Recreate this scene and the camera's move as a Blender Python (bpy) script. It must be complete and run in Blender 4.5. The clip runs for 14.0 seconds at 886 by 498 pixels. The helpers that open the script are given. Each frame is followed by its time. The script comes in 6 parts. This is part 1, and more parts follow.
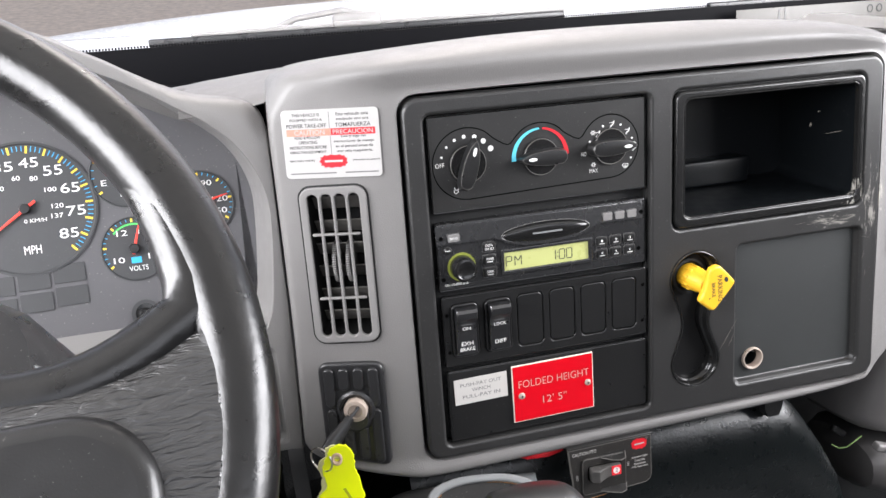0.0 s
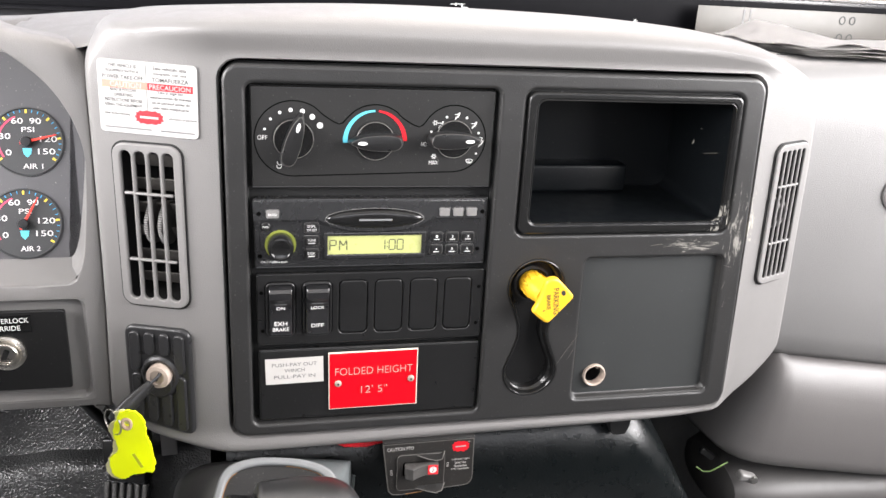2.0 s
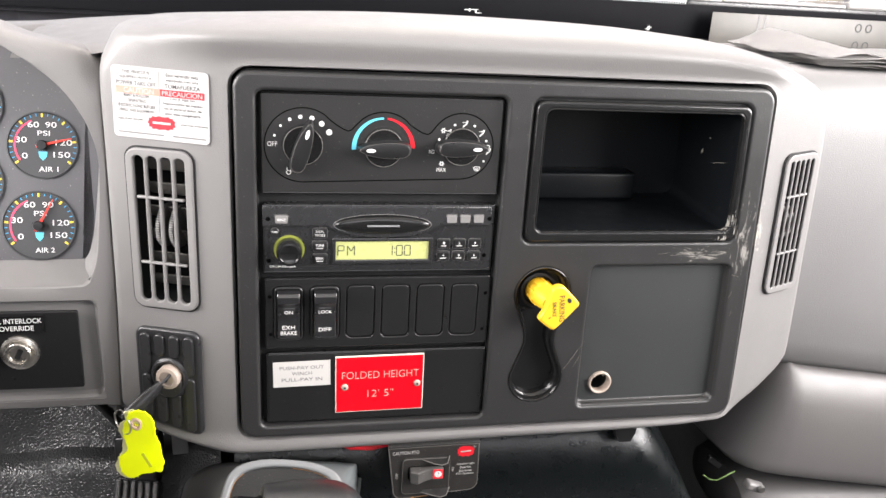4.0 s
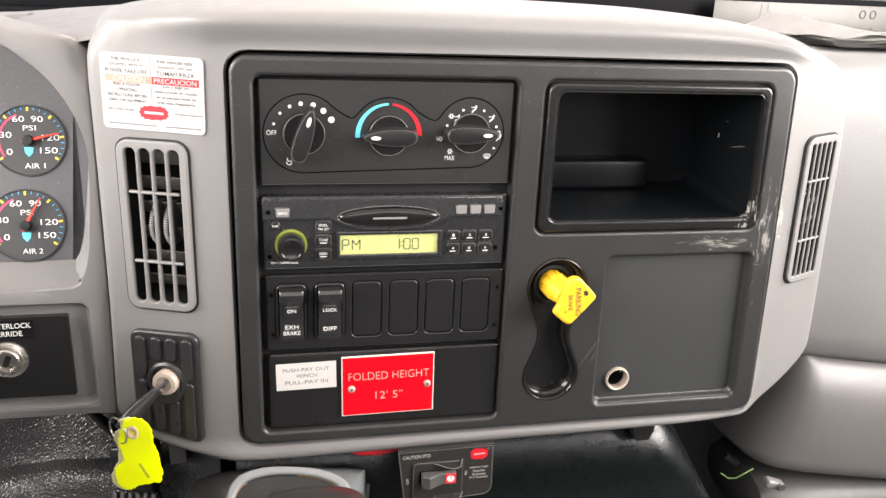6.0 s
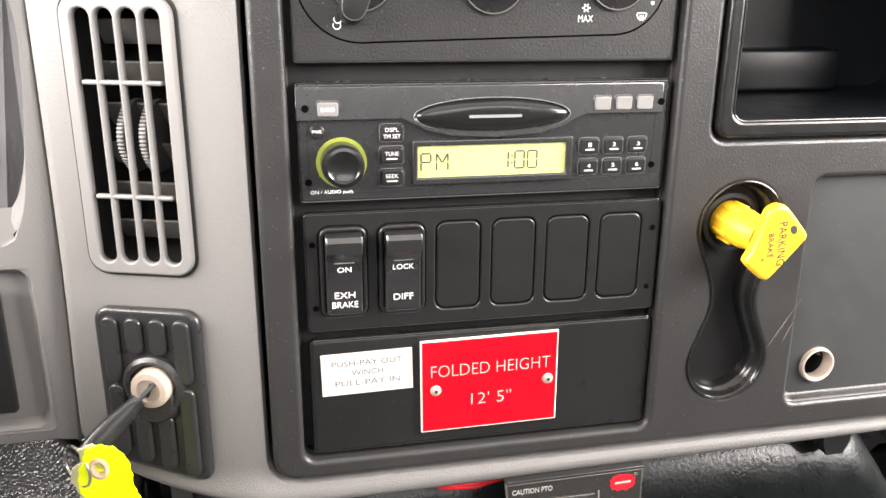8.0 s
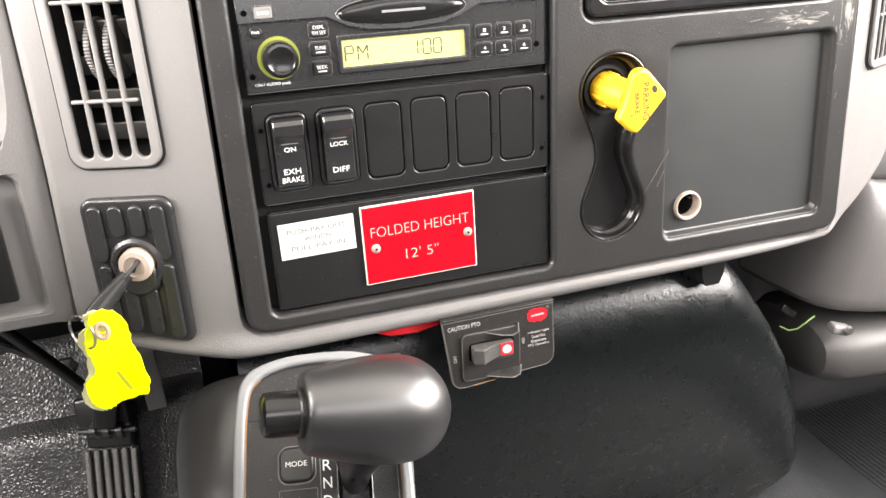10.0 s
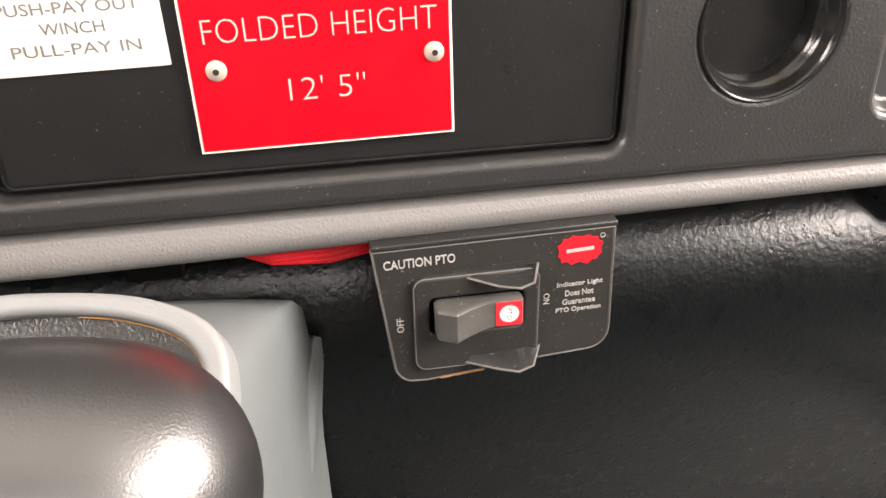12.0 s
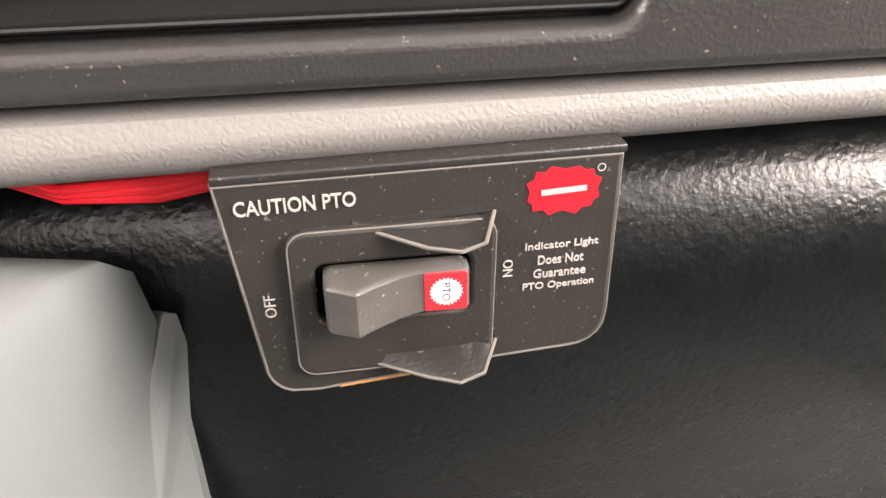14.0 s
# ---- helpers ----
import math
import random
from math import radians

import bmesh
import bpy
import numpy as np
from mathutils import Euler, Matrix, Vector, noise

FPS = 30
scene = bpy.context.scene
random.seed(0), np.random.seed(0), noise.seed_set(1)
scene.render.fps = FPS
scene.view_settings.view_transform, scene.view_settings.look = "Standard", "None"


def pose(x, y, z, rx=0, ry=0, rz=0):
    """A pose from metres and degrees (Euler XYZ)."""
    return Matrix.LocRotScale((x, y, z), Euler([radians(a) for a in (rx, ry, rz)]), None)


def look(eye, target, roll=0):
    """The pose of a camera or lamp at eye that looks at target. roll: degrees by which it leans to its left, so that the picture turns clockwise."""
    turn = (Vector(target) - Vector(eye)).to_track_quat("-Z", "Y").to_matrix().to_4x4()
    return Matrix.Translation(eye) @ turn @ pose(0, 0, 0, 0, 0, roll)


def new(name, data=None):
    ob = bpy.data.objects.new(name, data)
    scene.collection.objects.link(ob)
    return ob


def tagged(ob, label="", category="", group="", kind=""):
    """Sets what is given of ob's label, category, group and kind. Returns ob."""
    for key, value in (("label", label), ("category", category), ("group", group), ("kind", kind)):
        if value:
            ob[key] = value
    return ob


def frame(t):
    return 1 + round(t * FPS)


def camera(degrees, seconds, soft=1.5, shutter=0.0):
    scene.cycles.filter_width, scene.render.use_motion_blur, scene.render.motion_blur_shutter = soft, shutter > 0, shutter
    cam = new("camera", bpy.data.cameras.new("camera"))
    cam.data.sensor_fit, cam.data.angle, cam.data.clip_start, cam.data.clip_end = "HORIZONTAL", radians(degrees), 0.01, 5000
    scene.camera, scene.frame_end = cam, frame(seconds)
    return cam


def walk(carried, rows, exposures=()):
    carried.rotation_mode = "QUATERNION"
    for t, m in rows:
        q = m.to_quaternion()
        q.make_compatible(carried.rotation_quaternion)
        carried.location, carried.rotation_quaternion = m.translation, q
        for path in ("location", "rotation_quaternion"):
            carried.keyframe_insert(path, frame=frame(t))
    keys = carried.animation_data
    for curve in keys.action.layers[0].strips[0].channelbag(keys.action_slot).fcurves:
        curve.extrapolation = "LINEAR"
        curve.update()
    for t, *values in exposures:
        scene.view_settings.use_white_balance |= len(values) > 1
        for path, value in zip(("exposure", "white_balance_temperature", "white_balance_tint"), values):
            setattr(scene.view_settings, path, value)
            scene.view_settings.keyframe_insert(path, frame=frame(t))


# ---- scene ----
cam = camera(58, 14.0)
# seconds, place of the eye, yaw, pitch, roll
PATH = [
    (0, -0.1440, -0.6001, 1.5523, -13.96, -15.56, -4.17),
    (0.5, -0.1030, -0.5946, 1.5520, -14.87, -17.00, -2.09),
    (1, -0.0626, -0.5987, 1.5588, -15.05, -18.28, 0.53),
    (1.5, -0.0250, -0.6050, 1.5640, -14.26, -18.76, 2.38),
    (2, 0.0096, -0.5998, 1.5693, -13.15, -19.03, 3.21),
    (2.5, 0.0186, -0.5990, 1.5743, -12.40, -19.15, 3.56),
    (3, 0.0173, -0.6005, 1.5745, -11.91, -19.18, 3.54),
    (5.5, 0.0148, -0.6083, 1.5766, -12.43, -18.70, 3.14),
    (6, 0.0088, -0.5762, 1.5557, -12.47, -18.65, 2.55),
    (6.5, -0.0236, -0.5180, 1.5217, -12.55, -18.16, 1.76),
    (7, -0.0404, -0.4660, 1.4681, -12.37, -17.86, 1.00),
    (7.2, -0.0360, -0.4416, 1.4525, -12.28, -17.81, 0.83),
    (9.3, 0.0115, -0.3469, 1.4329, -11.80, -16.99, 0.10),
    (9.5, -0.0028, -0.3831, 1.4390, -13.32, -18.63, -1.26),
    (10, -0.0310, -0.4664, 1.4254, -16.87, -21.76, -3.20),
    (10.5, -0.0233, -0.4847, 1.3954, -17.86, -24.35, -4.44),
    (11, -0.0112, -0.4709, 1.3953, -16.52, -25.55, -5.51),
    (11.5, 0.0418, -0.3504, 1.3588, -14.23, -25.71, -3.60),
    (12, 0.0901, -0.2300, 1.2998, -9.64, -28.20, -1.32),
    (12.5, 0.1064, -0.1897, 1.2774, -8.24, -30.16, -0.74),
    (13, 0.1233, -0.1628, 1.2537, -7.52, -29.06, -0.37),
    (13.5, 0.1226, -0.1435, 1.2430, -8.66, -30.76, 0.36),
    (14, 0.1247, -0.1450, 1.2490, -10.12, -31.99, 0.27),
]
walk(cam, [(t, pose(x, y, z, 0, 0, yaw) @ pose(0, 0, 0, 90 + pitch) @ pose(0, 0, 0, 0, 0, roll)) for t, x, y, z, yaw, pitch, roll in PATH],
     exposures=[(0, -0.1, 6250, 13), (1.5, 0.2, 6400, 13), (3, 0.25, 6500, 14), (5.5, 0.2, 6700, 14), (6.5, 0.4, 6850, 14), (7, 0.6, 6850, 14), (9.5, 0.95, 6850, 14), (11, 0.9, 6850, 14), (11.5, 0.95, 6850, 14), (12, 0.7, 7300, 17), (12.5, 0.8, 7300, 17), (13.5, 1.08, 7400, 18), (14, 1.1, 7400, 18)])

# ---- light ----
world = bpy.data.worlds.new("overcast_day")
scene.world = world
world.use_nodes = True
_nt = world.node_tree
_sky = _nt.nodes.new("ShaderNodeTexSky")
_sky.sky_type, _sky.sun_disc = "NISHITA", False
_sky.sun_elevation, _sky.sun_rotation = radians(52), radians(25)
_sky.air_density, _sky.dust_density, _sky.ozone_density = 1.0, 4.0, 0.6
_bg = _nt.nodes["Background"]
_bg.inputs["Strength"].default_value = 0.15
_nt.links.new(_sky.outputs[0], _bg.inputs[0])

sun = new("sun", bpy.data.lights.new("sun", "SUN"))
sun.data.energy, sun.data.angle, sun.data.color = 0.35, radians(14), (1.0, 0.97, 0.92)
sun.matrix_world = look((1.2, 2.6, 4.2), (0.15, 0.1, 1.2))


def window_light(name, eye, target, w, h, watts, colour=(1.0, 0.985, 0.96)):
    ob = new(name, bpy.data.lights.new(name, "AREA"))
    ob.data.shape, ob.data.size, ob.data.size_y = "RECTANGLE", w, h
    ob.data.energy, ob.data.color = watts, colour
    ob.matrix_world = look(eye, target)
    return ob


window_light("windscreen_daylight", (0.1, 0.54, 2.04), (0.1, -0.45, 1.70), 1.9, 0.70, 3.5)
window_light("door_window_daylight", (-1.0, -0.32, 1.79), (0.1, -0.10, 1.60), 1.2, 0.60, 56)
window_light("door_window_daylight", (1.28, -0.47, 1.79), (0.1, -0.1, 1.58), 1.2, 0.60, 57)
# Unseen fill lamp added at the cab's rear for the dash front.
window_light("rear_fill_light", (0.1, -1.30, 1.88), (0.1, 0.0, 1.64), 1.3, 0.5, 6)


# ---- materials ----
def material(name, colour, rough=0.5, metal=0.0, grain=0.0, grain_size=900.0, kind="noise", vary=0.12, patch=14.0, rough_vary=0.1,
             stretch=None, speck=0.0, speck_colour=(0.5, 0.48, 0.44), emit=None, emit_strength=0.0, spec=0.5, coat=0.0, ior=1.5):
    """A painted, moulded or metal surface with colour patches, fine grain relief and dust specks, at real size."""
    m = bpy.data.materials.new(name)
    m.use_nodes = True
    t = m.node_tree
    b = t.nodes["Principled BSDF"]
    link = t.links.new
    co = t.nodes.new("ShaderNodeTexCoord")
    b.inputs["Metallic"].default_value = metal
    b.inputs["Specular IOR Level"].default_value = spec
    b.inputs["Coat Weight"].default_value = coat
    b.inputs["IOR"].default_value = ior
    big = t.nodes.new("ShaderNodeTexNoise")
    big.inputs["Scale"].default_value, big.inputs["Detail"].default_value = patch, 5
    link(co.outputs["Object"], big.inputs["Vector"])
    ramp = t.nodes.new("ShaderNodeMix")
    ramp.data_type = "RGBA"
    c = Vector(colour)
    ramp.inputs[6].default_value = (*(c * (1 - vary)), 1)
    ramp.inputs[7].default_value = (*[min(1, v * (1 + vary)) for v in c], 1)
    link(big.outputs["Fac"], ramp.inputs[0])
    out = ramp.outputs[2]
    if speck > 0:
        dust = t.nodes.new("ShaderNodeTexNoise")
        dust.inputs["Scale"].default_value, dust.inputs["Detail"].default_value = 620, 2
        link(co.outputs["Object"], dust.inputs["Vector"])
        cut = t.nodes.new("ShaderNodeMapRange")
        cut.inputs[1].default_value, cut.inputs[2].default_value = 0.69, 0.76
        cut.inputs[3].default_value, cut.inputs[4].default_value = 0.0, speck
        link(dust.outputs["Fac"], cut.inputs[0])
        mix = t.nodes.new("ShaderNodeMix")
        mix.data_type = "RGBA"
        mix.inputs[7].default_value = (*speck_colour, 1)
        link(cut.outputs[0], mix.inputs[0])
        link(out, mix.inputs[6])
        out = mix.outputs[2]
    link(out, b.inputs["Base Color"])
    rr = t.nodes.new("ShaderNodeMapRange")
    rr.inputs[3].default_value, rr.inputs[4].default_value = max(0.02, rough - rough_vary), min(1, rough + rough_vary)
    mid = t.nodes.new("ShaderNodeTexNoise")
    mid.inputs["Scale"].default_value, mid.inputs["Detail"].default_value = patch * 6, 4
    link(co.outputs["Object"], mid.inputs["Vector"])
    link(mid.outputs["Fac"], rr.inputs[0])
    link(rr.outputs[0], b.inputs["Roughness"])
    if grain > 0:
        if kind == "cells":
            tex = t.nodes.new("ShaderNodeTexVoronoi")
            tex.feature = "DISTANCE_TO_EDGE"
            height = tex.outputs["Distance"]
            warp = t.nodes.new("ShaderNodeTexNoise")
            warp.inputs["Scale"].default_value = grain_size * 0.6
            add = t.nodes.new("ShaderNodeMixRGB")
            add.blend_type, add.inputs[0].default_value = "LINEAR_LIGHT", 0.6 / grain_size
            link(co.outputs["Object"], warp.inputs["Vector"])
            link(co.outputs["Object"], add.inputs[1])
            link(warp.outputs["Color"], add.inputs[2])
            link(add.outputs[0], tex.inputs["Vector"])
        else:
            tex = t.nodes.new("ShaderNodeTexNoise")
            tex.inputs["Detail"].default_value = 3
            height = tex.outputs["Fac"]
            if stretch:
                mp = t.nodes.new("ShaderNodeMapping")
                mp.inputs["Scale"].default_value = stretch
                link(co.outputs["Object"], mp.inputs["Vector"])
                link(mp.outputs["Vector"], tex.inputs["Vector"])
                tex.inputs["Distortion"].default_value = 1.2
            else:
                link(co.outputs["Object"], tex.inputs["Vector"])
        tex.inputs["Scale"].default_value = grain_size
        bump = t.nodes.new("ShaderNodeBump")
        bump.inputs["Strength"].default_value, bump.inputs["Distance"].default_value = grain, 0.35 / grain_size
        link(height, bump.inputs["Height"])
        link(bump.outputs[0], b.inputs["Normal"])
    if emit:
        b.inputs["Emission Color"].default_value = (*emit, 1)
        b.inputs["Emission Strength"].default_value = emit_strength
    return m


GREY = material("grey_dash_plastic", (0.170, 0.164, 0.160), 0.46, grain=0.42, grain_size=600, kind="cells", vary=0.06, speck=0.12, speck_colour=(0.12, 0.11, 0.10))
GREY_PLAIN = material("grey_satin_plastic", (0.185, 0.179, 0.175), 0.42, grain=0.15, grain_size=900, vary=0.06)
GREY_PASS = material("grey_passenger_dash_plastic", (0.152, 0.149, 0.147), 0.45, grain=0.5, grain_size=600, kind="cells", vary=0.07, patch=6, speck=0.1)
BLACK = material("black_moulded_plastic", (0.0165, 0.0162, 0.0158), 0.38, spec=0.5, grain=0.55, grain_size=900, vary=0.2, speck=0.25)
BLACK_SMOOTH = material("black_satin_plastic", (0.012, 0.012, 0.0122), 0.31, grain=0.22, grain_size=1000, vary=0.2, speck=0.12)
BLACK_GLOSS = material("black_glossy_plastic", (0.009, 0.009, 0.009), 0.2, vary=0.2, speck=0.05)
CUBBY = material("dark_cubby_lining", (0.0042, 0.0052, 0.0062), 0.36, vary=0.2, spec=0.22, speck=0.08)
SCRATCH = material("pale_scuff", (0.26, 0.24, 0.21), 0.6, vary=0.35, patch=90)
BLACK_DEEP = material("black_void_plastic", (0.006, 0.006, 0.006), 0.7, vary=0.2)
DARK = material("dark_grey_plastic", (0.022, 0.022, 0.023), 0.30, grain=0.2, grain_size=1000, vary=0.15, speck=0.2)
PTO_BLACK = material("dusty_black_plate", (0.021, 0.0195, 0.018), 0.42, grain=0.5, grain_size=1500, vary=0.35, patch=60, speck=0.6, speck_colour=(0.22, 0.18, 0.14))
PLATE_BLACK = material("scratched_black_plate", (0.0085, 0.0085, 0.009), 0.34, grain=0.4, grain_size=620, kind="cells", vary=0.3, patch=40, speck=0.7, speck_colour=(0.3, 0.29, 0.27))
WHITE_INK = material("white_print", (0.75, 0.75, 0.73), 0.6, vary=0.06)
BLACK_INK = material("dark_print", (0.03, 0.03, 0.03), 0.6, vary=0.2)
PTO_INK = material("worn_white_print", (0.36, 0.35, 0.335), 0.6, vary=0.2, patch=300)
# Passenger dash grey with the shade low under the pad put into it.
KNEE = material("shaded_knee_bolster_grey", (0.112, 0.106, 0.104), 0.46, grain=0.4, grain_size=600, kind="cells", vary=0.08, patch=6, speck=0.1)
# Darker again: the duct's grey carries the shade beneath the bolster.
DUCT = material("shaded_duct_grey", (0.060, 0.057, 0.056), 0.5, grain=0.3, grain_size=700, vary=0.1, speck=0.1)
GREY_INK = material("faded_grey_print", (0.15, 0.15, 0.15), 0.6, vary=0.3, patch=200)
BLUE_INK = material("light_blue_print", (0.10, 0.52, 0.66), 0.55, vary=0.06)
RED_INK = material("red_print", (0.58, 0.006, 0.016), 0.5, vary=0.08)
PINK_INK = material("pink_red_print", (0.80, 0.06, 0.14), 0.5, vary=0.08)
FADED_RED = material("faded_red_print", (0.85, 0.22, 0.16), 0.5, vary=0.25, patch=60)
YELLOW_INK = material("yellow_print", (0.80, 0.58, 0.05), 0.55, vary=0.08)
GREEN_INK = material("green_print", (0.08, 0.55, 0.12), 0.55, vary=0.08)
CYAN_INK = material("cyan_print", (0.03, 0.38, 0.72), 0.55, vary=0.08)
PAPER = material("white_label_paper", (0.41, 0.40, 0.39), 0.5, vary=0.04, patch=50)
SIGN_RED = material("red_engraved_plastic", (0.60, 0.002, 0.010), 0.35, spec=0.3, vary=0.05)
SIGN_INK = material("engraved_cream_letters", (0.50, 0.42, 0.36), 0.55, vary=0.1, patch=200)
SIGN_EDGE = material("cream_sign_core", (0.76, 0.72, 0.62), 0.5, vary=0.06)
CHROME = material("bright_nickel_metal", (0.72, 0.68, 0.62), 0.28, metal=1.0, vary=0.08)
NICKEL = material("pale_dull_nickel", (0.42, 0.345, 0.29), 0.45, metal=0.1, vary=0.1)
DUSTY = material("dusty_grey_black_plastic", (0.064, 0.061, 0.058), 0.42, grain=0.4, grain_size=1600, vary=0.4, patch=110, speck=0.5)
# Worn switch plate edges, and the glints painted on the climate knobs.
WEAR_GLINT_EDGE = material("dark_grey_wear_and_glint_edge", (0.115, 0.108, 0.10), 0.5, vary=0.3, patch=120)
STEEL = material("worn_steel", (0.45, 0.44, 0.42), 0.35, metal=1.0, vary=0.15)
YELLOW = material("yellow_plastic", (0.86, 0.49, 0.025), 0.38, grain=0.1, grain_size=700, vary=0.06, speck=0.3, speck_colour=(0.45, 0.28, 0.03))
# A little emission is added to lift the tag's yellow; it is no lamp.
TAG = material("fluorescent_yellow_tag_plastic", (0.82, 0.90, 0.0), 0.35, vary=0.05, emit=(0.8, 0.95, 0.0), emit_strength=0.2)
EYELET = material("pale_pinkish_eyelet", (0.55, 0.40, 0.27), 0.5, vary=0.2, patch=200)
TAG_WORN = material("pale_worn_tag_edge", (0.80, 0.76, 0.45), 0.5, vary=0.15, patch=120)
LABEL = material("white_adhesive_label", (0.53, 0.51, 0.485), 0.55, vary=0.04, patch=50)
LCD = material("yellow_green_display", (0.42, 0.44, 0.17), 0.3, vary=0.03, emit=(0.60, 0.63, 0.28), emit_strength=0.13)
LIME = material("dim_lime_ring", (0.22, 0.25, 0.04), 0.4, vary=0.1)
HOLE = material("unlit_hole", (0.002, 0.002, 0.002), 0.95, vary=0.0, spec=0.02)
ROCKER = material("black_satin_rocker", (0.012, 0.012, 0.013), 0.30, vary=0.15, speck=0.1, spec=0.75, ior=1.6)
RADIO_BLACK = material("black_satin_radio", (0.015, 0.0152, 0.016), 0.27, grain=0.05, grain_size=900, vary=0.2, rough_vary=0.03, speck=0.06, spec=0.8, ior=1.6)
NEEDLE = material("red_orange_needle", (0.85, 0.05, 0.03), 0.4, vary=0.05, emit=(0.9, 0.05, 0.03), emit_strength=0.1)
LAMP_RED = material("glowing_red_indicator", (0.60, 0.02, 0.03), 0.3, vary=0.05, emit=(1.0, 0.03, 0.04), emit_strength=0.25)
LAMP_WHITE = material("pale_lit_indicator_print", (0.85, 0.75, 0.72), 0.3, vary=0.05, emit=(1.0, 0.75, 0.7), emit_strength=0.08)
GEAR_RED = material("red_led_digit", (0.5, 0.01, 0.01), 0.3, emit=(1.0, 0.04, 0.03), emit_strength=1.6)
DIAL = material("dark_dial_face", (0.035, 0.036, 0.038), 0.55, vary=0.12, speck=0.1)
CLUSTER_FACE = material("grey_cluster_plate", (0.082, 0.080, 0.085), 0.40, grain=0.2, grain_size=1400, vary=0.2, speck=0.4)
LEATHER = material("black_wrinkled_leather", (0.008, 0.0078, 0.008), 0.36, grain=0.75, grain_size=150, stretch=(0.45, 2.0, 1.0), vary=0.2, spec=1.0)
RIM_RUBBER = material("black_wheel_rim_leather", (0.0042, 0.0041, 0.0042), 0.30, grain=0.15, grain_size=260, vary=0.2, spec=0.55)
KNOB = material("black_soft_touch_knob", (0.008, 0.008, 0.0085), 0.37, grain=0.15, grain_size=1000, kind="cells", vary=0.12, rough_vary=0.05, spec=0.7, ior=1.85)
VINYL = material("black_pebbled_vinyl", (0.021, 0.0215, 0.022), 0.35, grain=0.9, grain_size=230, kind="cells", vary=0.2, spec=0.75)
DOG = material("black_engine_cover_vinyl", (0.0018, 0.0032, 0.0036), 0.29, grain=0.30, grain_size=380, vary=0.15, spec=0.5)
MAT = material("black_rubber_floor_mat", (0.030, 0.032, 0.034), 0.42, grain=0.9, grain_size=300, kind="cells", vary=0.35, spec=0.6, patch=7, speck=0.3)
RIM_LIGHT = material("pale_grey_console_rim", (0.205, 0.212, 0.215), 0.46, grain=0.15, grain_size=700, vary=0.06)
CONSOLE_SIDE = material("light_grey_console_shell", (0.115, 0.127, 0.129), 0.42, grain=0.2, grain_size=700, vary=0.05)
CONSOLE_DARK = material("dark_grey_console_flank", (0.045, 0.044, 0.044), 0.34, grain=0.2, grain_size=700, vary=0.12, speck=0.2)
HOOD_WHITE = material("white_hood_paint", (0.86, 0.86, 0.85), 0.25, vary=0.02, coat=0.3)
GRAVEL = material("beige_gravel_ground", (0.58, 0.50, 0.40), 0.9, grain=0.8, grain_size=25, vary=0.45, patch=4)
RED_WIRE = material("red_wire_insulation", (0.70, 0.01, 0.02), 0.35, vary=0.1)
GREEN_WIRE = material("green_yellow_wire", (0.15, 0.23, 0.08), 0.4, vary=0.2)
RUST = material("orange_rust_dirt", (0.42, 0.20, 0.06), 0.8, vary=0.4, patch=300)
FRIT = material("black_windscreen_band", (0.004, 0.004, 0.005), 0.6, vary=0.1, spec=0.08)
DECAL = material("beige_windscreen_decal", (0.075, 0.069, 0.060), 0.4, vary=0.2, patch=20)
LINER = material("pale_grey_headliner", (0.52, 0.51, 0.49), 0.85, grain=0.3, grain_size=300, vary=0.06)
SEAT = material("dark_grey_seat_cloth", (0.05, 0.05, 0.052), 0.85, grain=0.4, grain_size=300, vary=0.15)
PEDAL = material("dusty_grey_rubber", (0.085, 0.083, 0.080), 0.5, grain=0.4, grain_size=900, vary=0.3, patch=40, speck=0.4)
CLOTH = material("grey_cab_lining", (0.13, 0.127, 0.124), 0.8, grain=0.3, grain_size=300, vary=0.08)


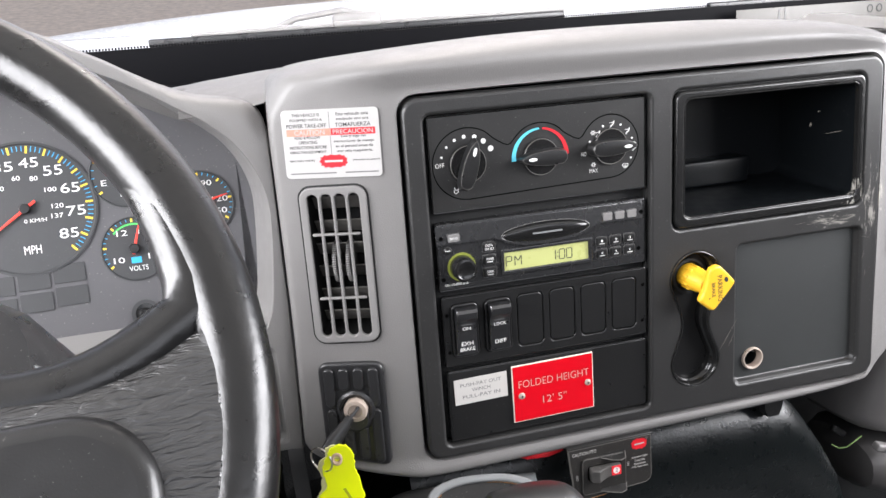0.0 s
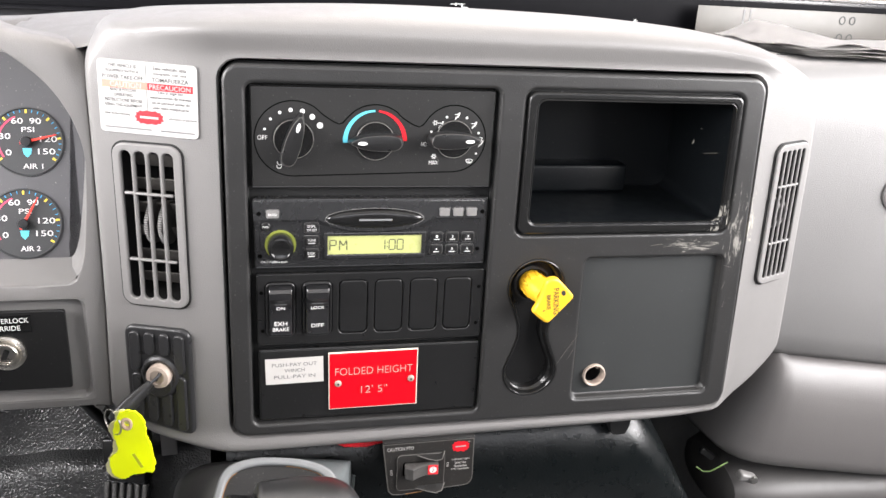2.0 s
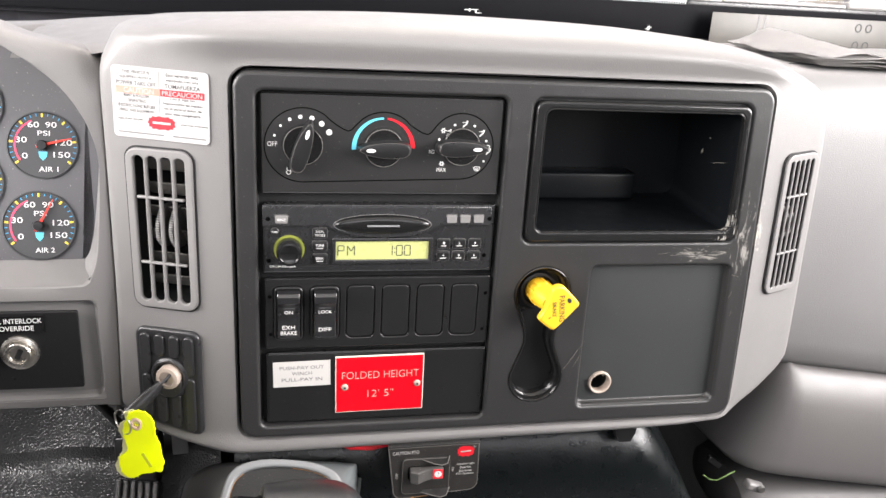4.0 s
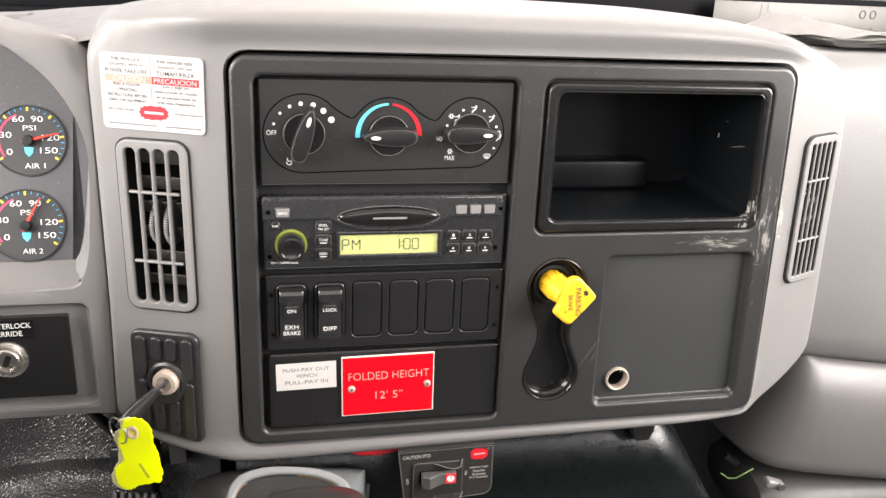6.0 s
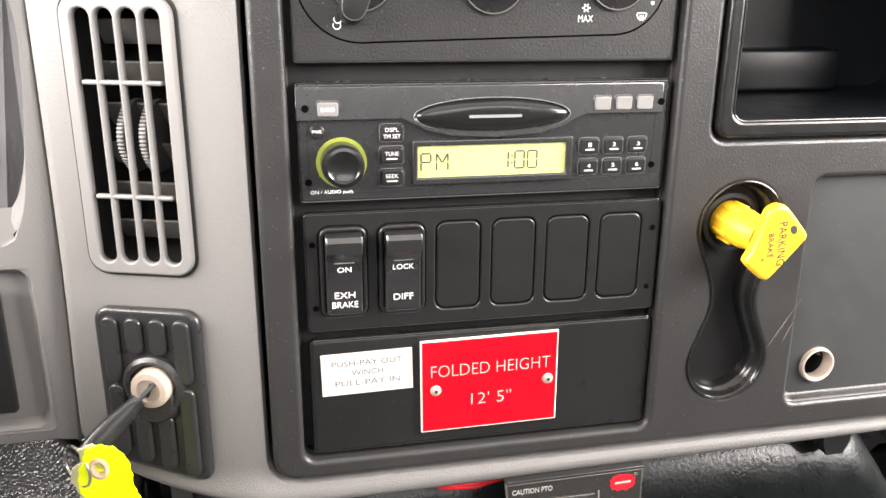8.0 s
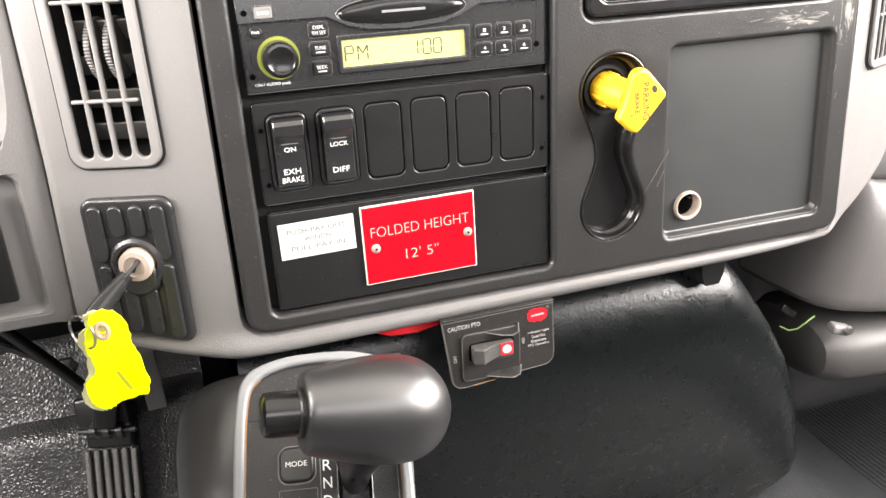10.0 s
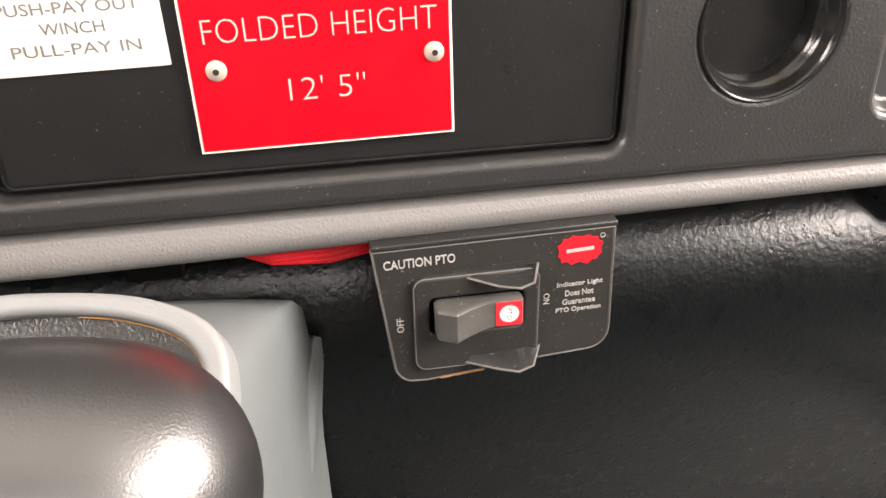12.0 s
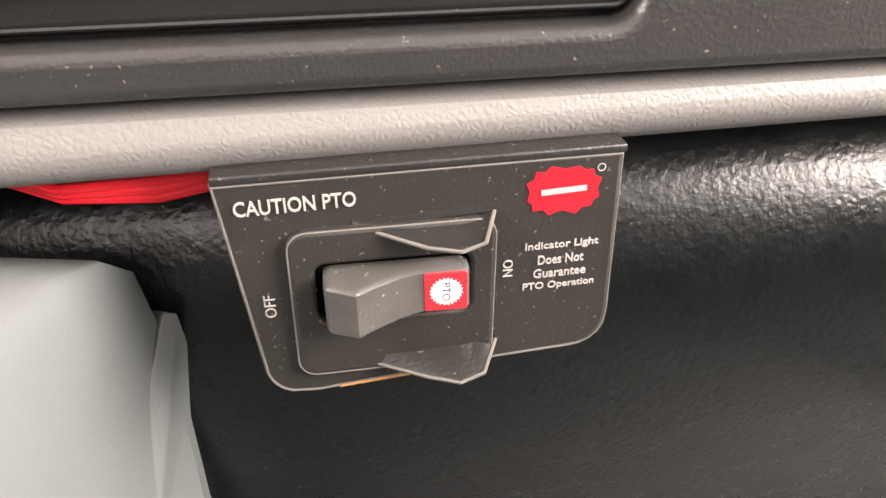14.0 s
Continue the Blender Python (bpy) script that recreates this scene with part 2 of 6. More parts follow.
def worn(m, centre, reach, colour, strength, stretch, low=0.56, high=0.66, scale=1.0):
    """Rubs scuffs into a surface round one spot: streaks of that stretch, thinning out with the distance."""
    t = m.node_tree
    b = t.nodes["Principled BSDF"]
    link = t.links.new
    co = t.nodes.new("ShaderNodeTexCoord")
    near = t.nodes.new("ShaderNodeMapping")
    near.vector_type = "TEXTURE"
    near.inputs["Location"].default_value, near.inputs["Scale"].default_value = centre, reach
    link(co.outputs["Object"], near.inputs["Vector"])
    far = t.nodes.new("ShaderNodeVectorMath")
    far.operation = "LENGTH"
    link(near.outputs[0], far.inputs[0])
    fall = t.nodes.new("ShaderNodeMapRange")
    fall.inputs[1].default_value, fall.inputs[2].default_value = 0.25, 1.0
    fall.inputs[3].default_value, fall.inputs[4].default_value = 0.0, -0.24
    link(far.outputs["Value"], fall.inputs[0])
    mp = t.nodes.new("ShaderNodeMapping")
    mp.inputs["Scale"].default_value = stretch
    mp.inputs["Rotation"].default_value = (0.0, 0.35, 0.35)
    link(co.outputs["Object"], mp.inputs["Vector"])
    tex = t.nodes.new("ShaderNodeTexNoise")
    tex.inputs["Scale"].default_value, tex.inputs["Detail"].default_value, tex.inputs["Roughness"].default_value = scale, 7, 0.68
    tex.inputs["Distortion"].default_value = 0.7
    link(mp.outputs[0], tex.inputs["Vector"])
    add = t.nodes.new("ShaderNodeMath")
    link(tex.outputs["Fac"], add.inputs[0])
    link(fall.outputs[0], add.inputs[1])
    cut = t.nodes.new("ShaderNodeMapRange")
    cut.inputs[1].default_value, cut.inputs[2].default_value = low, high
    cut.inputs[3].default_value, cut.inputs[4].default_value = 0.0, strength
    link(add.outputs[0], cut.inputs[0])
    mix = t.nodes.new("ShaderNodeMix")
    mix.data_type = "RGBA"
    old = b.inputs["Base Color"].links[0].from_socket
    link(old, mix.inputs[6])
    mix.inputs[7].default_value = (*colour, 1)
    link(cut.outputs[0], mix.inputs[0])
    link(mix.outputs[2], b.inputs["Base Color"])


PANEL = material("black_matt_panel_plastic", (0.031, 0.033, 0.033), 0.46, grain=0.2, grain_size=1000, vary=0.15, speck=0.12)
CUBBY_RIM = material("scratched_glossy_black_plastic", (0.010, 0.010, 0.010), 0.24, vary=0.2, speck=0.05)
worn(CUBBY_RIM, (0.392, -0.020, 0.0), (0.030, 0.050, 0.02), (0.44, 0.42, 0.38), 0.75, (140, 50, 90), 0.50, 0.60)
BEZEL = material("black_textured_bezel_plastic", (0.0245, 0.0242, 0.0240), 0.35, spec=0.5, grain=0.5, grain_size=900, vary=0.2, speck=0.25)
worn(BEZEL, (0.412, -0.030, 0.0), (0.020, 0.085, 0.02), (0.44, 0.42, 0.38), 0.5, (230, 55, 90), 0.50, 0.60)
worn(BEZEL, (0.375, -0.042, 0.0), (0.060, 0.014, 0.02), (0.40, 0.38, 0.34), 0.55, (60, 260, 90), 0.50, 0.60)
worn(GREY, (0.428, 0.0, 1.372), (0.018, 0.04, 0.085), (0.52, 0.49, 0.41), 0.6, (90, 90, 55), 0.49, 0.60)


def glass_material(name):
    m = bpy.data.materials.new(name)
    m.use_nodes = True
    b = m.node_tree.nodes["Principled BSDF"]
    b.inputs["Base Color"].default_value = (1, 1, 1, 1)
    b.inputs["Roughness"].default_value = 0.0
    b.inputs["Transmission Weight"].default_value = 1.0
    b.inputs["IOR"].default_value = 1.05
    return m


GLASS = glass_material("clear_glass")

# ---- builders ----
PLACED = {}


def thing(name, m, label, category, group="", kind=""):
    ob = new(name)
    ob.empty_display_size = 0.01
    ob.matrix_basis = m
    PLACED[ob] = m
    return tagged(ob, label, category, group, kind)


def part(name, mesh, mt, parent, m=None, label="", kind=""):
    """Links a mesh or bmesh as one object under a thing or a part; m is its pose in the thing's own space, or the world where it has no parent."""
    if isinstance(mesh, bmesh.types.BMesh):
        bm, mesh = mesh, bpy.data.meshes.new(name)
        bmesh.ops.recalc_face_normals(bm, faces=bm.faces)
        bm.to_mesh(mesh)
        bm.free()
    for p in mesh.polygons:
        p.use_smooth = True
    mesh.set_sharp_from_angle(angle=radians(38))
    if mt:
        mesh.materials.clear()
        mesh.materials.append(mt)
    ob = new(name, mesh)
    ob.matrix_basis = m if m is not None else Matrix()
    if parent is not None:
        ob.parent = parent
    return tagged(ob, label, kind=kind)


def solid(name, mesh, mt, m, label, category, group="", kind=""):
    """A thing of one mesh."""
    ob = part(name, mesh, mt, None, m)
    return tagged(ob, label, category, group, kind)


def spline(cu, pts):
    s = cu.splines.new("POLY")
    s.points.add(len(pts) - 1)
    for p, (x, y) in zip(s.points, pts):
        p.co = (x, y, 0, 1)
    s.use_cyclic_u = True


def shape(loops, depth, bevel=0.0, res=2):
    """A flat plate in x and y with holes, its face at z = 0 and its back at -depth, with rounded edges."""
    cu = bpy.data.curves.new("outline", "CURVE")
    cu.dimensions, cu.fill_mode = "2D", "BOTH"
    bevel = min(bevel, depth * 0.49)
    cu.extrude, cu.bevel_depth, cu.bevel_resolution, cu.offset = max(depth / 2 - bevel, 0.00002), bevel, res, -bevel
    for pts in loops:
        spline(cu, pts)
    ob = bpy.data.objects.new("outline", cu)
    me = bpy.data.meshes.new_from_object(ob)
    me.transform(Matrix.Translation((0, 0, -depth / 2)))
    bpy.data.objects.remove(ob)
    bpy.data.curves.remove(cu)
    return me


def rrect(x0, x1, y0, y1, r, n=6):
    pts = []
    for cx, cy, a0 in ((x1 - r, y1 - r, 0), (x0 + r, y1 - r, 90), (x0 + r, y0 + r, 180), (x1 - r, y0 + r, 270)):
        pts += [(cx + r * math.cos(radians(a0 + 90 * k / n)), cy + r * math.sin(radians(a0 + 90 * k / n))) for k in range(n + 1)]
    return pts


def box_at(w, h, r, cx=0.0, cy=0.0, n=6):
    return rrect(cx - w / 2, cx + w / 2, cy - h / 2, cy + h / 2, r, n)


def circle(r, cx=0.0, cy=0.0, n=40):
    return [(cx + r * math.cos(2 * math.pi * k / n), cy + r * math.sin(2 * math.pi * k / n)) for k in range(n)]


def ellipse(a, b, cx=0.0, cy=0.0, n=48):
    return [(cx + a * math.cos(2 * math.pi * k / n), cy + b * math.sin(2 * math.pi * k / n)) for k in range(n)]


def arc_band(r, a0, a1, w0, w1, n=24):
    """A band along an arc, from width w0 to w1."""
    out, inn = [], []
    for k in range(n + 1):
        f = k / n
        a, w = radians(a0 + (a1 - a0) * f), w0 + (w1 - w0) * f
        out.append(((r + w / 2) * math.cos(a), (r + w / 2) * math.sin(a)))
        inn.append(((r - w / 2) * math.cos(a), (r - w / 2) * math.sin(a)))
    return out + inn[::-1]


def smooth_loop(pts, n=6):
    """A closed Catmull-Rom curve through the points."""
    res, m = [], len(pts)
    for i in range(m):
        p0, p1, p2, p3 = (Vector(pts[(i + k - 1) % m]) for k in range(4))
        for k in range(n):
            t = k / n
            q = 0.5 * (2 * p1 + (p2 - p0) * t + (2 * p0 - 5 * p1 + 4 * p2 - p3) * t * t + (3 * p1 - p0 - 3 * p2 + p3) * t ** 3)
            res.append((q.x, q.y))
    return res


def lettering(body, w, h, cx=0.0, cy=0.0, turn=0.0, depth=0.0002, mirror=False, thin=0.0):
    """Writing that fills a box of that size, its face at z = depth."""
    cu = bpy.data.curves.new("writing", "FONT")
    cu.body, cu.align_x, cu.resolution_u = body, "CENTER", 3
    cu.extrude, cu.offset = 0.01, -thin
    ob = bpy.data.objects.new("writing", cu)
    me = bpy.data.meshes.new_from_object(ob)
    bpy.data.objects.remove(ob)
    bpy.data.curves.remove(cu)
    co = np.empty(len(me.vertices) * 3)
    me.vertices.foreach_get("co", co)
    co = co.reshape(-1, 3)
    lo, hi = co.min(0), co.max(0)
    co = (co - (lo + hi) / 2) / (hi - lo + 1e-9) * np.array([-w if mirror else w, h, depth])
    c, s = math.cos(radians(turn)), math.sin(radians(turn))
    co = np.stack([cx + c * co[:, 0] - s * co[:, 1], cy + s * co[:, 0] + c * co[:, 1], co[:, 2] + depth / 2], 1)
    me.vertices.foreach_set("co", co.ravel())
    me.update()
    return me


def merged(meshes):
    """Several meshes as one."""
    bm = bmesh.new()
    for me in meshes:
        bm.from_mesh(me)
        bpy.data.meshes.remove(me)
    me = bpy.data.meshes.new("merged")
    bm.to_mesh(me)
    bm.free()
    return me


def bars(rects, depth=0.0002):
    """Small raised rectangles x0, x1, y0, y1."""
    me = shape([[(a, c), (b, c), (b, d), (a, d)] for a, b, c, d in rects], depth)
    me.transform(Matrix.Translation((0, 0, depth)))
    return me


def raised(loops, depth=0.0002, bevel=0.0):
    """A plate whose back lies at z = 0 and whose face at z = depth."""
    me = shape(loops, depth, bevel)
    me.transform(Matrix.Translation((0, 0, depth)))
    return me


def loft(rings, closed=True, cap0=False, cap1=False):
    """A skin over rings of points."""
    bm = bmesh.new()
    vs = [[bm.verts.new(p) for p in ring] for ring in rings]
    n = len(vs[0])
    for a, b in zip(vs, vs[1:]):
        for i in range(n if closed else n - 1):
            j = (i + 1) % n
            bm.faces.new((a[i], a[j], b[j], b[i]))
    if cap0:
        bm.faces.new(vs[0])
    if cap1:
        bm.faces.new(vs[-1][::-1])
    return bm


def lathe(profile, n=40):
    """Turned about z from (radius, z) pairs; a radius of 0 closes it."""
    rings = [[(max(r, 1e-5) * math.cos(2 * math.pi * k / n), max(r, 1e-5) * math.sin(2 * math.pi * k / n), z) for k in range(n)] for r, z in profile]
    return loft(rings, cap0=profile[0][0] < 0.001, cap1=profile[-1][0] < 0.001)


def tube(points, radius, n=10, closed=False):
    """A round bar along points; radius may be a list."""
    pts = [Vector(p) for p in points]
    rings, m = [], len(pts)
    up = Vector((0.13, 0.31, 0.94))
    for i, p in enumerate(pts):
        a = pts[(i - 1) % m] if closed or i else p
        b = pts[(i + 1) % m] if closed or i < m - 1 else p
        d = (b - a).normalized()
        u = up - d * up.dot(d)
        if u.length < 1e-4:
            u = Vector((1, 0, 0)) - d * d.x
        u.normalize()
        up = u
        v = d.cross(u)
        r = radius[i] if isinstance(radius, (list, tuple)) else radius
        rings.append([p + r * (math.cos(2 * math.pi * k / n) * u + math.sin(2 * math.pi * k / n) * v) for k in range(n)])
    if closed:
        rings.append(rings[0])
        bm = loft(rings)
        bmesh.ops.remove_doubles(bm, verts=bm.verts, dist=1e-6)
        return bm
    return loft(rings, cap0=True, cap1=True)


def rbox(w, d, h, r=0.002, seg=3):
    """A box with rounded edges, centred."""
    bm = bmesh.new()
    bmesh.ops.create_cube(bm, size=1.0)
    bmesh.ops.scale(bm, vec=(w, d, h), verts=bm.verts)
    bmesh.ops.bevel(bm, geom=bm.edges[:], offset=min(r, 0.49 * min(w, d, h)), segments=seg, profile=0.5, affect="EDGES")
    return bm


def front(x, y, z, yaw=0.0, back=0.0):
    """The pose of a plate that faces the cab; back: degrees by which it leans back."""
    return pose(x, y, z, 0, 0, yaw) @ pose(0, 0, 0, 90 - back)


def ease(a, b, x):
    f = min(1.0, max(0.0, (x - a) / (b - a)))
    return f * f * (3 - 2 * f)

# ---- dashboard: centre stack ----
def lean(loop):
    """The face widens a little towards its lower right."""
    return [(x + 0.042 * (1.50 - z) * min(1.0, max(0.0, (x - 0.22) / 0.2)), z) for x, z in loop]


OPENING = lean(rrect(-0.0225, 0.4195, 1.1925, 1.5035, 0.015, 8))
STACK = smooth_loop([(-0.1205, 1.225), (-0.1185, 1.30), (-0.1180, 1.37), (-0.1180, 1.44), (-0.1180, 1.485), (-0.115, 1.512), (-0.102, 1.527), (-0.05, 1.535), (0.06, 1.5415), (0.15, 1.543),
                     (0.26, 1.5415), (0.33, 1.538), (0.388, 1.532), (0.440, 1.521), (0.474, 1.505), (0.492, 1.480), (0.499, 1.43), (0.503, 1.35), (0.508, 1.255), (0.5055, 1.232),
                     (0.484, 1.213), (0.455, 1.197), (0.419, 1.186), (0.35, 1.181), (0.2, 1.1785), (0.05, 1.177), (-0.02, 1.1775), (-0.054, 1.182), (-0.09, 1.190), (-0.110, 1.198), (-0.119, 1.208)], 5)


def toward(loop, cx, cz, a):
    """Where a ray from (cx, cz) at the angle a leaves a closed outline."""
    d, best = (math.cos(a), math.sin(a)), 0.0
    for (x0, z0), (x1, z1) in zip(loop, loop[1:] + loop[:1]):
        ex, ez = x1 - x0, z1 - z0
        den = d[0] * ez - d[1] * ex
        if abs(den) < 1e-12:
            continue
        s = ((x0 - cx) * ez - (z0 - cz) * ex) / den
        u = ((x0 - cx) * d[1] - (z0 - cz) * d[0]) / den
        if s > 0 and -1e-9 <= u <= 1 + 1e-9:
            best = max(best, s)
    return cx + best * d[0], cz + best * d[1]


def stack_front(x, z):
    """How far back the grey face lies: flat in the middle, its cheeks turned away."""
    soft = lambda v: 0.5 * (v + math.sqrt(v * v + 0.00006)) - 0.002
    return 0.002 - 0.005 * ease(1.20, 1.185, z) - 0.0065 * ease(1.504, 1.524, z) * ease(0.47, 0.40, x) * ease(-0.09, -0.03, x) + 0.35 * max(0, soft(-0.03 - x)) + 0.37 * max(0, soft(x - 0.425))


def stack_shell():
    n, cx, cz = 360, 0.19, 1.345
    angles = [2 * math.pi * k / n for k in range(n)]
    inner = [toward(OPENING, cx, cz, a) for a in angles]
    outer = [toward(STACK, cx, cz, a) for a in angles]
    rings = [[(x, 0.03, z) for x, z in inner], [(x, 0.0045, z) for x, z in inner],
             [(x + 0.0015 * math.cos(a), 0.0012 + stack_front(x, z) - 0.002, z + 0.0015 * math.sin(a)) for (x, z), a in zip(inner, angles)]]
    edge = []
    for (x, z), (ox, oz), a in zip(inner, outer, angles):
        top = ease(1.49, 1.52, oz)
        gap = math.hypot(ox - x, oz - z)
        r = min((0.010 if ox > -0.10 or oz < 1.21 else 0.0055) + 0.010 * top, 0.75 * gap)
        edge.append((x, z, ox, oz, r, r * (1.0 + 2.0 * top), top, gap))
    for f in (0.12, 0.3, 0.5, 0.7, 0.85, 1.0):
        ring = []
        for x, z, ox, oz, r, deep, top, gap in edge:
            s = (0.003 + (gap - r - 0.003) * f) / gap
            px, pz = x + (ox - x) * s, z + (oz - z) * s
            ring.append((px, stack_front(px, pz), pz))
        rings.append(ring)
    for k in range(1, 8):
        b = math.pi / 2 * k / 7
        ring = []
        for x, z, ox, oz, r, deep, top, gap in edge:
            s = (gap - r * (1 - math.sin(b))) / gap
            px, pz = x + (ox - x) * s, z + (oz - z) * s
            ring.append((px, stack_front(px, pz) + deep * (1 - math.cos(b)), pz))
        rings.append(ring)
    rings.append([(ox - 0.004 * (1 - top) * (1 if ox > 0.19 else -1), stack_front(ox, oz) + deep + 0.03, oz - 0.0005 * top) for x, z, ox, oz, r, deep, top, gap in edge])
    rings.append([(ox - 0.004 * (1 - top) * (1 if ox > 0.19 else -1), stack_front(ox, oz) + deep + 0.20, oz - 0.012 * top) for x, z, ox, oz, r, deep, top, gap in edge])
    bm = loft(rings)
    cut_window(bm, cheek(-0.0760, 1.3730), 0.0495, 0.1260)
    cut_window(bm, front(0.4675, stack_front(0.4675, 1.38), 1.3785, 20.3) @ pose(0, 0, 0, 0, 0, 2.2), 0.0400, 0.1260)
    return bm


YAW = -19.3


def cheek(x, z, out=0.0):
    return front(x, stack_front(x, z), z, YAW) @ pose(0, 0, out)


def cut_window(bm, m, w, h):
    """Cuts a rectangle of that size out of a skin, where the pose m faces it."""
    inv = m.inverted()
    for axis, d in ((0, w / 2), (0, -w / 2), (1, h / 2), (1, -h / 2)):
        near = [f for f in bm.faces if abs((inv @ f.calc_center_median()).z) < 0.03 and abs((inv @ f.calc_center_median()).x) < w and abs((inv @ f.calc_center_median()).y) < h]
        geom = list({v for f in near for v in f.verts}) + list({e for f in near for e in f.edges}) + near
        no = m.to_3x3() @ Vector((1, 0, 0) if axis == 0 else (0, 1, 0))
        co = m @ Vector((d, 0, 0) if axis == 0 else (0, d, 0))
        bmesh.ops.bisect_plane(bm, geom=geom, dist=1e-7, plane_co=co, plane_no=no)
    dead = []
    for f in bm.faces:
        c = inv @ f.calc_center_median()
        if abs(c.x) < w / 2 and abs(c.y) < h / 2 and abs(c.z) < 0.03:
            dead.append(f)
    bmesh.ops.delete(bm, geom=dead, context="FACES")


def figure_eight(grow=0.0):
    """Two round lobes joined by a waist."""
    pts = []
    for k in range(13):
        a = radians(-22 + 224 * k / 12)
        pts.append((0.2322 + (0.0238 + grow) * math.cos(a), 1.3218 + (0.0238 + grow) * math.sin(a)))
    pts += [(0.2185 - grow, 1.2920), (0.2205 - grow, 1.2770), (0.2160 - grow, 1.2615)]
    for k in range(13):
        a = radians(160 + 220 * k / 12)
        pts.append((0.2333 + (0.0230 + grow) * math.cos(a), 1.2420 + (0.0230 + grow) * math.sin(a)))
    pts += [(0.2500 + grow, 1.2615), (0.2450 + grow, 1.2770), (0.2468 + grow, 1.2920)]
    return [(x, z - 1.40) for x, z in smooth_loop(pts, 3)]


def up(loop):
    return [(x, z - 1.40) for x, z in lean(loop)]


dash = thing("dashboard_centre_stack", front(0, 0, 1.40), "grey grained plastic dashboard centre section with worn black bezel", "dashboard")
part("grey_shell", stack_shell(), GREY, dash, front(0, 0, 1.40).inverted(), "grey leather-grained plastic shell")
bezel = part("bezel", shape([up(rrect(-0.020, 0.4170, 1.1950, 1.5010, 0.013, 8)), up(rrect(-0.0040, 0.1887, 1.2050, 1.4875, 0.0065)), up(rrect(0.2096, 0.3980, 1.3680, 1.4878, 0.008)),
                             figure_eight(), up(rrect(0.2722, 0.3988, 1.2105, 1.3465, 0.006))], 0.022, 0.0028, 4), BEZEL, dash, pose(0, 0, 0.003), "scuffed black textured bezel with rounded edge")
SOCKET = (0.2980, 1.2310)
part("bay_back", shape([up(rrect(-0.010, 0.196, 1.196, 1.494, 0.004))], 0.004), BLACK_DEEP, dash, pose(0, 0, -0.012))
part("bay_lip", shape([up(rrect(-0.0060, 0.1907, 1.2030, 1.4895, 0.006)), up(rrect(-0.0030, 0.1877, 1.2062, 1.4868, 0.004))], 0.006, 0.0008), BLACK_DEEP, dash, pose(0, 0, -0.0060))
part("brake_recess_floor", shape([figure_eight(0.004)], 0.002), BLACK_SMOOTH, dash, pose(0, 0, -0.011))
# wall of the figure-eight recess, sloping in
part("brake_recess_wall", loft([[(x, y, z) for x, y in figure_eight(g)] for g, z in ((0.0012, 0.0030), (0.0004, 0.0027), (-0.0006, 0.0012), (-0.0012, -0.0020), (-0.0024, -0.0034), (-0.0032, -0.0040), (-0.0038, -0.0052), (-0.0042, -0.0108))]), BLACK_GLOSS, dash, label="stepped glossy black recess wall")
part("recessed_panel", shape([up(rrect(0.272, 0.400, 1.2105, 1.347, 0.004)), circle(0.0098, SOCKET[0], SOCKET[1] - 1.40)], 0.003), PANEL, dash, pose(0, 0, -0.0048))
part("panel_lip", loft([[(x, y, z) for x, y in up(rrect(0.2722 + d, 0.3988 - d, 1.2105 + d, 1.3465 - 0.5 * d, 0.006))] for d, z in ((-0.0005, 0.0010), (0.0002, 0.0006), (0.0008, -0.0008), (0.0016, -0.0034), (0.0022, -0.0042), (0.0030, -0.0045))]), BLACK, dash, label="sloping wall of the recessed panel")
# storage cubby: raised frame, box behind
part("inner_edge", tube([(x, y, 0.0044) for x, y in up(rrect(0.2190, 0.3908, 1.3782, 1.4800, 0.007))], 0.0006, 8, True), BLACK_GLOSS, dash, label="glossy black inner edge")
part("recess_rim", tube([(x, y, 0.0030) for x, y in figure_eight(0.0006)], 0.0008, 8, True), BLACK_GLOSS, dash, label="glossy black rim of the recess")
cubby = part("cubby_frame", shape([up(rrect(0.2112, 0.3964, 1.3696, 1.4862, 0.007)), up(rrect(0.2190, 0.3908, 1.3782, 1.4800, 0.007))], 0.008, 0.0020, 3), CUBBY_RIM, dash, pose(0, 0, 0.0052), "scratched glossy black cubby frame")
part("cubby_groove", shape([up(rrect(0.205, 0.403, 1.363, 1.492, 0.006)), up(rrect(0.2185, 0.3913, 1.3777, 1.4805, 0.007))], 0.002), BLACK_DEEP, dash, pose(0, 0, -0.0020))
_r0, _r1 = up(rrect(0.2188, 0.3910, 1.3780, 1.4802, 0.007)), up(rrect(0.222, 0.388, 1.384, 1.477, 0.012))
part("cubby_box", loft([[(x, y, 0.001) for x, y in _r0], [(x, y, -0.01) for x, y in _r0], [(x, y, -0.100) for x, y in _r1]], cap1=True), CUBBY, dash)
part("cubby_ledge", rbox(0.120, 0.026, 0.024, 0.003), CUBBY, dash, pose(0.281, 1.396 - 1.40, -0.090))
for sy, sz, ln, wd, tl in ((0.056, 1.436, 0.0045, 0.0014, 80), (0.045, 1.450, 0.004, 0.0004, 10), (0.026, 1.432, 0.030, 0.00018, 13)):
    part("scuff_mark", raised([[(px * random.uniform(0.6, 1.2), py * random.uniform(0.5, 1.2)) for px, py in ellipse(ln / 2, wd, n=11)]], 0.0002), SCRATCH, dash, pose(0.3905 - 0.02 * sy + 0.042 * (1.50 - sz) * 0.8, sz - 1.40, -sy, 0, -90) @ pose(0, 0, 0, 0, 0, tl))
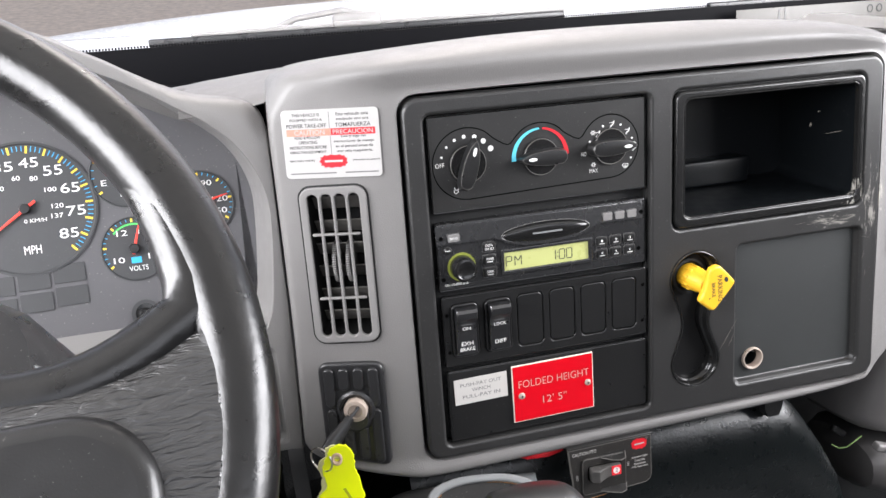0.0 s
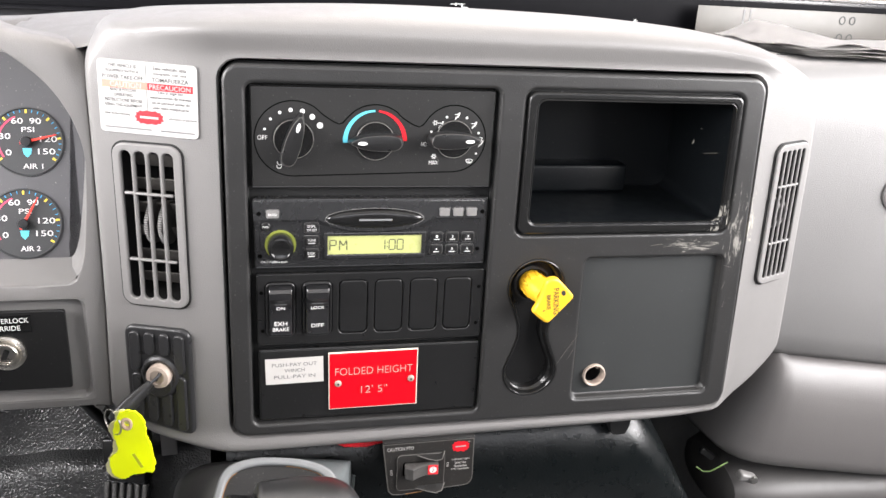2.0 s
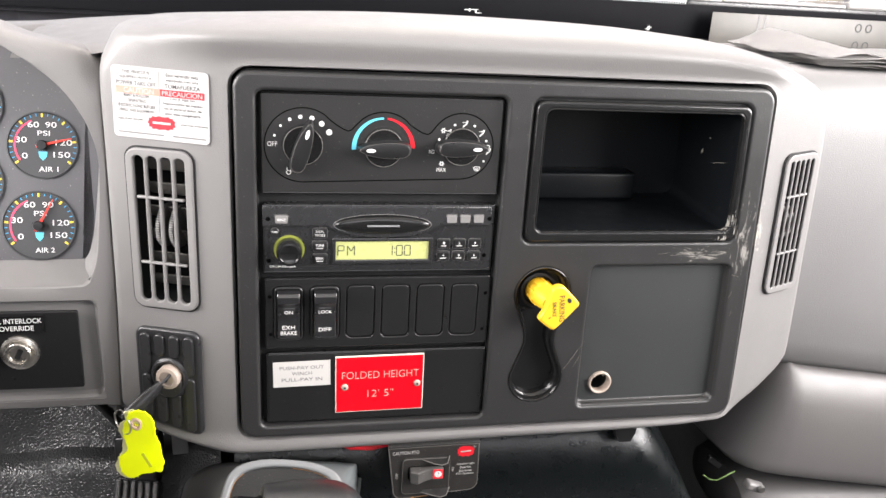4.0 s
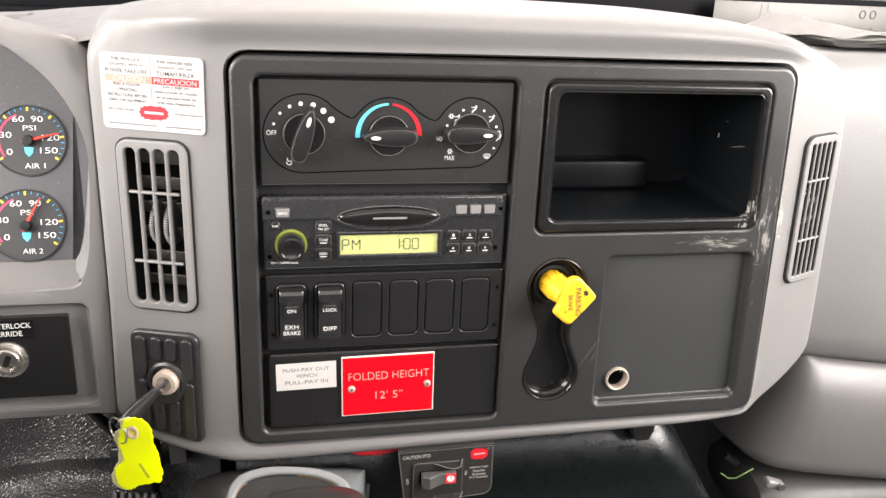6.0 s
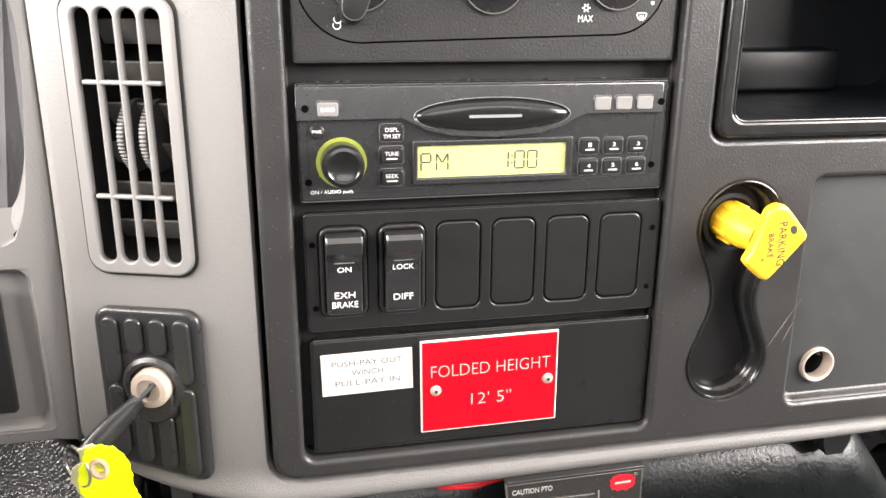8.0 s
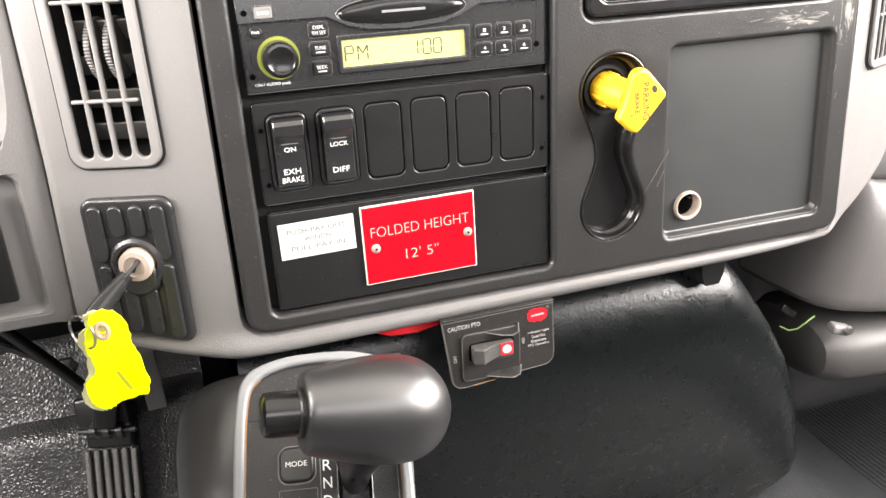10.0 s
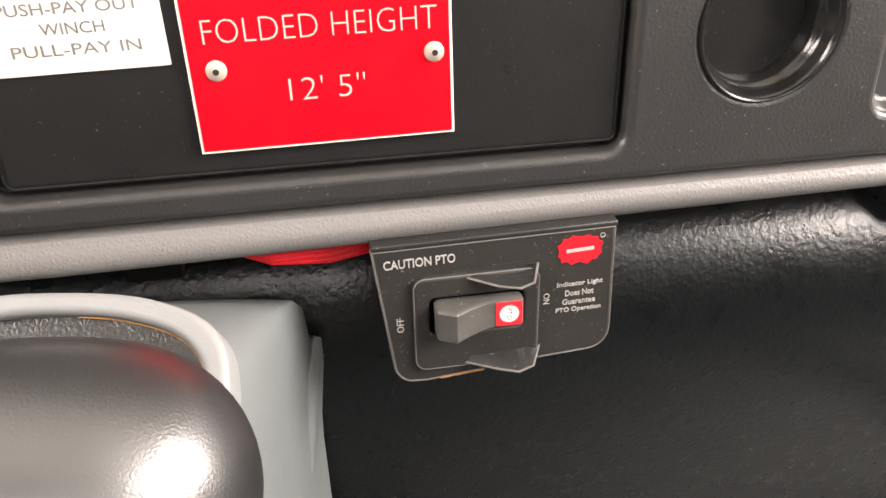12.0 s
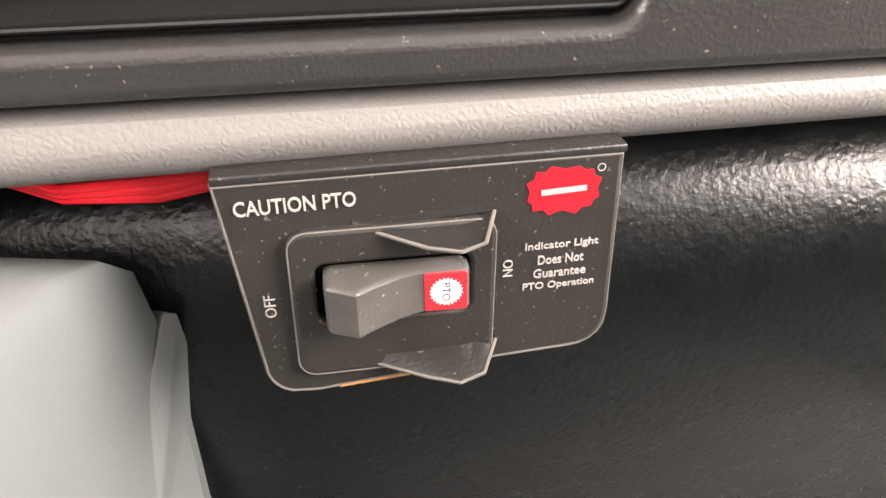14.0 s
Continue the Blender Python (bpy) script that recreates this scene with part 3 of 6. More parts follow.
for x, z, ln, an in ((0.2665, 1.262, 0.022, 58), (0.2700, 1.257, 0.008, 66), (0.410, 1.336, 0.006, -14), (0.4085, 1.318, 0.005, 75), (0.412, 1.300, 0.004, 80), (0.338, 1.358, 0.007, 8), (0.352, 1.3565, 0.010, 4)):
    part("scratch", raised([ellipse(0.8 * ln, 0.00007, n=12)], 0.00012), SCRATCH, bezel, pose(x, z - 1.40, 0.0) @ pose(0, 0, 0, 0, 0, an))

# power socket
sock = thing("power_socket", front(SOCKET[0], 0.0041, SOCKET[1]), "round chrome-rimmed power socket in black panel", "socket")
part("ring", lathe([(0.0088, -0.006), (0.0088, 0.0014), (0.0096, 0.0024), (0.0105, 0.0021), (0.0109, 0.0006), (0.0109, -0.001)]), NICKEL, sock, label="bright worn metal ring")
part("barrel", lathe([(0.0096, 0.0), (0.0090, -0.03), (0.0001, -0.03)]), BLACK_DEEP, sock)
part("contact", rbox(0.002, 0.0012, 0.012, 0.0004), STEEL, sock, pose(0.006, 0.003, -0.012))

# parking brake knob
pk = thing("parking_brake_knob", front(0.2316, 0.008, 1.3215), "worn yellow diamond-shaped pull knob on black recess", "brake knob")
part("hole", lathe([(0.016, 0.0002), (0.0165, 0.0018), (0.0140, 0.0024), (0.0120, -0.004), (0.0001, -0.004)]), BLACK_DEEP, pk)
part("stem", lathe([(0.0104, -0.002), (0.0104, 0.016), (0.0094, 0.019), (0.0088, 0.026), (0.0001, 0.026)]), YELLOW, pk, pose(-0.001, 0.001, 0) @ pose(0, 0, 0, 8, 12))
for k in range(9):
    a = 2 * math.pi * k / 9
    part("stem_lug", rbox(0.0036, 0.0030, 0.010, 0.0009), YELLOW, pk, pose(-0.001, 0.001, 0) @ pose(0, 0, 0, 8, 12) @ pose(0.0098 * math.cos(a), 0.0098 * math.sin(a), 0.0055, 0, 0, math.degrees(a)))
part("stem_neck", lathe([(0.0080, 0.020), (0.0074, 0.030), (0.0001, 0.030)]), YELLOW, pk, pose(0.0015, -0.001, 0) @ pose(0, 0, 0, 8, 12))
_d = smooth_loop([(-0.0045, 0.0182), (0.0000, 0.0182), (0.0040, 0.0155), (0.0150, 0.0042), (0.0160, 0.0015), (0.0145, -0.0015), (0.0005, -0.0180), (-0.0030, -0.0192), (-0.0060, -0.0178), (-0.0140, -0.0110), (-0.0148, -0.0080), (-0.0120, -0.0020), (-0.0098, 0.0060), (-0.0080, 0.0150)], 5)
plate = part("knob_plate", shape([_d], 0.0065, 0.0022, 4), YELLOW, pk, pose(0.0085, -0.0030, 0.0335) @ pose(0, 0, 0, 6, 4, 0) @ Matrix.Scale(1.10, 4))
part("lettering", lettering("PARKING", 0.0225, 0.0044, 0.0020, -0.0005, -82), BLACK_INK, plate, label="dark stamped lettering")
part("lettering", lettering("BRAKE", 0.0125, 0.0030, -0.0040, -0.0010, -82), BLACK_INK, plate)
part("worn_spot", raised([ellipse(0.0016, 0.0024)], 0.0002), BLACK_INK, plate, pose(0.0070, 0.0062, 0, 0, 0, 30))
part("worn_spot", raised([ellipse(0.0010, 0.0004)], 0.0002), BLACK_INK, plate, pose(-0.007, -0.008, 0, 0, 0, 40))

# ---- climate control panel ----
hv = thing("climate_control_panel", front(0.0925, 0.0015, 1.4470), "black heater control panel with three rotary knobs", "control panel")
part("faceplate", shape([box_at(0.1855, 0.0760, 0.0012)], 0.006, 0.0007), BLACK, hv)


def cp(x, y):
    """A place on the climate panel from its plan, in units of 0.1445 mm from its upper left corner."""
    return (x - 640) * 0.0001445, -(y - 278) * 0.0001445


part("panel_edge", tube([(x, y, -0.0003) for x, y in box_at(0.1853, 0.0758, 0.0012)], 0.0005, 8, True), BLACK_GLOSS, hv)
KN = (cp(212, 284), cp(637, 290), cp(1062, 276))
_g = []
for k in range(15):
    a = radians(268 - 228 * k / 14)
    _g.append((KN[0][0] + 0.0288 * math.cos(a), KN[0][1] + 0.0285 * math.sin(a)))
_g.append(cp(447, 203))
for k in range(9):
    a = radians(140 - 100 * k / 8)
    _g.append((KN[1][0] + 0.0275 * math.cos(a), KN[1][1] + 0.0275 * math.sin(a)))
_g.append(cp(873, 213))
for k in range(15):
    a = radians(140 - 228 * k / 14)
    _g.append((KN[2][0] + 0.0258 * math.cos(a), KN[2][1] + 0.0262 * math.sin(a)))
_g += [(_g[-1][0] + (_g[0][0] - _g[-1][0]) * f, _g[-1][1] + (_g[0][1] - _g[-1][1]) * f) for f in (0.06, 0.3, 0.5, 0.7, 0.94)]
_gl = smooth_loop(_g, 3)
part("groove", tube([(x, y, -0.00032) for x, y in _gl], 0.0006, 6, True), HOLE, hv)


def rotary(parent, x, y, turn):
    """A blade knob on a sunk disc, pointed at the marked end."""
    part("dial_gap", raised([circle(0.0162), circle(0.0144)], 0.00025), BLACK_DEEP, parent, pose(x, y, 0))
    k = part("dial_base", lathe([(0.0150, 0.0), (0.0149, 0.0016), (0.0141, 0.0024), (0.0001, 0.0022)]), BLACK_GLOSS, parent, pose(x, y, 0))
    # Pale ring painted for the highlight on the disc's glossy edge.
    part("dial_rim", tube([(0.0146 * math.cos(a), 0.0146 * math.sin(a), 0.0021) for a in [2 * math.pi * j / 40 for j in range(40)]], 0.00035, 6, True), WEAR_GLINT_EDGE, k, label="pale rim line painted as a gloss highlight")
    plan = smooth_loop([(0.0215, 0.0), (0.0170, 0.0030), (0.0090, 0.0054), (-0.0030, 0.0066), (-0.0140, 0.0062), (-0.0195, 0.0044), (-0.0214, 0.0), (-0.0195, -0.0044), (-0.0140, -0.0062), (-0.0030, -0.0066), (0.0090, -0.0054), (0.0170, -0.0030)], 4)
    rings = [[(px * s, py * s, z) for px, py in plan] for s, z in ((1.0, 0.0018), (0.985, 0.0055), (0.93, 0.0090), (0.895, 0.0106), (0.86, 0.0114))]
    rings.append([(px * 0.62, py * 0.40, 0.0119) for px, py in plan])
    h = part("grip", loft(rings, cap0=True, cap1=True), BLACK_SMOOTH, k, pose(0, 0, 0, 0, 0, turn))
    # Thin pale outline painted for the glint along the blade's ridge.
    part("edge_line", tube([(px * 0.885, py * 0.885, 0.0110) for px, py in plan], 0.00020, 5, True), WEAR_GLINT_EDGE, k, pose(0, 0, 0, 0, 0, turn), "pale line painted as the ridge highlight")
    part("pointer_mark", raised([ellipse(0.0036, 0.0014)], 0.0009, 0.0003), WHITE_INK, k, pose(0, 0, 0, 0, 0, turn) @ pose(0.0108, 0, 0.0113, 0, 3))


rotary(hv, *KN[0], 73)
rotary(hv, *KN[1], 180)
rotary(hv, *KN[2], 1)
for (x, y), r in zip(((66, 234), (97, 182), (144, 148), (198, 134), (258, 140), (308, 168), (347, 212)), (0.0009, 0.0010, 0.0012, 0.0015, 0.0018, 0.0021, 0.0023)):
    part("fan_dot", raised([circle(r, n=18)]), WHITE_INK, hv, pose(*cp(x, y), 0.0001))
part("cold_arc", raised([arc_band(0.0228, 184, 91, 0.0037, 0.0014)]), BLUE_INK, hv, pose(*KN[1], 0.0001), "light blue curved band")
part("hot_arc", raised([arc_band(0.0228, 84, 0, 0.0014, 0.0037)]), RED_INK, hv, pose(*KN[1], 0.0001), "red curved band")
part("lettering", lettering("OFF", 0.0072, 0.0034, *cp(54, 278), thin=0.012), WHITE_INK, hv)
part("lettering", lettering("MAX", 0.0074, 0.0032, *cp(958, 406), thin=0.012), WHITE_INK, hv)
part("lettering", lettering("NO", 0.0042, 0.0032, *cp(900, 306), thin=0.012), WHITE_INK, hv)
for x, y in ((938, 238), (1020, 158), (1130, 160), (1200, 242), (1193, 355)):
    part("mode_dot", raised([circle(0.0009, n=14)]), WHITE_INK, hv, pose(*cp(x, y), 0.0001))


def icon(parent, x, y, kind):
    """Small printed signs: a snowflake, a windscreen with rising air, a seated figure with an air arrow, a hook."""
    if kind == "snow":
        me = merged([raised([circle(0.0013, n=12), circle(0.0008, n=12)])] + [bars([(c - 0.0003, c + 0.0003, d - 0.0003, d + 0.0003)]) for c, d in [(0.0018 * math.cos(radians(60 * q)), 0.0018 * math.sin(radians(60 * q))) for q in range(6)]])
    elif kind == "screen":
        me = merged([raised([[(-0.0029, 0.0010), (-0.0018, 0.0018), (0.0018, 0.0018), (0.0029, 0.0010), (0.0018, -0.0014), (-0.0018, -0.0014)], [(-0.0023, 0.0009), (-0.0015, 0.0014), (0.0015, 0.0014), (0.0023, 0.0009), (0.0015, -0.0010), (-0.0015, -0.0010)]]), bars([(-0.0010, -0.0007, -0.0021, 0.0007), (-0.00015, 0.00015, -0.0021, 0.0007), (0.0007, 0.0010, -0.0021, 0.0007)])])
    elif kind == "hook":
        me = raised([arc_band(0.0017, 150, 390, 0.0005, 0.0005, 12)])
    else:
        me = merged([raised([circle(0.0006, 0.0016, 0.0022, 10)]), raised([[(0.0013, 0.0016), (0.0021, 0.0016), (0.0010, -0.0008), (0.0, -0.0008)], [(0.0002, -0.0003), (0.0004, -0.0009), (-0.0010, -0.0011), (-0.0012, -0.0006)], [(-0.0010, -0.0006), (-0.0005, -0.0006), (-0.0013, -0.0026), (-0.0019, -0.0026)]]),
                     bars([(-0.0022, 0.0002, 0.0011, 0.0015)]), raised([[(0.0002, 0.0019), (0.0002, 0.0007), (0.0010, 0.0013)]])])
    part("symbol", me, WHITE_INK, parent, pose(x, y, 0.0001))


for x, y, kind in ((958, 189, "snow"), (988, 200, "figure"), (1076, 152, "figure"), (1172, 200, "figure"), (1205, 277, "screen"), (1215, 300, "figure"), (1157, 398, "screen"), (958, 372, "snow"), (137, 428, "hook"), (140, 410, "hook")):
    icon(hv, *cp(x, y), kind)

# ---- radio ----
radio = thing("radio", front(0.0, 0.0010, 1.4000), "black car radio with lit green display reading PM 1:00", "radio")


def rp(px, py):
    return 0.0001492 * (px - 72), -0.0001466 * (py - 48)


def radio_box(x0, x1, y0, y1, r=0.0008):
    a, b = rp(x0, y1), rp(x1, y0)
    return rrect(a[0], b[0], a[1], b[1], r, 4)


part("faceplate", shape([radio_box(74, 1310, 50, 430, 0.0012)], 0.010, 0.0010), RADIO_BLACK, radio)
_st = [rp(70, 165)] + [rp(x, 165) for x in (240, 400)] + [rp(430, 180), rp(480, 205), rp(560, 224), rp(710, 232), rp(860, 222), rp(940, 200), rp(985, 175), rp(1020, 162), rp(1150, 162), rp(1290, 163)]
band = raised([_st + [rp(1290, 62), rp(70, 62)]], 0.0030, 0.0005)
for v in band.vertices:
    v.co.z *= 1.0 - 0.85 * (v.co.y - rp(0, 232)[1]) / 0.0250
part("upper_band", band, RADIO_BLACK, radio, pose(0, 0, 0.0001), "sloping upper part of the radio face")
part("edge_line", tube([(*rp(100, 165), 0.0), (*rp(100, 88), 0.0), (*rp(1282, 84), 0.0), (*rp(1282, 160), 0.0)], 0.00030, 6), BLACK_DEEP, radio)
part("edge_line", tube([(*rp(102, 170), 0.0), (*rp(102, 405), 0.0), (*rp(1265, 380), 0.0), (*rp(1272, 170), 0.0)], 0.00025, 6), BLACK_DEEP, radio)
_rings = []
for i in range(7):
    f = i / 6
    s = math.cos(f * math.pi / 2) ** 0.5 if f < 1 else 0.02
    _rings.append([(0.0380 * s * math.cos(a), 0.0076 * s * math.sin(a), 0.0042 * math.sin(f * math.pi / 2)) for a in [2 * math.pi * j / 56 for j in range(56)]])
oval = part("oval_bar", loft(_rings, cap0=True, cap1=True), BLACK_GLOSS, radio, pose(*rp(698, 158), 0.0018), "glossy black oval badge bar")
part("badge_strip", bars([(-0.0130, 0.0130, -0.0007, 0.0007)]), RIM_LIGHT, oval, pose(0, 0, 0.0042))
part("panel_edge", tube([(x, y, -0.0003) for x, y in radio_box(74, 1310, 50, 430, 0.0012)], 0.0005, 8, True), BLACK_GLOSS, radio)
# Pale grey ring stands in for the glint round the oval.
part("oval_highlight", tube([(0.0390 * math.cos(a), 0.0085 * math.sin(a), 0) for a in [2 * math.pi * j / 56 for j in range(56)]], 0.00022, 5, True), GREY_PLAIN, radio, pose(*rp(698, 158), 0.0024))
part("oval_rim", tube([(0.0385 * math.cos(a), 0.0081 * math.sin(a), 0) for a in [2 * math.pi * j / 56 for j in range(56)]], 0.0005, 6, True), BLACK_GLOSS, radio, pose(*rp(698, 158), 0.0022))
_l = rp(700, 308)
part("display_frame", raised([radio_box(432, 976, 236, 386), radio_box(450, 953, 256, 361, 0.0003)], 0.0020, 0.0008), RADIO_BLACK, radio)
disp = part("display", raised([radio_box(447, 956, 253, 364, 0.0003)], 0.0004), LCD, radio, label="lit yellow-green liquid crystal display")
SEG = {"P": "abefg", "M": "befcij", "1": "bc", "0": "abcdef"}
LINES = {"a": ((0, 1), (1, 1)), "b": ((1, 1), (1, 0.5)), "c": ((1, 0.5), (1, 0)), "d": ((0, 0), (1, 0)), "e": ((0, 0.5), (0, 0)), "f": ((0, 1), (0, 0.5)), "g": ((0, 0.5), (1, 0.5)), "i": ((0, 1), (0.5, 0.45)), "j": ((1, 1), (0.5, 0.45))}


def digit(ch, px, w, py=282, h=58):
    for s in SEG[ch]:
        (x0, y0), (x1, y1) = LINES[s]
        a, b = Vector(rp(px + w * x0, py + h * (1 - y0))), Vector(rp(px + w * x1, py + h * (1 - y1)))
        d = (b - a).normalized()
        a, b, nn = a + d * 0.0003, b - d * 0.0003, Vector((-d.y, d.x)) * 0.00035
        part("display_segment", raised([[tuple(a + nn), tuple(a - nn), tuple(b - nn), tuple(b + nn)]], 0.00016), BLACK_INK, disp, pose(0, 0, 0.0004))


for ch, px, w in (("P", 462, 32), ("M", 513, 38), ("1", 735, 20), ("0", 778, 32), ("0", 822, 32)):
    digit(ch, px, w)
for yy in (298, 322):
    part("display_segment", raised([circle(0.00045, *rp(768, yy), 10)], 0.00016), BLACK_INK, disp, pose(0, 0, 0.0004))
vk = part("volume_knob", lathe([(0.0102, 0.0), (0.0100, 0.0080), (0.0098, 0.0110), (0.0090, 0.0126), (0.0076, 0.0130), (0.0066, 0.0122), (0.0001, 0.0116)]), BLACK_GLOSS, radio, pose(*rp(206, 302), 0.0))
part("lit_ring", raised([circle(0.0120), circle(0.0102)], 0.0006), LIME, vk, label="lime green ring")


def key(parent, x0, x1, y0, y1, text="", colour=None, mark=False, h=0.0016, z=0.0):
    cx, cy = rp((x0 + x1) / 2, (y0 + y1) / 2)
    w, d = 0.0001492 * (x1 - x0), 0.0001466 * (y1 - y0)
    b = part("button", shape([box_at(w, d, 0.0012)], h + 0.001, 0.0006), colour or BLACK_SMOOTH, parent, pose(cx, cy, h + z))
    part("button_gap", raised([box_at(w + 0.0010, d + 0.0010, 0.0015), box_at(w, d, 0.0012)], 0.00015), BLACK_DEEP, parent, pose(cx, cy, 0.0001 + z))
    part("button_outline", tube([(x, y, 0.0) for x, y in box_at(w + 0.0011, d + 0.0011, 0.0015, n=3)], 0.00016, 4, True), GREY_PLAIN, parent, pose(cx, cy, 0.0002 + z))
    if text:
        rows = text.split("/")
        for i, r in enumerate(rows):
            part("lettering", lettering(r, min(w * 0.78, 0.0016 * len(r)), min(d * 0.28, 0.0019), 0, (0.5 * (len(rows) - 1) - i) * d * 0.42 + (0.0008 if mark else 0)), WHITE_INK, b)
    if mark:
        part("button_mark", bars([(-w * 0.24, w * 0.24, -d * 0.26, -d * 0.18)]), WHITE_INK, b)


key(radio, 135, 200, 108, 152, "BAND", GREY_PLAIN, z=0.0011)
for x in (1045, 1120, 1195):
    key(radio, x, x + 55, 105, 150, "", GREY_PLAIN, z=0.0011)
key(radio, 332, 402, 184, 235, "DSPL/TM SET")
key(radio, 330, 402, 257, 308, "TUNE", mark=True)
key(radio, 330, 402, 331, 382, "SEEK", mark=True)
for i in range(6):
    x, y = 1005 + 87 * (i % 3), (248, 320)[i // 3]
    key(radio, x, x + 64, y, y + 50, str(i + 1), mark=True)
pw = part("power_button", lathe([(0.0034, 0.0), (0.0034, 0.0010), (0.0028, 0.0016), (0.0001, 0.0016)]), BLACK_SMOOTH, radio, pose(*rp(132, 200), 0.0))
part("lettering", lettering("PWR", 0.0044, 0.0016), WHITE_INK, pw, pose(0, 0, 0.0016))
part("lettering", lettering("ON / AUDIO push", 0.0200, 0.0022, *rp(172, 400)), WHITE_INK, radio, pose(0, 0, 0.0002))
for p in ((98, 127), (1282, 125), (100, 365), (1270, 345)):
    part("release_hole", raised([circle(0.0017, n=16)], 0.0003), HOLE, radio, pose(*rp(*p), 0.0016 if p[1] < 150 else 0.0001))

# ---- rocker switch panel ----
sw = thing("switch_panel", front(0.0935, 0.0010, 1.3075), "black switch panel with two rockers and four blanks", "switch panel")
part("panel_edge", tube([(x, y, -0.0003) for x, y in box_at(0.1848, 0.0608, 0.0022)], 0.0005, 8, True), BLACK_GLOSS, sw)
SLOTS = [-0.0742 + 0.0291 * k for k in range(6)]
part("panel_plate", shape([box_at(0.1850, 0.0610, 0.0022)] + [box_at(0.0238, 0.0470, 0.0050, x, 0.0005) for x in SLOTS], 0.006, 0.0008), BLACK_SMOOTH, sw)
for x, y in ((-0.0890, 0.0150), (-0.0885, -0.0180), (0.0890, 0.0150), (0.0885, -0.0180)):
    part("screw_hole", raised([circle(0.0015, n=14)], 0.0002), HOLE, sw, pose(x, y, 0.0001))
for i, x in enumerate(SLOTS):
    if i > 1:
        part("blank_plug", shape([box_at(0.0226, 0.0458, 0.0046)], 0.005, 0.0010), BLACK_SMOOTH, sw, pose(x, 0.0005, -0.0004))
        continue
    fr = part("rocker_frame", shape([box_at(0.0232, 0.0466, 0.0048), box_at(0.0182, 0.0415, 0.0026)], 0.007, 0.0010), BLACK_SMOOTH, sw, pose(x, 0.0005, 0.0020))
    prof = [(-0.0205, 0.0012), (-0.0198, 0.0036), (-0.010, 0.0040), (0.0060, 0.0044), (0.0100, 0.0068), (0.0125, 0.0098), (0.0180, 0.0105), (0.0203, 0.0088), (0.0206, 0.0010)]
    rings = []
    for s, g in ((-1, 0.0007), (-0.92, 0.0), (0.92, 0.0), (1, 0.0007)):
        rings.append([(s * 0.0088, y, max(h - g, 0.0)) for y, h in prof] + [(s * 0.0088, 0.0206, -0.004), (s * 0.0088, -0.0205, -0.004)])
    rk = part("rocker", loft(rings, cap0=True, cap1=True), ROCKER, fr, pose(0, 0, -0.0010))
    a, b, c = ("ON", "EXH", "BRAKE") if i == 0 else ("LOCK", "DIFF", "")
    part("rocker_line", bars([(-0.0048, 0.0048, -0.0003, 0.0003)]), GREY_INK, fr, pose(0, 0.0063, 0.0035))
    part("lettering", lettering(a, 0.0068 if i == 0 else 0.0105, 0.0026), WHITE_INK, fr, pose(0, 0.0028, 0.0034))
    part("lettering", lettering(b, 0.0100, 0.0032), WHITE_INK, fr, pose(0, -0.0105 if i == 0 else -0.0130, 0.0031))
    if c:
        part("lettering", lettering(c, 0.0128, 0.0032), WHITE_INK, fr, pose(0, -0.0155, 0.0030))

# ---- lower blank panel with signs ----
blank = thing("blank_panel", front(0.0940, 0.0015, 1.2395), "plain black lower dash panel", "panel")
part("panel_edge", tube([(x, y, -0.0006) for x, y in box_at(0.1846, 0.0636, 0.0022)], 0.0007, 8, True), BLACK_GLOSS, blank, label="rounded glossy panel edge")
part("blank_plate", shape([box_at(0.1850, 0.0640, 0.0022)], 0.006, 0.0016, 3), BLACK_SMOOTH, blank)
part("dirt_streak", raised([ellipse(0.0022, 0.0005)], 0.0001), RUST, dash, pose(0.1875, 1.2062 - 1.40, -0.003) @ pose(0, 0, 0, 0, 0, 35))
sign = thing("height_sign", front(0.0955, 0.0012, 1.2415, 0, 0) @ pose(0, 0, 0.0018, 0, 0, 0.6), "red engraved plate reading FOLDED HEIGHT 12' 5\"", "sign")
part("sign_core", shape([box_at(0.0755, 0.0530, 0.0004)], 0.0016, 0.0003), SIGN_EDGE, sign, label="cream core showing at edge")
part("sign_face", raised([box_at(0.0738, 0.0513, 0.0003)], 0.00025), SIGN_RED, sign, pose(0, 0, 0.0))
part("lettering", lettering("FOLDED HEIGHT", 0.0655, 0.0066, 0.0006, 0.0088, thin=0.021), SIGN_INK, sign, pose(0, 0, 0.00025))
part("lettering", lettering("12' 5\"", 0.0220, 0.0068, 0.0006, -0.0090, thin=0.018), SIGN_INK, sign, pose(0, 0, 0.00025))
for x, y in ((-0.0298, -0.0020), (0.0322, -0.0012)):
    s = part("screw_head", lathe([(0.0030, 0.0), (0.0029, 0.0008), (0.0020, 0.0016), (0.0001, 0.0018)], 24), NICKEL, sign, pose(x, y, 0.0002))
    part("screw_slot", raised([circle(0.0009, n=12)], 0.0001), BLACK_DEEP, s, pose(0, 0, 0.0018))
lab = solid("winch_label", shape([box_at(0.0472, 0.0232, 0.0003)], 0.0004), LABEL, front(0.0300, 0.0012, 1.2525) @ pose(0, 0, 0.0004, 0, 0, 1.0), "white paper label reading PUSH-PAY OUT WINCH PULL-PAY IN", "label")
for r, w, y in (("PUSH-PAY OUT", 0.0365, 0.0058), ("WINCH", 0.0165, 0.0004), ("PULL-PAY IN", 0.0335, -0.0052)):
    part("lettering", lettering(r, w, 0.0031, 0.0, y, 0, 0.00012), GREY_INK, lab)

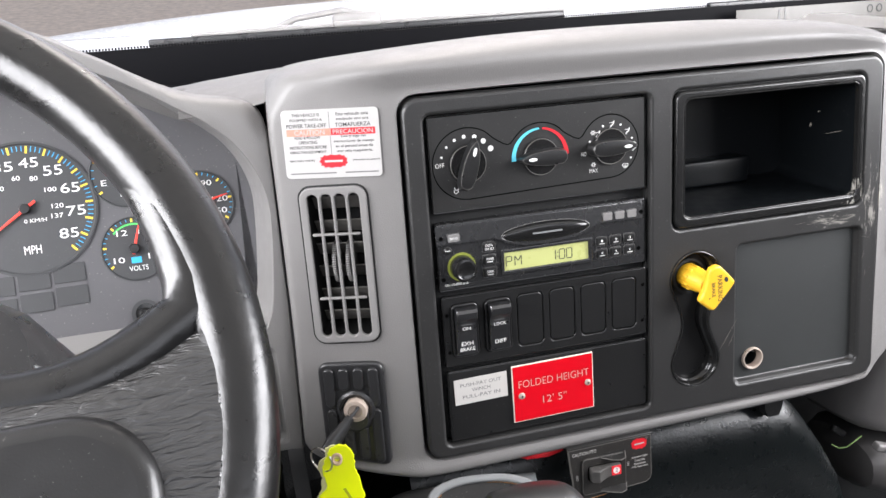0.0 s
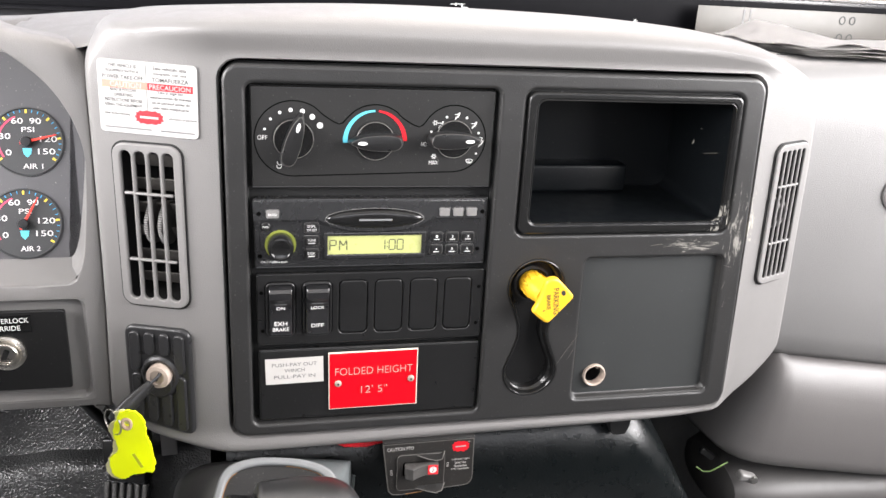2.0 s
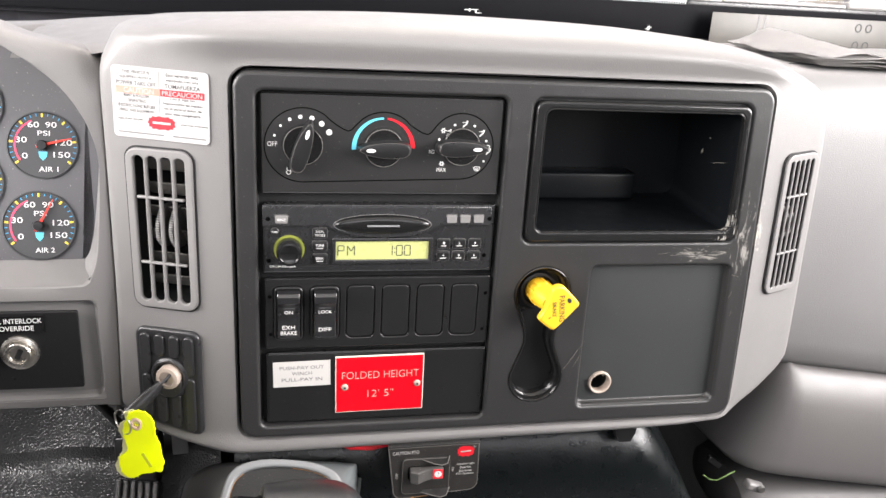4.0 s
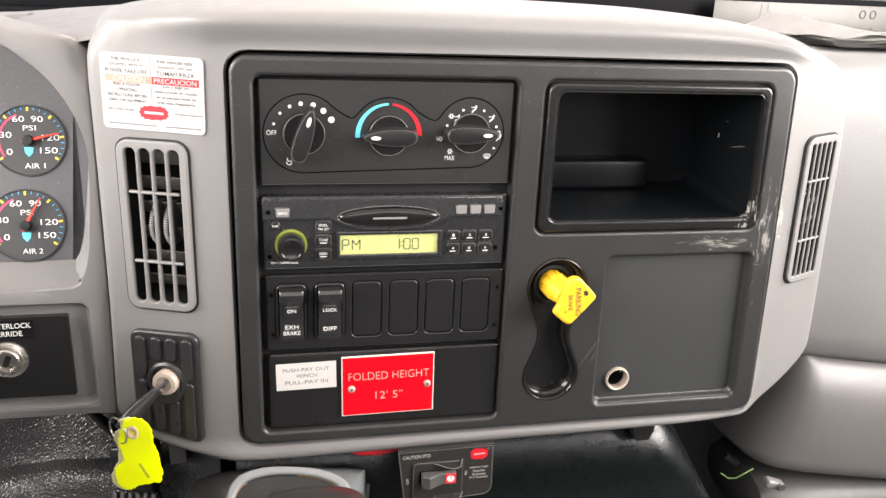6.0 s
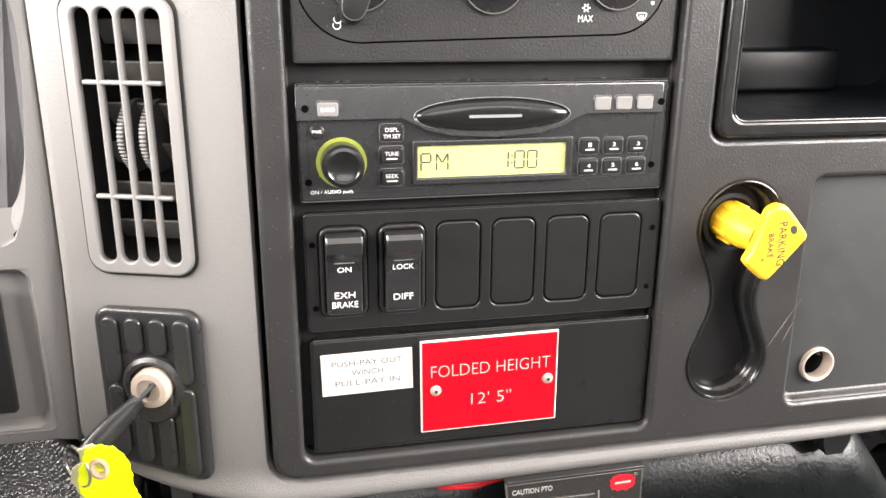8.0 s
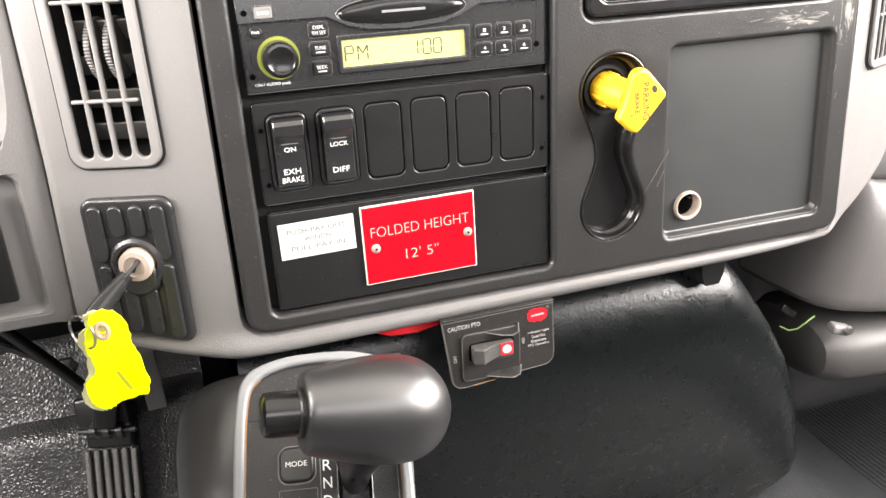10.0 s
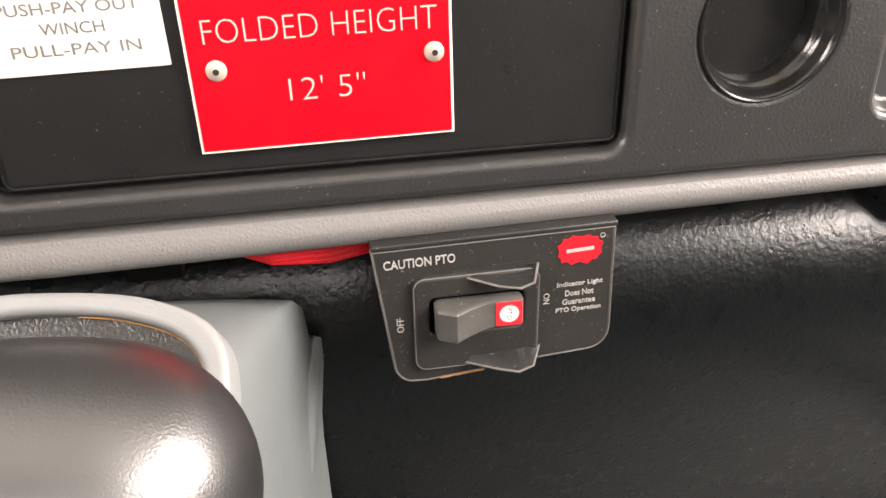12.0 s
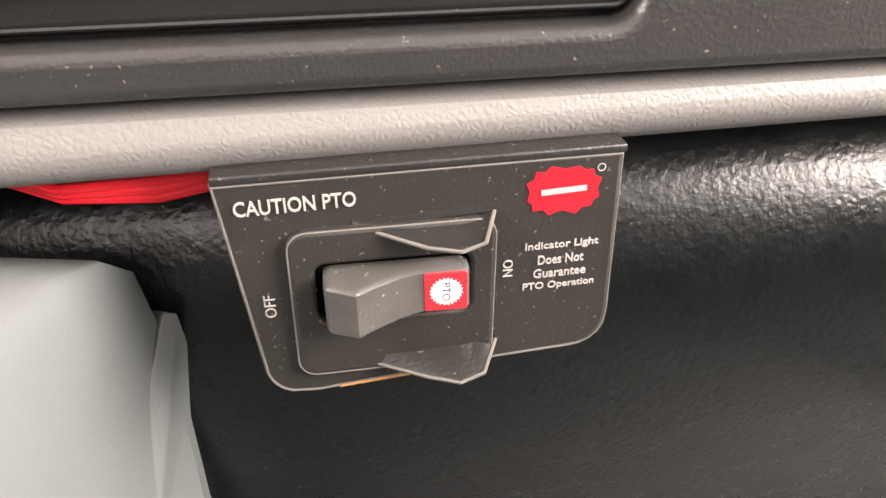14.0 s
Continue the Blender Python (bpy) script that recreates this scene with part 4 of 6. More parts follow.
# ---- left cheek of the stack: decal, vent, ignition ----
decal = solid("caution_decal", shape([box_at(0.0755, 0.0530, 0.0035)], 0.0006, 0.0001), PAPER, cheek(-0.0725, 1.4715, 0.0009) @ pose(0, 0, 0, 0, 0, -1.0), "white bilingual power take-off caution sticker with red band", "sticker")
for r, w, h, x, y, mt in (("THIS VEHICLE IS", 0.0215, 0.0024, -0.0185, 0.0224, BLACK_INK), ("EQUIPPED WITH A", 0.0250, 0.0024, -0.0185, 0.0184, BLACK_INK), ("POWER TAKE-OFF", 0.0310, 0.0030, -0.0185, 0.0142, BLACK_INK),
                          ("READ & FOLLOW", 0.0200, 0.0024, -0.0185, 0.0052, BLACK_INK), ("OPERATING", 0.0145, 0.0024, -0.0185, 0.0014, BLACK_INK), ("INSTRUCTIONS BEFORE", 0.0290, 0.0024, -0.0185, -0.0024, BLACK_INK), ("USING THIS EQUIPMENT.", 0.0290, 0.0024, -0.0185, -0.0062, BLACK_INK),
                          ("Este vehiculo esta", 0.0250, 0.0026, 0.0175, 0.0224, BLACK_INK), ("equipado con una", 0.0250, 0.0026, 0.0175, 0.0184, BLACK_INK), ("TOMAFUERZA", 0.0275, 0.0030, 0.0175, 0.0142, BLACK_INK),
                          ("Lea y siga las", 0.0190, 0.0026, 0.0175, 0.0052, BLACK_INK), ("instrucciones de manejo", 0.0310, 0.0026, 0.0175, 0.0014, BLACK_INK), ("en el parasol antes de", 0.0290, 0.0026, 0.0175, -0.0024, BLACK_INK), ("usar esta maquinaria.", 0.0280, 0.0026, 0.0175, -0.0062, BLACK_INK),
                          ("(SEE SUN VISOR)", 0.0195, 0.0018, -0.0240, -0.0128, BLACK_INK), ("(Atencion al parasol)", 0.0210, 0.0018, 0.0260, -0.0133, BLACK_INK)):
    part("lettering", lettering(r, w, h, x, y, 0, 0.00012, thin=-0.006), mt, decal)
part("print_bars", bars([(-0.034, 0.002, -0.0232, -0.0222), (0.009, 0.035, -0.0232, -0.0222)], 0.00012), GREY_INK, decal)
part("centre_line", bars([(-0.0008, -0.0004, -0.0085, 0.0245)], 0.00011), GREY_INK, decal)
part("caution_band", bars([(-0.0345, 0.0, 0.0064, 0.0116)], 0.00013), FADED_RED, decal, label="sun-faded red band")
part("caution_band", bars([(0.0002, 0.0345, 0.0064, 0.0116)], 0.00013), RED_INK, decal)
part("lettering", lettering("CAUTION", 0.0235, 0.0038, -0.0165, 0.0090, 0, 0.00012), PAPER, decal, pose(0, 0, 0.00014))
part("lettering", lettering("PRECAUCION", 0.0310, 0.0034, 0.0172, 0.0090, 0, 0.00012), PAPER, decal, pose(0, 0, 0.00014))


def burst(w, h, n=26, seed=3):
    rnd = random.Random(seed)
    return [((w / 2) * (1 + (0.10 if k % 2 else -0.03) * rnd.uniform(0.5, 1.2)) * math.copysign(abs(math.cos(2 * math.pi * k / n)) ** 0.75, math.cos(2 * math.pi * k / n)),
             (h / 2) * (1 + (0.18 if k % 2 else -0.04) * rnd.uniform(0.4, 1.2)) * math.copysign(abs(math.sin(2 * math.pi * k / n)) ** 0.75, math.sin(2 * math.pi * k / n))) for k in range(n)]


part("red_emblem", raised([burst(0.0205, 0.0095)], 0.00012), RED_INK, decal, pose(0.0005, -0.0136, 0), "red jagged emblem")
part("emblem_bar", bars([(-0.0070, 0.0070, -0.0008, 0.0008)], 0.00012), PAPER, decal, pose(0.0005, -0.0136, 0.00014))


def air_vent(m, w, h, slots, label, louvres=6, deep=0.0046):
    v = thing("air_vent", m, label, "air vent", "dash air vents")
    pitch = (w - 0.0095) / slots
    holes = [box_at(pitch - 0.0024, h - 0.0115, (pitch - 0.0024) * 0.48, -(w - 0.0095) / 2 + pitch * (k + 0.5), 0, 5) for k in range(slots)]
    part("vent_groove", shape([box_at(w + 0.0030, h + 0.0030, 0.0105), box_at(w - 0.002, h - 0.002, 0.0085)], 0.002), BLACK_DEEP, v, pose(0, 0, 0.0006))
    part("vent_frame", shape([box_at(w, h, 0.0095, n=8)] + holes, deep, min(0.0011, deep * 0.4), 3), GREY_PLAIN, v, pose(0, 0, 0.0030), "grey moulded frame with upright bars")
    for f in (0.205, -0.205):
        part("cross_bar", rbox(w - 0.015, 0.0022, 0.0034, 0.0009), GREY_PLAIN, v, pose(0, f * h, 0.0012))
    part("duct", loft([[(x, y, 0.0) for x, y in box_at(w - 0.006, h - 0.006, 0.006)], [(x, y, -0.045) for x, y in box_at(w - 0.010, h - 0.010, 0.006)]], cap1=True), BLACK_DEEP, v)
    for k in range(louvres):
        y = (k - 2.5) / 6 * (h - 0.014)
        part("louvre", rbox(w - 0.011, 0.0150, 0.0014, 0.0004), WEAR_GLINT_EDGE, v, pose(0, y, -0.020, 40))
    for x in (-pitch * 0.42, pitch * 0.58):
        wh = part("thumbwheel", lathe([(0.0001, -0.0016), (0.0170, -0.0016), (0.0176, 0.0), (0.0170, 0.0016), (0.0001, 0.0016)], 48), DUSTY, v, pose(x, 0.000, -0.0165, 0, 90))
        for q in range(21):
            a = radians(-62 + 124 * q / 20)
            part("ridge", rbox(0.0034, 0.0011, 0.0010, 0.0003, 1), GREY_PLAIN, wh, pose(0, 0, 0, 0, -90) @ pose(0, 0.0175 * math.sin(a), 0.0175 * math.cos(a), -math.degrees(a)))
    return v


air_vent(cheek(-0.0760, 1.3730), 0.0535, 0.1300, 4, "grey upright dash air vent with ridged thumbwheels")
air_vent(front(0.4675, stack_front(0.4675, 1.38) - 0.0004, 1.3785, 20.3) @ pose(0, 0, 0, 0, 0, 2.2), 0.0440, 0.1310, 5, "narrow grey dash air vent on scuffed cheek", 0, 0.0024)
ign = thing("ignition_switch", cheek(-0.0765, 1.2500), "ribbed dark ignition plate with key barrel", "ignition")
_o = [(x, y if y > 0 else y - 0.011 * (x + 0.0275) / 0.055) for x, y in rrect(-0.0278, 0.0278, -0.0455, 0.0405, 0.0085, 8)]
part("ignition_plate", shape([_o], 0.006, 0.0030, 4), DARK, ign, pose(0, 0, 0.0046), "dark ribbed plastic plate")
for k in range(4):
    x = -0.0186 + 0.0124 * k
    for y0, y1 in ((0.0165, 0.0360), (-0.0415 - 0.0095 * k / 3, -0.0165)):
        if k in (0, 3):
            y0, y1 = (0.001, y1) if y0 > 0 else (y0, -0.001)
        part("rib", shape([rrect(x - 0.0044, x + 0.0044, min(y0, y1), max(y0, y1), 0.0040, 5)], 0.0032, 0.0015, 3), DARK, ign, pose(0, 0, 0.0070))
part("boss_skirt", lathe([(0.0150, 0.004), (0.0120, 0.0080), (0.0108, 0.0092), (0.0001, 0.0092)], 32), DARK, ign, pose(0.001, -0.008, 0))
part("boss", lathe([(0.0165, 0.0040), (0.0160, 0.0072), (0.0140, 0.0086), (0.0122, 0.0080), (0.0112, 0.0040)]), DARK, ign, pose(0.002, 0, 0))
bar = part("lock_barrel", lathe([(0.0100, 0.0040), (0.0100, 0.0115), (0.0092, 0.0132), (0.0062, 0.0136), (0.0058, 0.0124), (0.0001, 0.0122)]), NICKEL, ign, pose(0.0025, 0.0005, 0), "pale worn metal lock barrel")
part("keyway", raised([box_at(0.0022, 0.0085, 0.0008)], 0.0001), BLACK_DEEP, bar, pose(0, 0, 0.0124, 0, 0, -25))
keyob = thing("ignition_key", cheek(-0.0745, 1.2505, 0.0125), "black-headed key with ring in ignition lock", "key")
_kd = Vector((-0.55, -0.60, 0.58)).normalized()
_q = _kd.to_track_quat("Z", "Y").to_matrix().to_4x4()
part("blade", rbox(0.0022, 0.0070, 0.014, 0.0004), DARK, keyob, Matrix.Translation(_kd * 0.002) @ _q)
_rings = []
for i in range(11):
    f = i / 10
    w = 0.0036 + 0.0028 * math.sin(f * math.pi * 0.85) * (0.6 + 0.4 * f)
    _rings.append([(w * math.cos(a), 0.0030 * math.sin(a), 0.006 + 0.036 * f) for a in [2 * math.pi * j / 18 for j in range(18)]])
part("key_head", loft(_rings, cap0=True, cap1=True), BLACK_SMOOTH, keyob, _q, "black moulded key head")
ringc = _kd * 0.039
part("key_ring", tube([ringc + Vector((0.0100 * math.cos(a) - 0.004, 0.0100 * math.sin(a) - 0.005, 0.006 * math.cos(a) + 0.004)) for a in [2 * math.pi * j / 32 for j in range(32)]], 0.0008, 6, True), CHROME, keyob, label="thin wire key ring")
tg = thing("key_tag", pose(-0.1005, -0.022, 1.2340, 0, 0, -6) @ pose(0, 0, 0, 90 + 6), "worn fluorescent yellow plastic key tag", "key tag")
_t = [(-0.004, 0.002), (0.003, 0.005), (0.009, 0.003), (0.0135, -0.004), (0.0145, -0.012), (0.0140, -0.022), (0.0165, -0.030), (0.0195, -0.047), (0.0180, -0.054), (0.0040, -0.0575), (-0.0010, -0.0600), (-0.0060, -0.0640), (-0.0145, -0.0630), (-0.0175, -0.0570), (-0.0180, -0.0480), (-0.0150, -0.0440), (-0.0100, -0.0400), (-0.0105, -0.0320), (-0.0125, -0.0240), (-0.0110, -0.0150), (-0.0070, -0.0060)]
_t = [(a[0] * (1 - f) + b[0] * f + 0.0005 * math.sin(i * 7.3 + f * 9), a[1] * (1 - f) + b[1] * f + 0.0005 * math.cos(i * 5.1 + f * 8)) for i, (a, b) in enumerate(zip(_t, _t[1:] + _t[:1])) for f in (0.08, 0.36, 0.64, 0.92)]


def tag_mesh(loop, holes, thick, dz):
    """A thin plate with a slight twist and curl, as it hangs."""
    me = shape([loop] + holes, thick, 0.0005)
    for v in me.vertices:
        v.co.z += dz + 0.004 * math.sin(v.co.y * 55) + v.co.x * (-v.co.y) * 4.0
    return me


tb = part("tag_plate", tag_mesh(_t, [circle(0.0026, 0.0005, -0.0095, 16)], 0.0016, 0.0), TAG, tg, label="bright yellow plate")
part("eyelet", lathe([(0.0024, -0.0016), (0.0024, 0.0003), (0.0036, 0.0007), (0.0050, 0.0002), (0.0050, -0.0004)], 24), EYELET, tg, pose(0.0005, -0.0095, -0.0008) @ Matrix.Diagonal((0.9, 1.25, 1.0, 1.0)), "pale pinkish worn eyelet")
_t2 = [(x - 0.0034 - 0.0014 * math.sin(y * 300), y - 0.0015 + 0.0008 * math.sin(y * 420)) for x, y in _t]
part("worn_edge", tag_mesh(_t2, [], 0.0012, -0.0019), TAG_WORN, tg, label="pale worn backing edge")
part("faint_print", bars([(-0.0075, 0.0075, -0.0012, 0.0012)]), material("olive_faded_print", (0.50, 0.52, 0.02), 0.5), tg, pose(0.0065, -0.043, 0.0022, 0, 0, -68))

# ---- instrument cluster ----
COVE = smooth_loop([(-0.60, 1.322), (-0.38, 1.322), (-0.168, 1.3225), (-0.152, 1.327), (-0.144, 1.341), (-0.140, 1.368), (-0.137, 1.400), (-0.1365, 1.430), (-0.1415, 1.455), (-0.153, 1.474), (-0.170, 1.489), (-0.188, 1.501), (-0.212, 1.517), (-0.245, 1.535), (-0.30, 1.556), (-0.45, 1.566), (-0.60, 1.562)], 4)
COVE = [(x + 0.0065 * ease(-0.34, -0.20, x) + 0.005 * ease(-0.20, -0.15, x) * (1 - ease(1.42, 1.48, z)), z + 0.004 * ease(1.44, 1.50, z) - 0.004 * (1 - ease(1.322, 1.345, z))) for x, z in COVE]
POD = smooth_loop([(-0.62, 1.208), (-0.35, 1.207), (-0.150, 1.207), (-0.125, 1.208), (-0.1215, 1.213), (-0.1200, 1.30), (-0.1195, 1.40), (-0.1190, 1.470), (-0.1190, 1.485), (-0.1220, 1.497), (-0.1300, 1.5050), (-0.146, 1.5100), (-0.172, 1.5145), (-0.195, 1.5240), (-0.215, 1.5355), (-0.242, 1.5510), (-0.30, 1.575), (-0.45, 1.585), (-0.62, 1.582)], 4)
pod = thing("instrument_cluster", front(-0.20, 0.040, 1.40), "grey instrument cluster housing with round dark gauges", "instrument cluster")


POCKET = rrect(-0.262, -0.1345, 1.2165, 1.3065, 0.010)


def pod_shell():
    n, cx, cz = 300, -0.36, 1.42
    angles = [2 * math.pi * k / n for k in range(n)]
    a, b = [toward(COVE, cx, cz, t) for t in angles], [toward(POD, cx, cz, t) for t in angles]
    rings = []
    for f, y in ((0.0, 0.050), (0.0, 0.0425), (0.015, 0.0408), (0.05, 0.0400), (0.3, 0.0400), (0.6, 0.0400), (0.85, 0.0400), (0.94, 0.0404), (0.985, 0.0415), (1.0, 0.0440), (1.0, 0.062)):
        rings.append([(x0 + (x1 - x0) * f, y + 0.016 * ease(1.47, 1.50, z1) * ease(-0.225, -0.180, x1) * max(0.0, f - 0.35) ** 2 / 0.42, z0 + (z1 - z0) * f) for (x0, z0), (x1, z1) in zip(a, b)])
    bm = loft(rings)
    cut_window(bm, front(-0.19825, 0.040, 1.2615), 0.1275, 0.0900)
    return bm


part("housing", pod_shell(), GREY, pod, front(-0.20, 0.040, 1.40).inverted(), "grey grained plastic housing")


def cluster_y(z):
    return 0.083 + 0.266 * (z - 1.357)


def shrink(loop, d):
    """An outline drawn in by d."""
    n, res = len(loop), []
    area = sum(a[0] * b[1] - b[0] * a[1] for a, b in zip(loop, loop[1:] + loop[:1]))
    s = 1 if area > 0 else -1
    for i in range(n):
        t = (Vector(loop[(i + 1) % n]) - Vector(loop[i - 1])).normalized()
        res.append((loop[i][0] - t.y * d * s, loop[i][1] + t.x * d * s))
    return res


_in = shrink(COVE, 0.0115)
_inv = front(-0.20, 0.040, 1.40).inverted()
part("cove_wall", loft([[(x, 0.0435, z) for x, z in COVE], [(x, 0.050, z) for x, z in shrink(COVE, 0.0008)], [(x, cluster_y(z) + 0.001, z) for x, z in _in]]), GREY_PLAIN, pod, _inv)
_bm = bmesh.new()
_bm.faces.new([_bm.verts.new((x, cluster_y(z) - 0.0004, z)) for x, z in shrink(COVE, 0.0110)])
part("gauge_plate", _bm, CLUSTER_FACE, pod, _inv, "dusty dark grey gauge plate")
part("pod_top", loft([[(x, y, z - dz) for x, z in POD[34:74]] for y, dz in ((0.060, 0.0002), (0.066, 0.0012), (0.080, 0.006), (0.12, 0.030), (0.20, 0.09))], closed=False), GREY, pod, _inv)


def face_pose(x, z):
    return _inv @ front(x, cluster_y(z) - 0.0008, z, 0, 14.9)


def needle_mesh(r, tail=0.18):
    return shape([[(-tail * r, 0.0011), (-tail * r, -0.0011), (0.0, -0.0013), (0.86 * r, -0.0004), (0.86 * r, 0.0004), (0.0, 0.0013)]], 0.0012, 0.0003)


def gauge(x, z, r, title, numbers, needle, band=None, emblem=None, minor=24, span=(215, -35), band_mt=None, size=0.0047, title_y=-0.62):
    g = part("gauge", lathe([(r * 1.02, -0.001), (r * 1.02, 0.0012), (r * 0.985, 0.0014), (r * 0.965, 0.0004), (0.0001, 0.0004)], 56), DIAL, pod, face_pose(x, z), "round dark gauge")
    for k in range(minor + 1):
        a = radians(span[0] + (span[1] - span[0]) * k / minor)
        big = k % 4 == 0
        me = bars([(0.84 * r if big else 0.87 * r, 0.95 * r, -0.0008 if big else -0.0003, 0.0008 if big else 0.0003)])
        me.transform(Matrix.Rotation(a, 4, "Z"))
        part("major_tick" if big else "tick", me, YELLOW_INK if big else CYAN_INK, g, pose(0, 0, 0.0005))
    for text, a, rad in numbers:
        part("lettering", lettering(text, size * 0.92 * len(text), size, rad * r * math.cos(radians(a)), rad * r * math.sin(radians(a))), WHITE_INK, g, pose(0, 0, 0.0005))
    for text, y, w in title:
        part("lettering", lettering(text, w, size * 0.86, 0.004 if text.startswith("AIR") else 0.001, y * r), WHITE_INK, g, pose(0, 0, 0.0005))
    if band:
        part("colour_band", raised([arc_band(0.78 * r, band[0], band[1], 0.0014, 0.0014)]), band_mt or PINK_INK, g, pose(0, 0, 0.0005))
    if emblem == "shield":
        part("blue_symbol", raised([[(-0.0035, 0.003), (0.0035, 0.003), (0.0028, -0.0015), (0.0, -0.0045), (-0.0028, -0.0015)]]), BLUE_INK, g, pose(0, -0.30 * r, 0.0005))
    elif emblem:
        part("blue_symbol", bars([(-0.004, 0.004, -0.0025, 0.0025)]), CYAN_INK, g, pose(0, -0.36 * r, 0.0005))
    part("needle", needle_mesh(r), NEEDLE, g, pose(0, 0, 0.0035, 0, 0, needle), "orange-red needle")
    part("hub", lathe([(0.0042, 0.0), (0.0042, 0.0040), (0.0036, 0.0050), (0.0001, 0.0052)], 24), BLACK_SMOOTH, g, pose(0, 0, 0.0006))
    return g


PSI = (("0", 212, 0.60), ("30", 165, 0.62), ("60", 112, 0.66), ("90", 68, 0.66), ("120", 8, 0.60), ("150", -28, 0.60))
gauge(-0.1795, 1.4215, 0.0275, (("PSI", 0.36, 0.0095), ("AIR 1", -0.72, 0.0150)), PSI, 14, (215, 112), "shield")
gauge(-0.1840, 1.3570, 0.0285, (("PSI", 0.36, 0.0095), ("AIR 2", -0.72, 0.0150)), PSI, 62, (215, 112), "shield")
gauge(-0.2365, 1.4525, 0.0275, (("FUEL", -0.62, 0.0125),), (("E", 200, 0.66), ("1/4", 145, 0.62), ("1/2", 90, 0.66), ("3/4", 38, 0.62), ("F", -24, 0.66)), 88, None, "pump", minor=16)
gauge(-0.2365, 1.3915, 0.0265, (("VOLTS", -0.62, 0.0150),), (("10", 212, 0.60), ("12", 122, 0.62), ("14", 60, 0.62), ("16", -28, 0.60)), 74, (138, 62), "cell", band_mt=GREEN_INK)
sp = gauge(-0.3150, 1.4330, 0.0540, (("MPH", -0.62, 0.0130),), tuple((str(v), 198 - 236 * (v - 5) / 80, 0.70) for v in range(5, 90, 10)), 215, None, None, minor=64, span=(213, -48), size=0.0080)
for v, a in ((20, 170), (40, 135), (60, 100), (80, 68), (100, 32), (120, 0), (137, -18)):
    part("lettering", lettering(str(v), 0.0030 * len(str(v)), 0.0037, 0.024 * math.cos(radians(a)), 0.026 * math.sin(radians(a))), WHITE_INK, sp, pose(0, 0, 0.0005))
part("lettering", lettering("0 KM/H", 0.017, 0.0030, 0.006, -0.010), WHITE_INK, sp, pose(0, 0, 0.0005))
for x, z in ((-0.3165, 1.3765), (-0.2895, 1.3790), (-0.3165, 1.3590), (-0.2895, 1.3610)):
    part("warning_light_window", shape([box_at(0.0245, 0.0155, 0.0010)], 0.001, 0.0003), DIAL, pod, face_pose(x, z) @ pose(0, 0, 0.0006))
for x, z in ((-0.3435, 1.3745), (-0.3435, 1.3570)):
    part("warning_light_window", shape([box_at(0.0245, 0.0155, 0.0010)], 0.001, 0.0003), DIAL, pod, face_pose(x, z) @ pose(0, 0, 0.0006))
nut = part("reset_stem", lathe([(0.0085, 0.0), (0.0082, 0.0012), (0.0050, 0.0016), (0.0046, 0.0075), (0.0034, 0.0088), (0.0001, 0.0088)], 24), BLACK_GLOSS, pod, face_pose(-0.2350, 1.3385))
part("washer", raised([circle(0.0115, n=28), circle(0.0060, n=28)], 0.0006), DIAL, nut, pose(0, 0, 0.0001))

lockp = thing("override_lock_panel", front(-0.1965, 0.0455, 1.2620), "black panel with key lock and override label", "lock panel")
part("panel_plate", shape([box_at(0.0955, 0.0700, 0.0020, -0.0018), circle(0.0110, -0.0005, -0.0005)], 0.004, 0.0008), BLACK_SMOOTH, lockp, pose(0, 0, 0.006))
part("pocket_wall", loft([[(x + 0.1965, z - 1.262, 0.0056) for x, z in rrect(-0.2635, -0.1330, 1.2150, 1.3080, 0.003)], [(x + 0.1965, z - 1.262, 0.0045) for x, z in POCKET], [(x + 0.1965, z - 1.262, -0.002) for x, z in shrink(POCKET, 0.004)]], cap1=True), GREY_PLAIN, lockp)
lk = part("key_lock", lathe([(0.0150, 0.0060), (0.0148, 0.0078), (0.0125, 0.0090), (0.0108, 0.0086), (0.0104, 0.0120), (0.0094, 0.0128), (0.0078, 0.0126), (0.0066, 0.0102), (0.0001, 0.0100)]), CHROME, lockp, pose(-0.0005, -0.0005, 0), "bright nickel key lock")
part("keyway", raised([box_at(0.0042, 0.0095, 0.0012)], 0.0002), BLACK_DEEP, lk, pose(0, 0, 0.0101, 0, 0, -24))
lb = part("label_strip", shape([box_at(0.0430, 0.0145, 0.0003)], 0.0005), BLACK_GLOSS, lockp, pose(-0.001, 0.0245, 0.0066, 0, 0, 1), "black embossed label")
part("lettering", lettering("O/R INTERLOCK", 0.0395, 0.0042, 0, 0.0030), WHITE_INK, lb)
part("lettering", lettering("OVERRIDE", 0.0260, 0.0042, 0, -0.0035), WHITE_INK, lb)

TOP_X = (-0.184, -0.165, -0.150, -0.135, -0.115, -0.095, -0.070)
TOP_FRONT = (1.5030, 1.5040, 1.5048, 1.5060, 1.5105, 1.5185, 1.5250)
TOP_BACK = (1.5155, 1.5180, 1.5195, 1.5210, 1.5230, 1.5245, 1.5260)
solid("dash_top_pad", loft([[(x, y, a + (b - a) * f - d) for x, a, b in zip(TOP_X, TOP_FRONT, TOP_BACK)] for y, f, d in ((0.056, 0.0, 0.006), (0.058, 0.0, 0.005), (0.063, 0.02, 0.002), (0.075, 0.10, 0.0), (0.10, 0.42, 0.0), (0.13, 0.78, 0.0), (0.165, 1.0, 0.0), (0.20, 1.0, 0.0), (0.23, 1.0, 0.008), (0.27, 1.0, 0.045))], closed=False), GREY, Matrix(), "grey padded dash top beside instrument pod", "dash top", kind="structure")
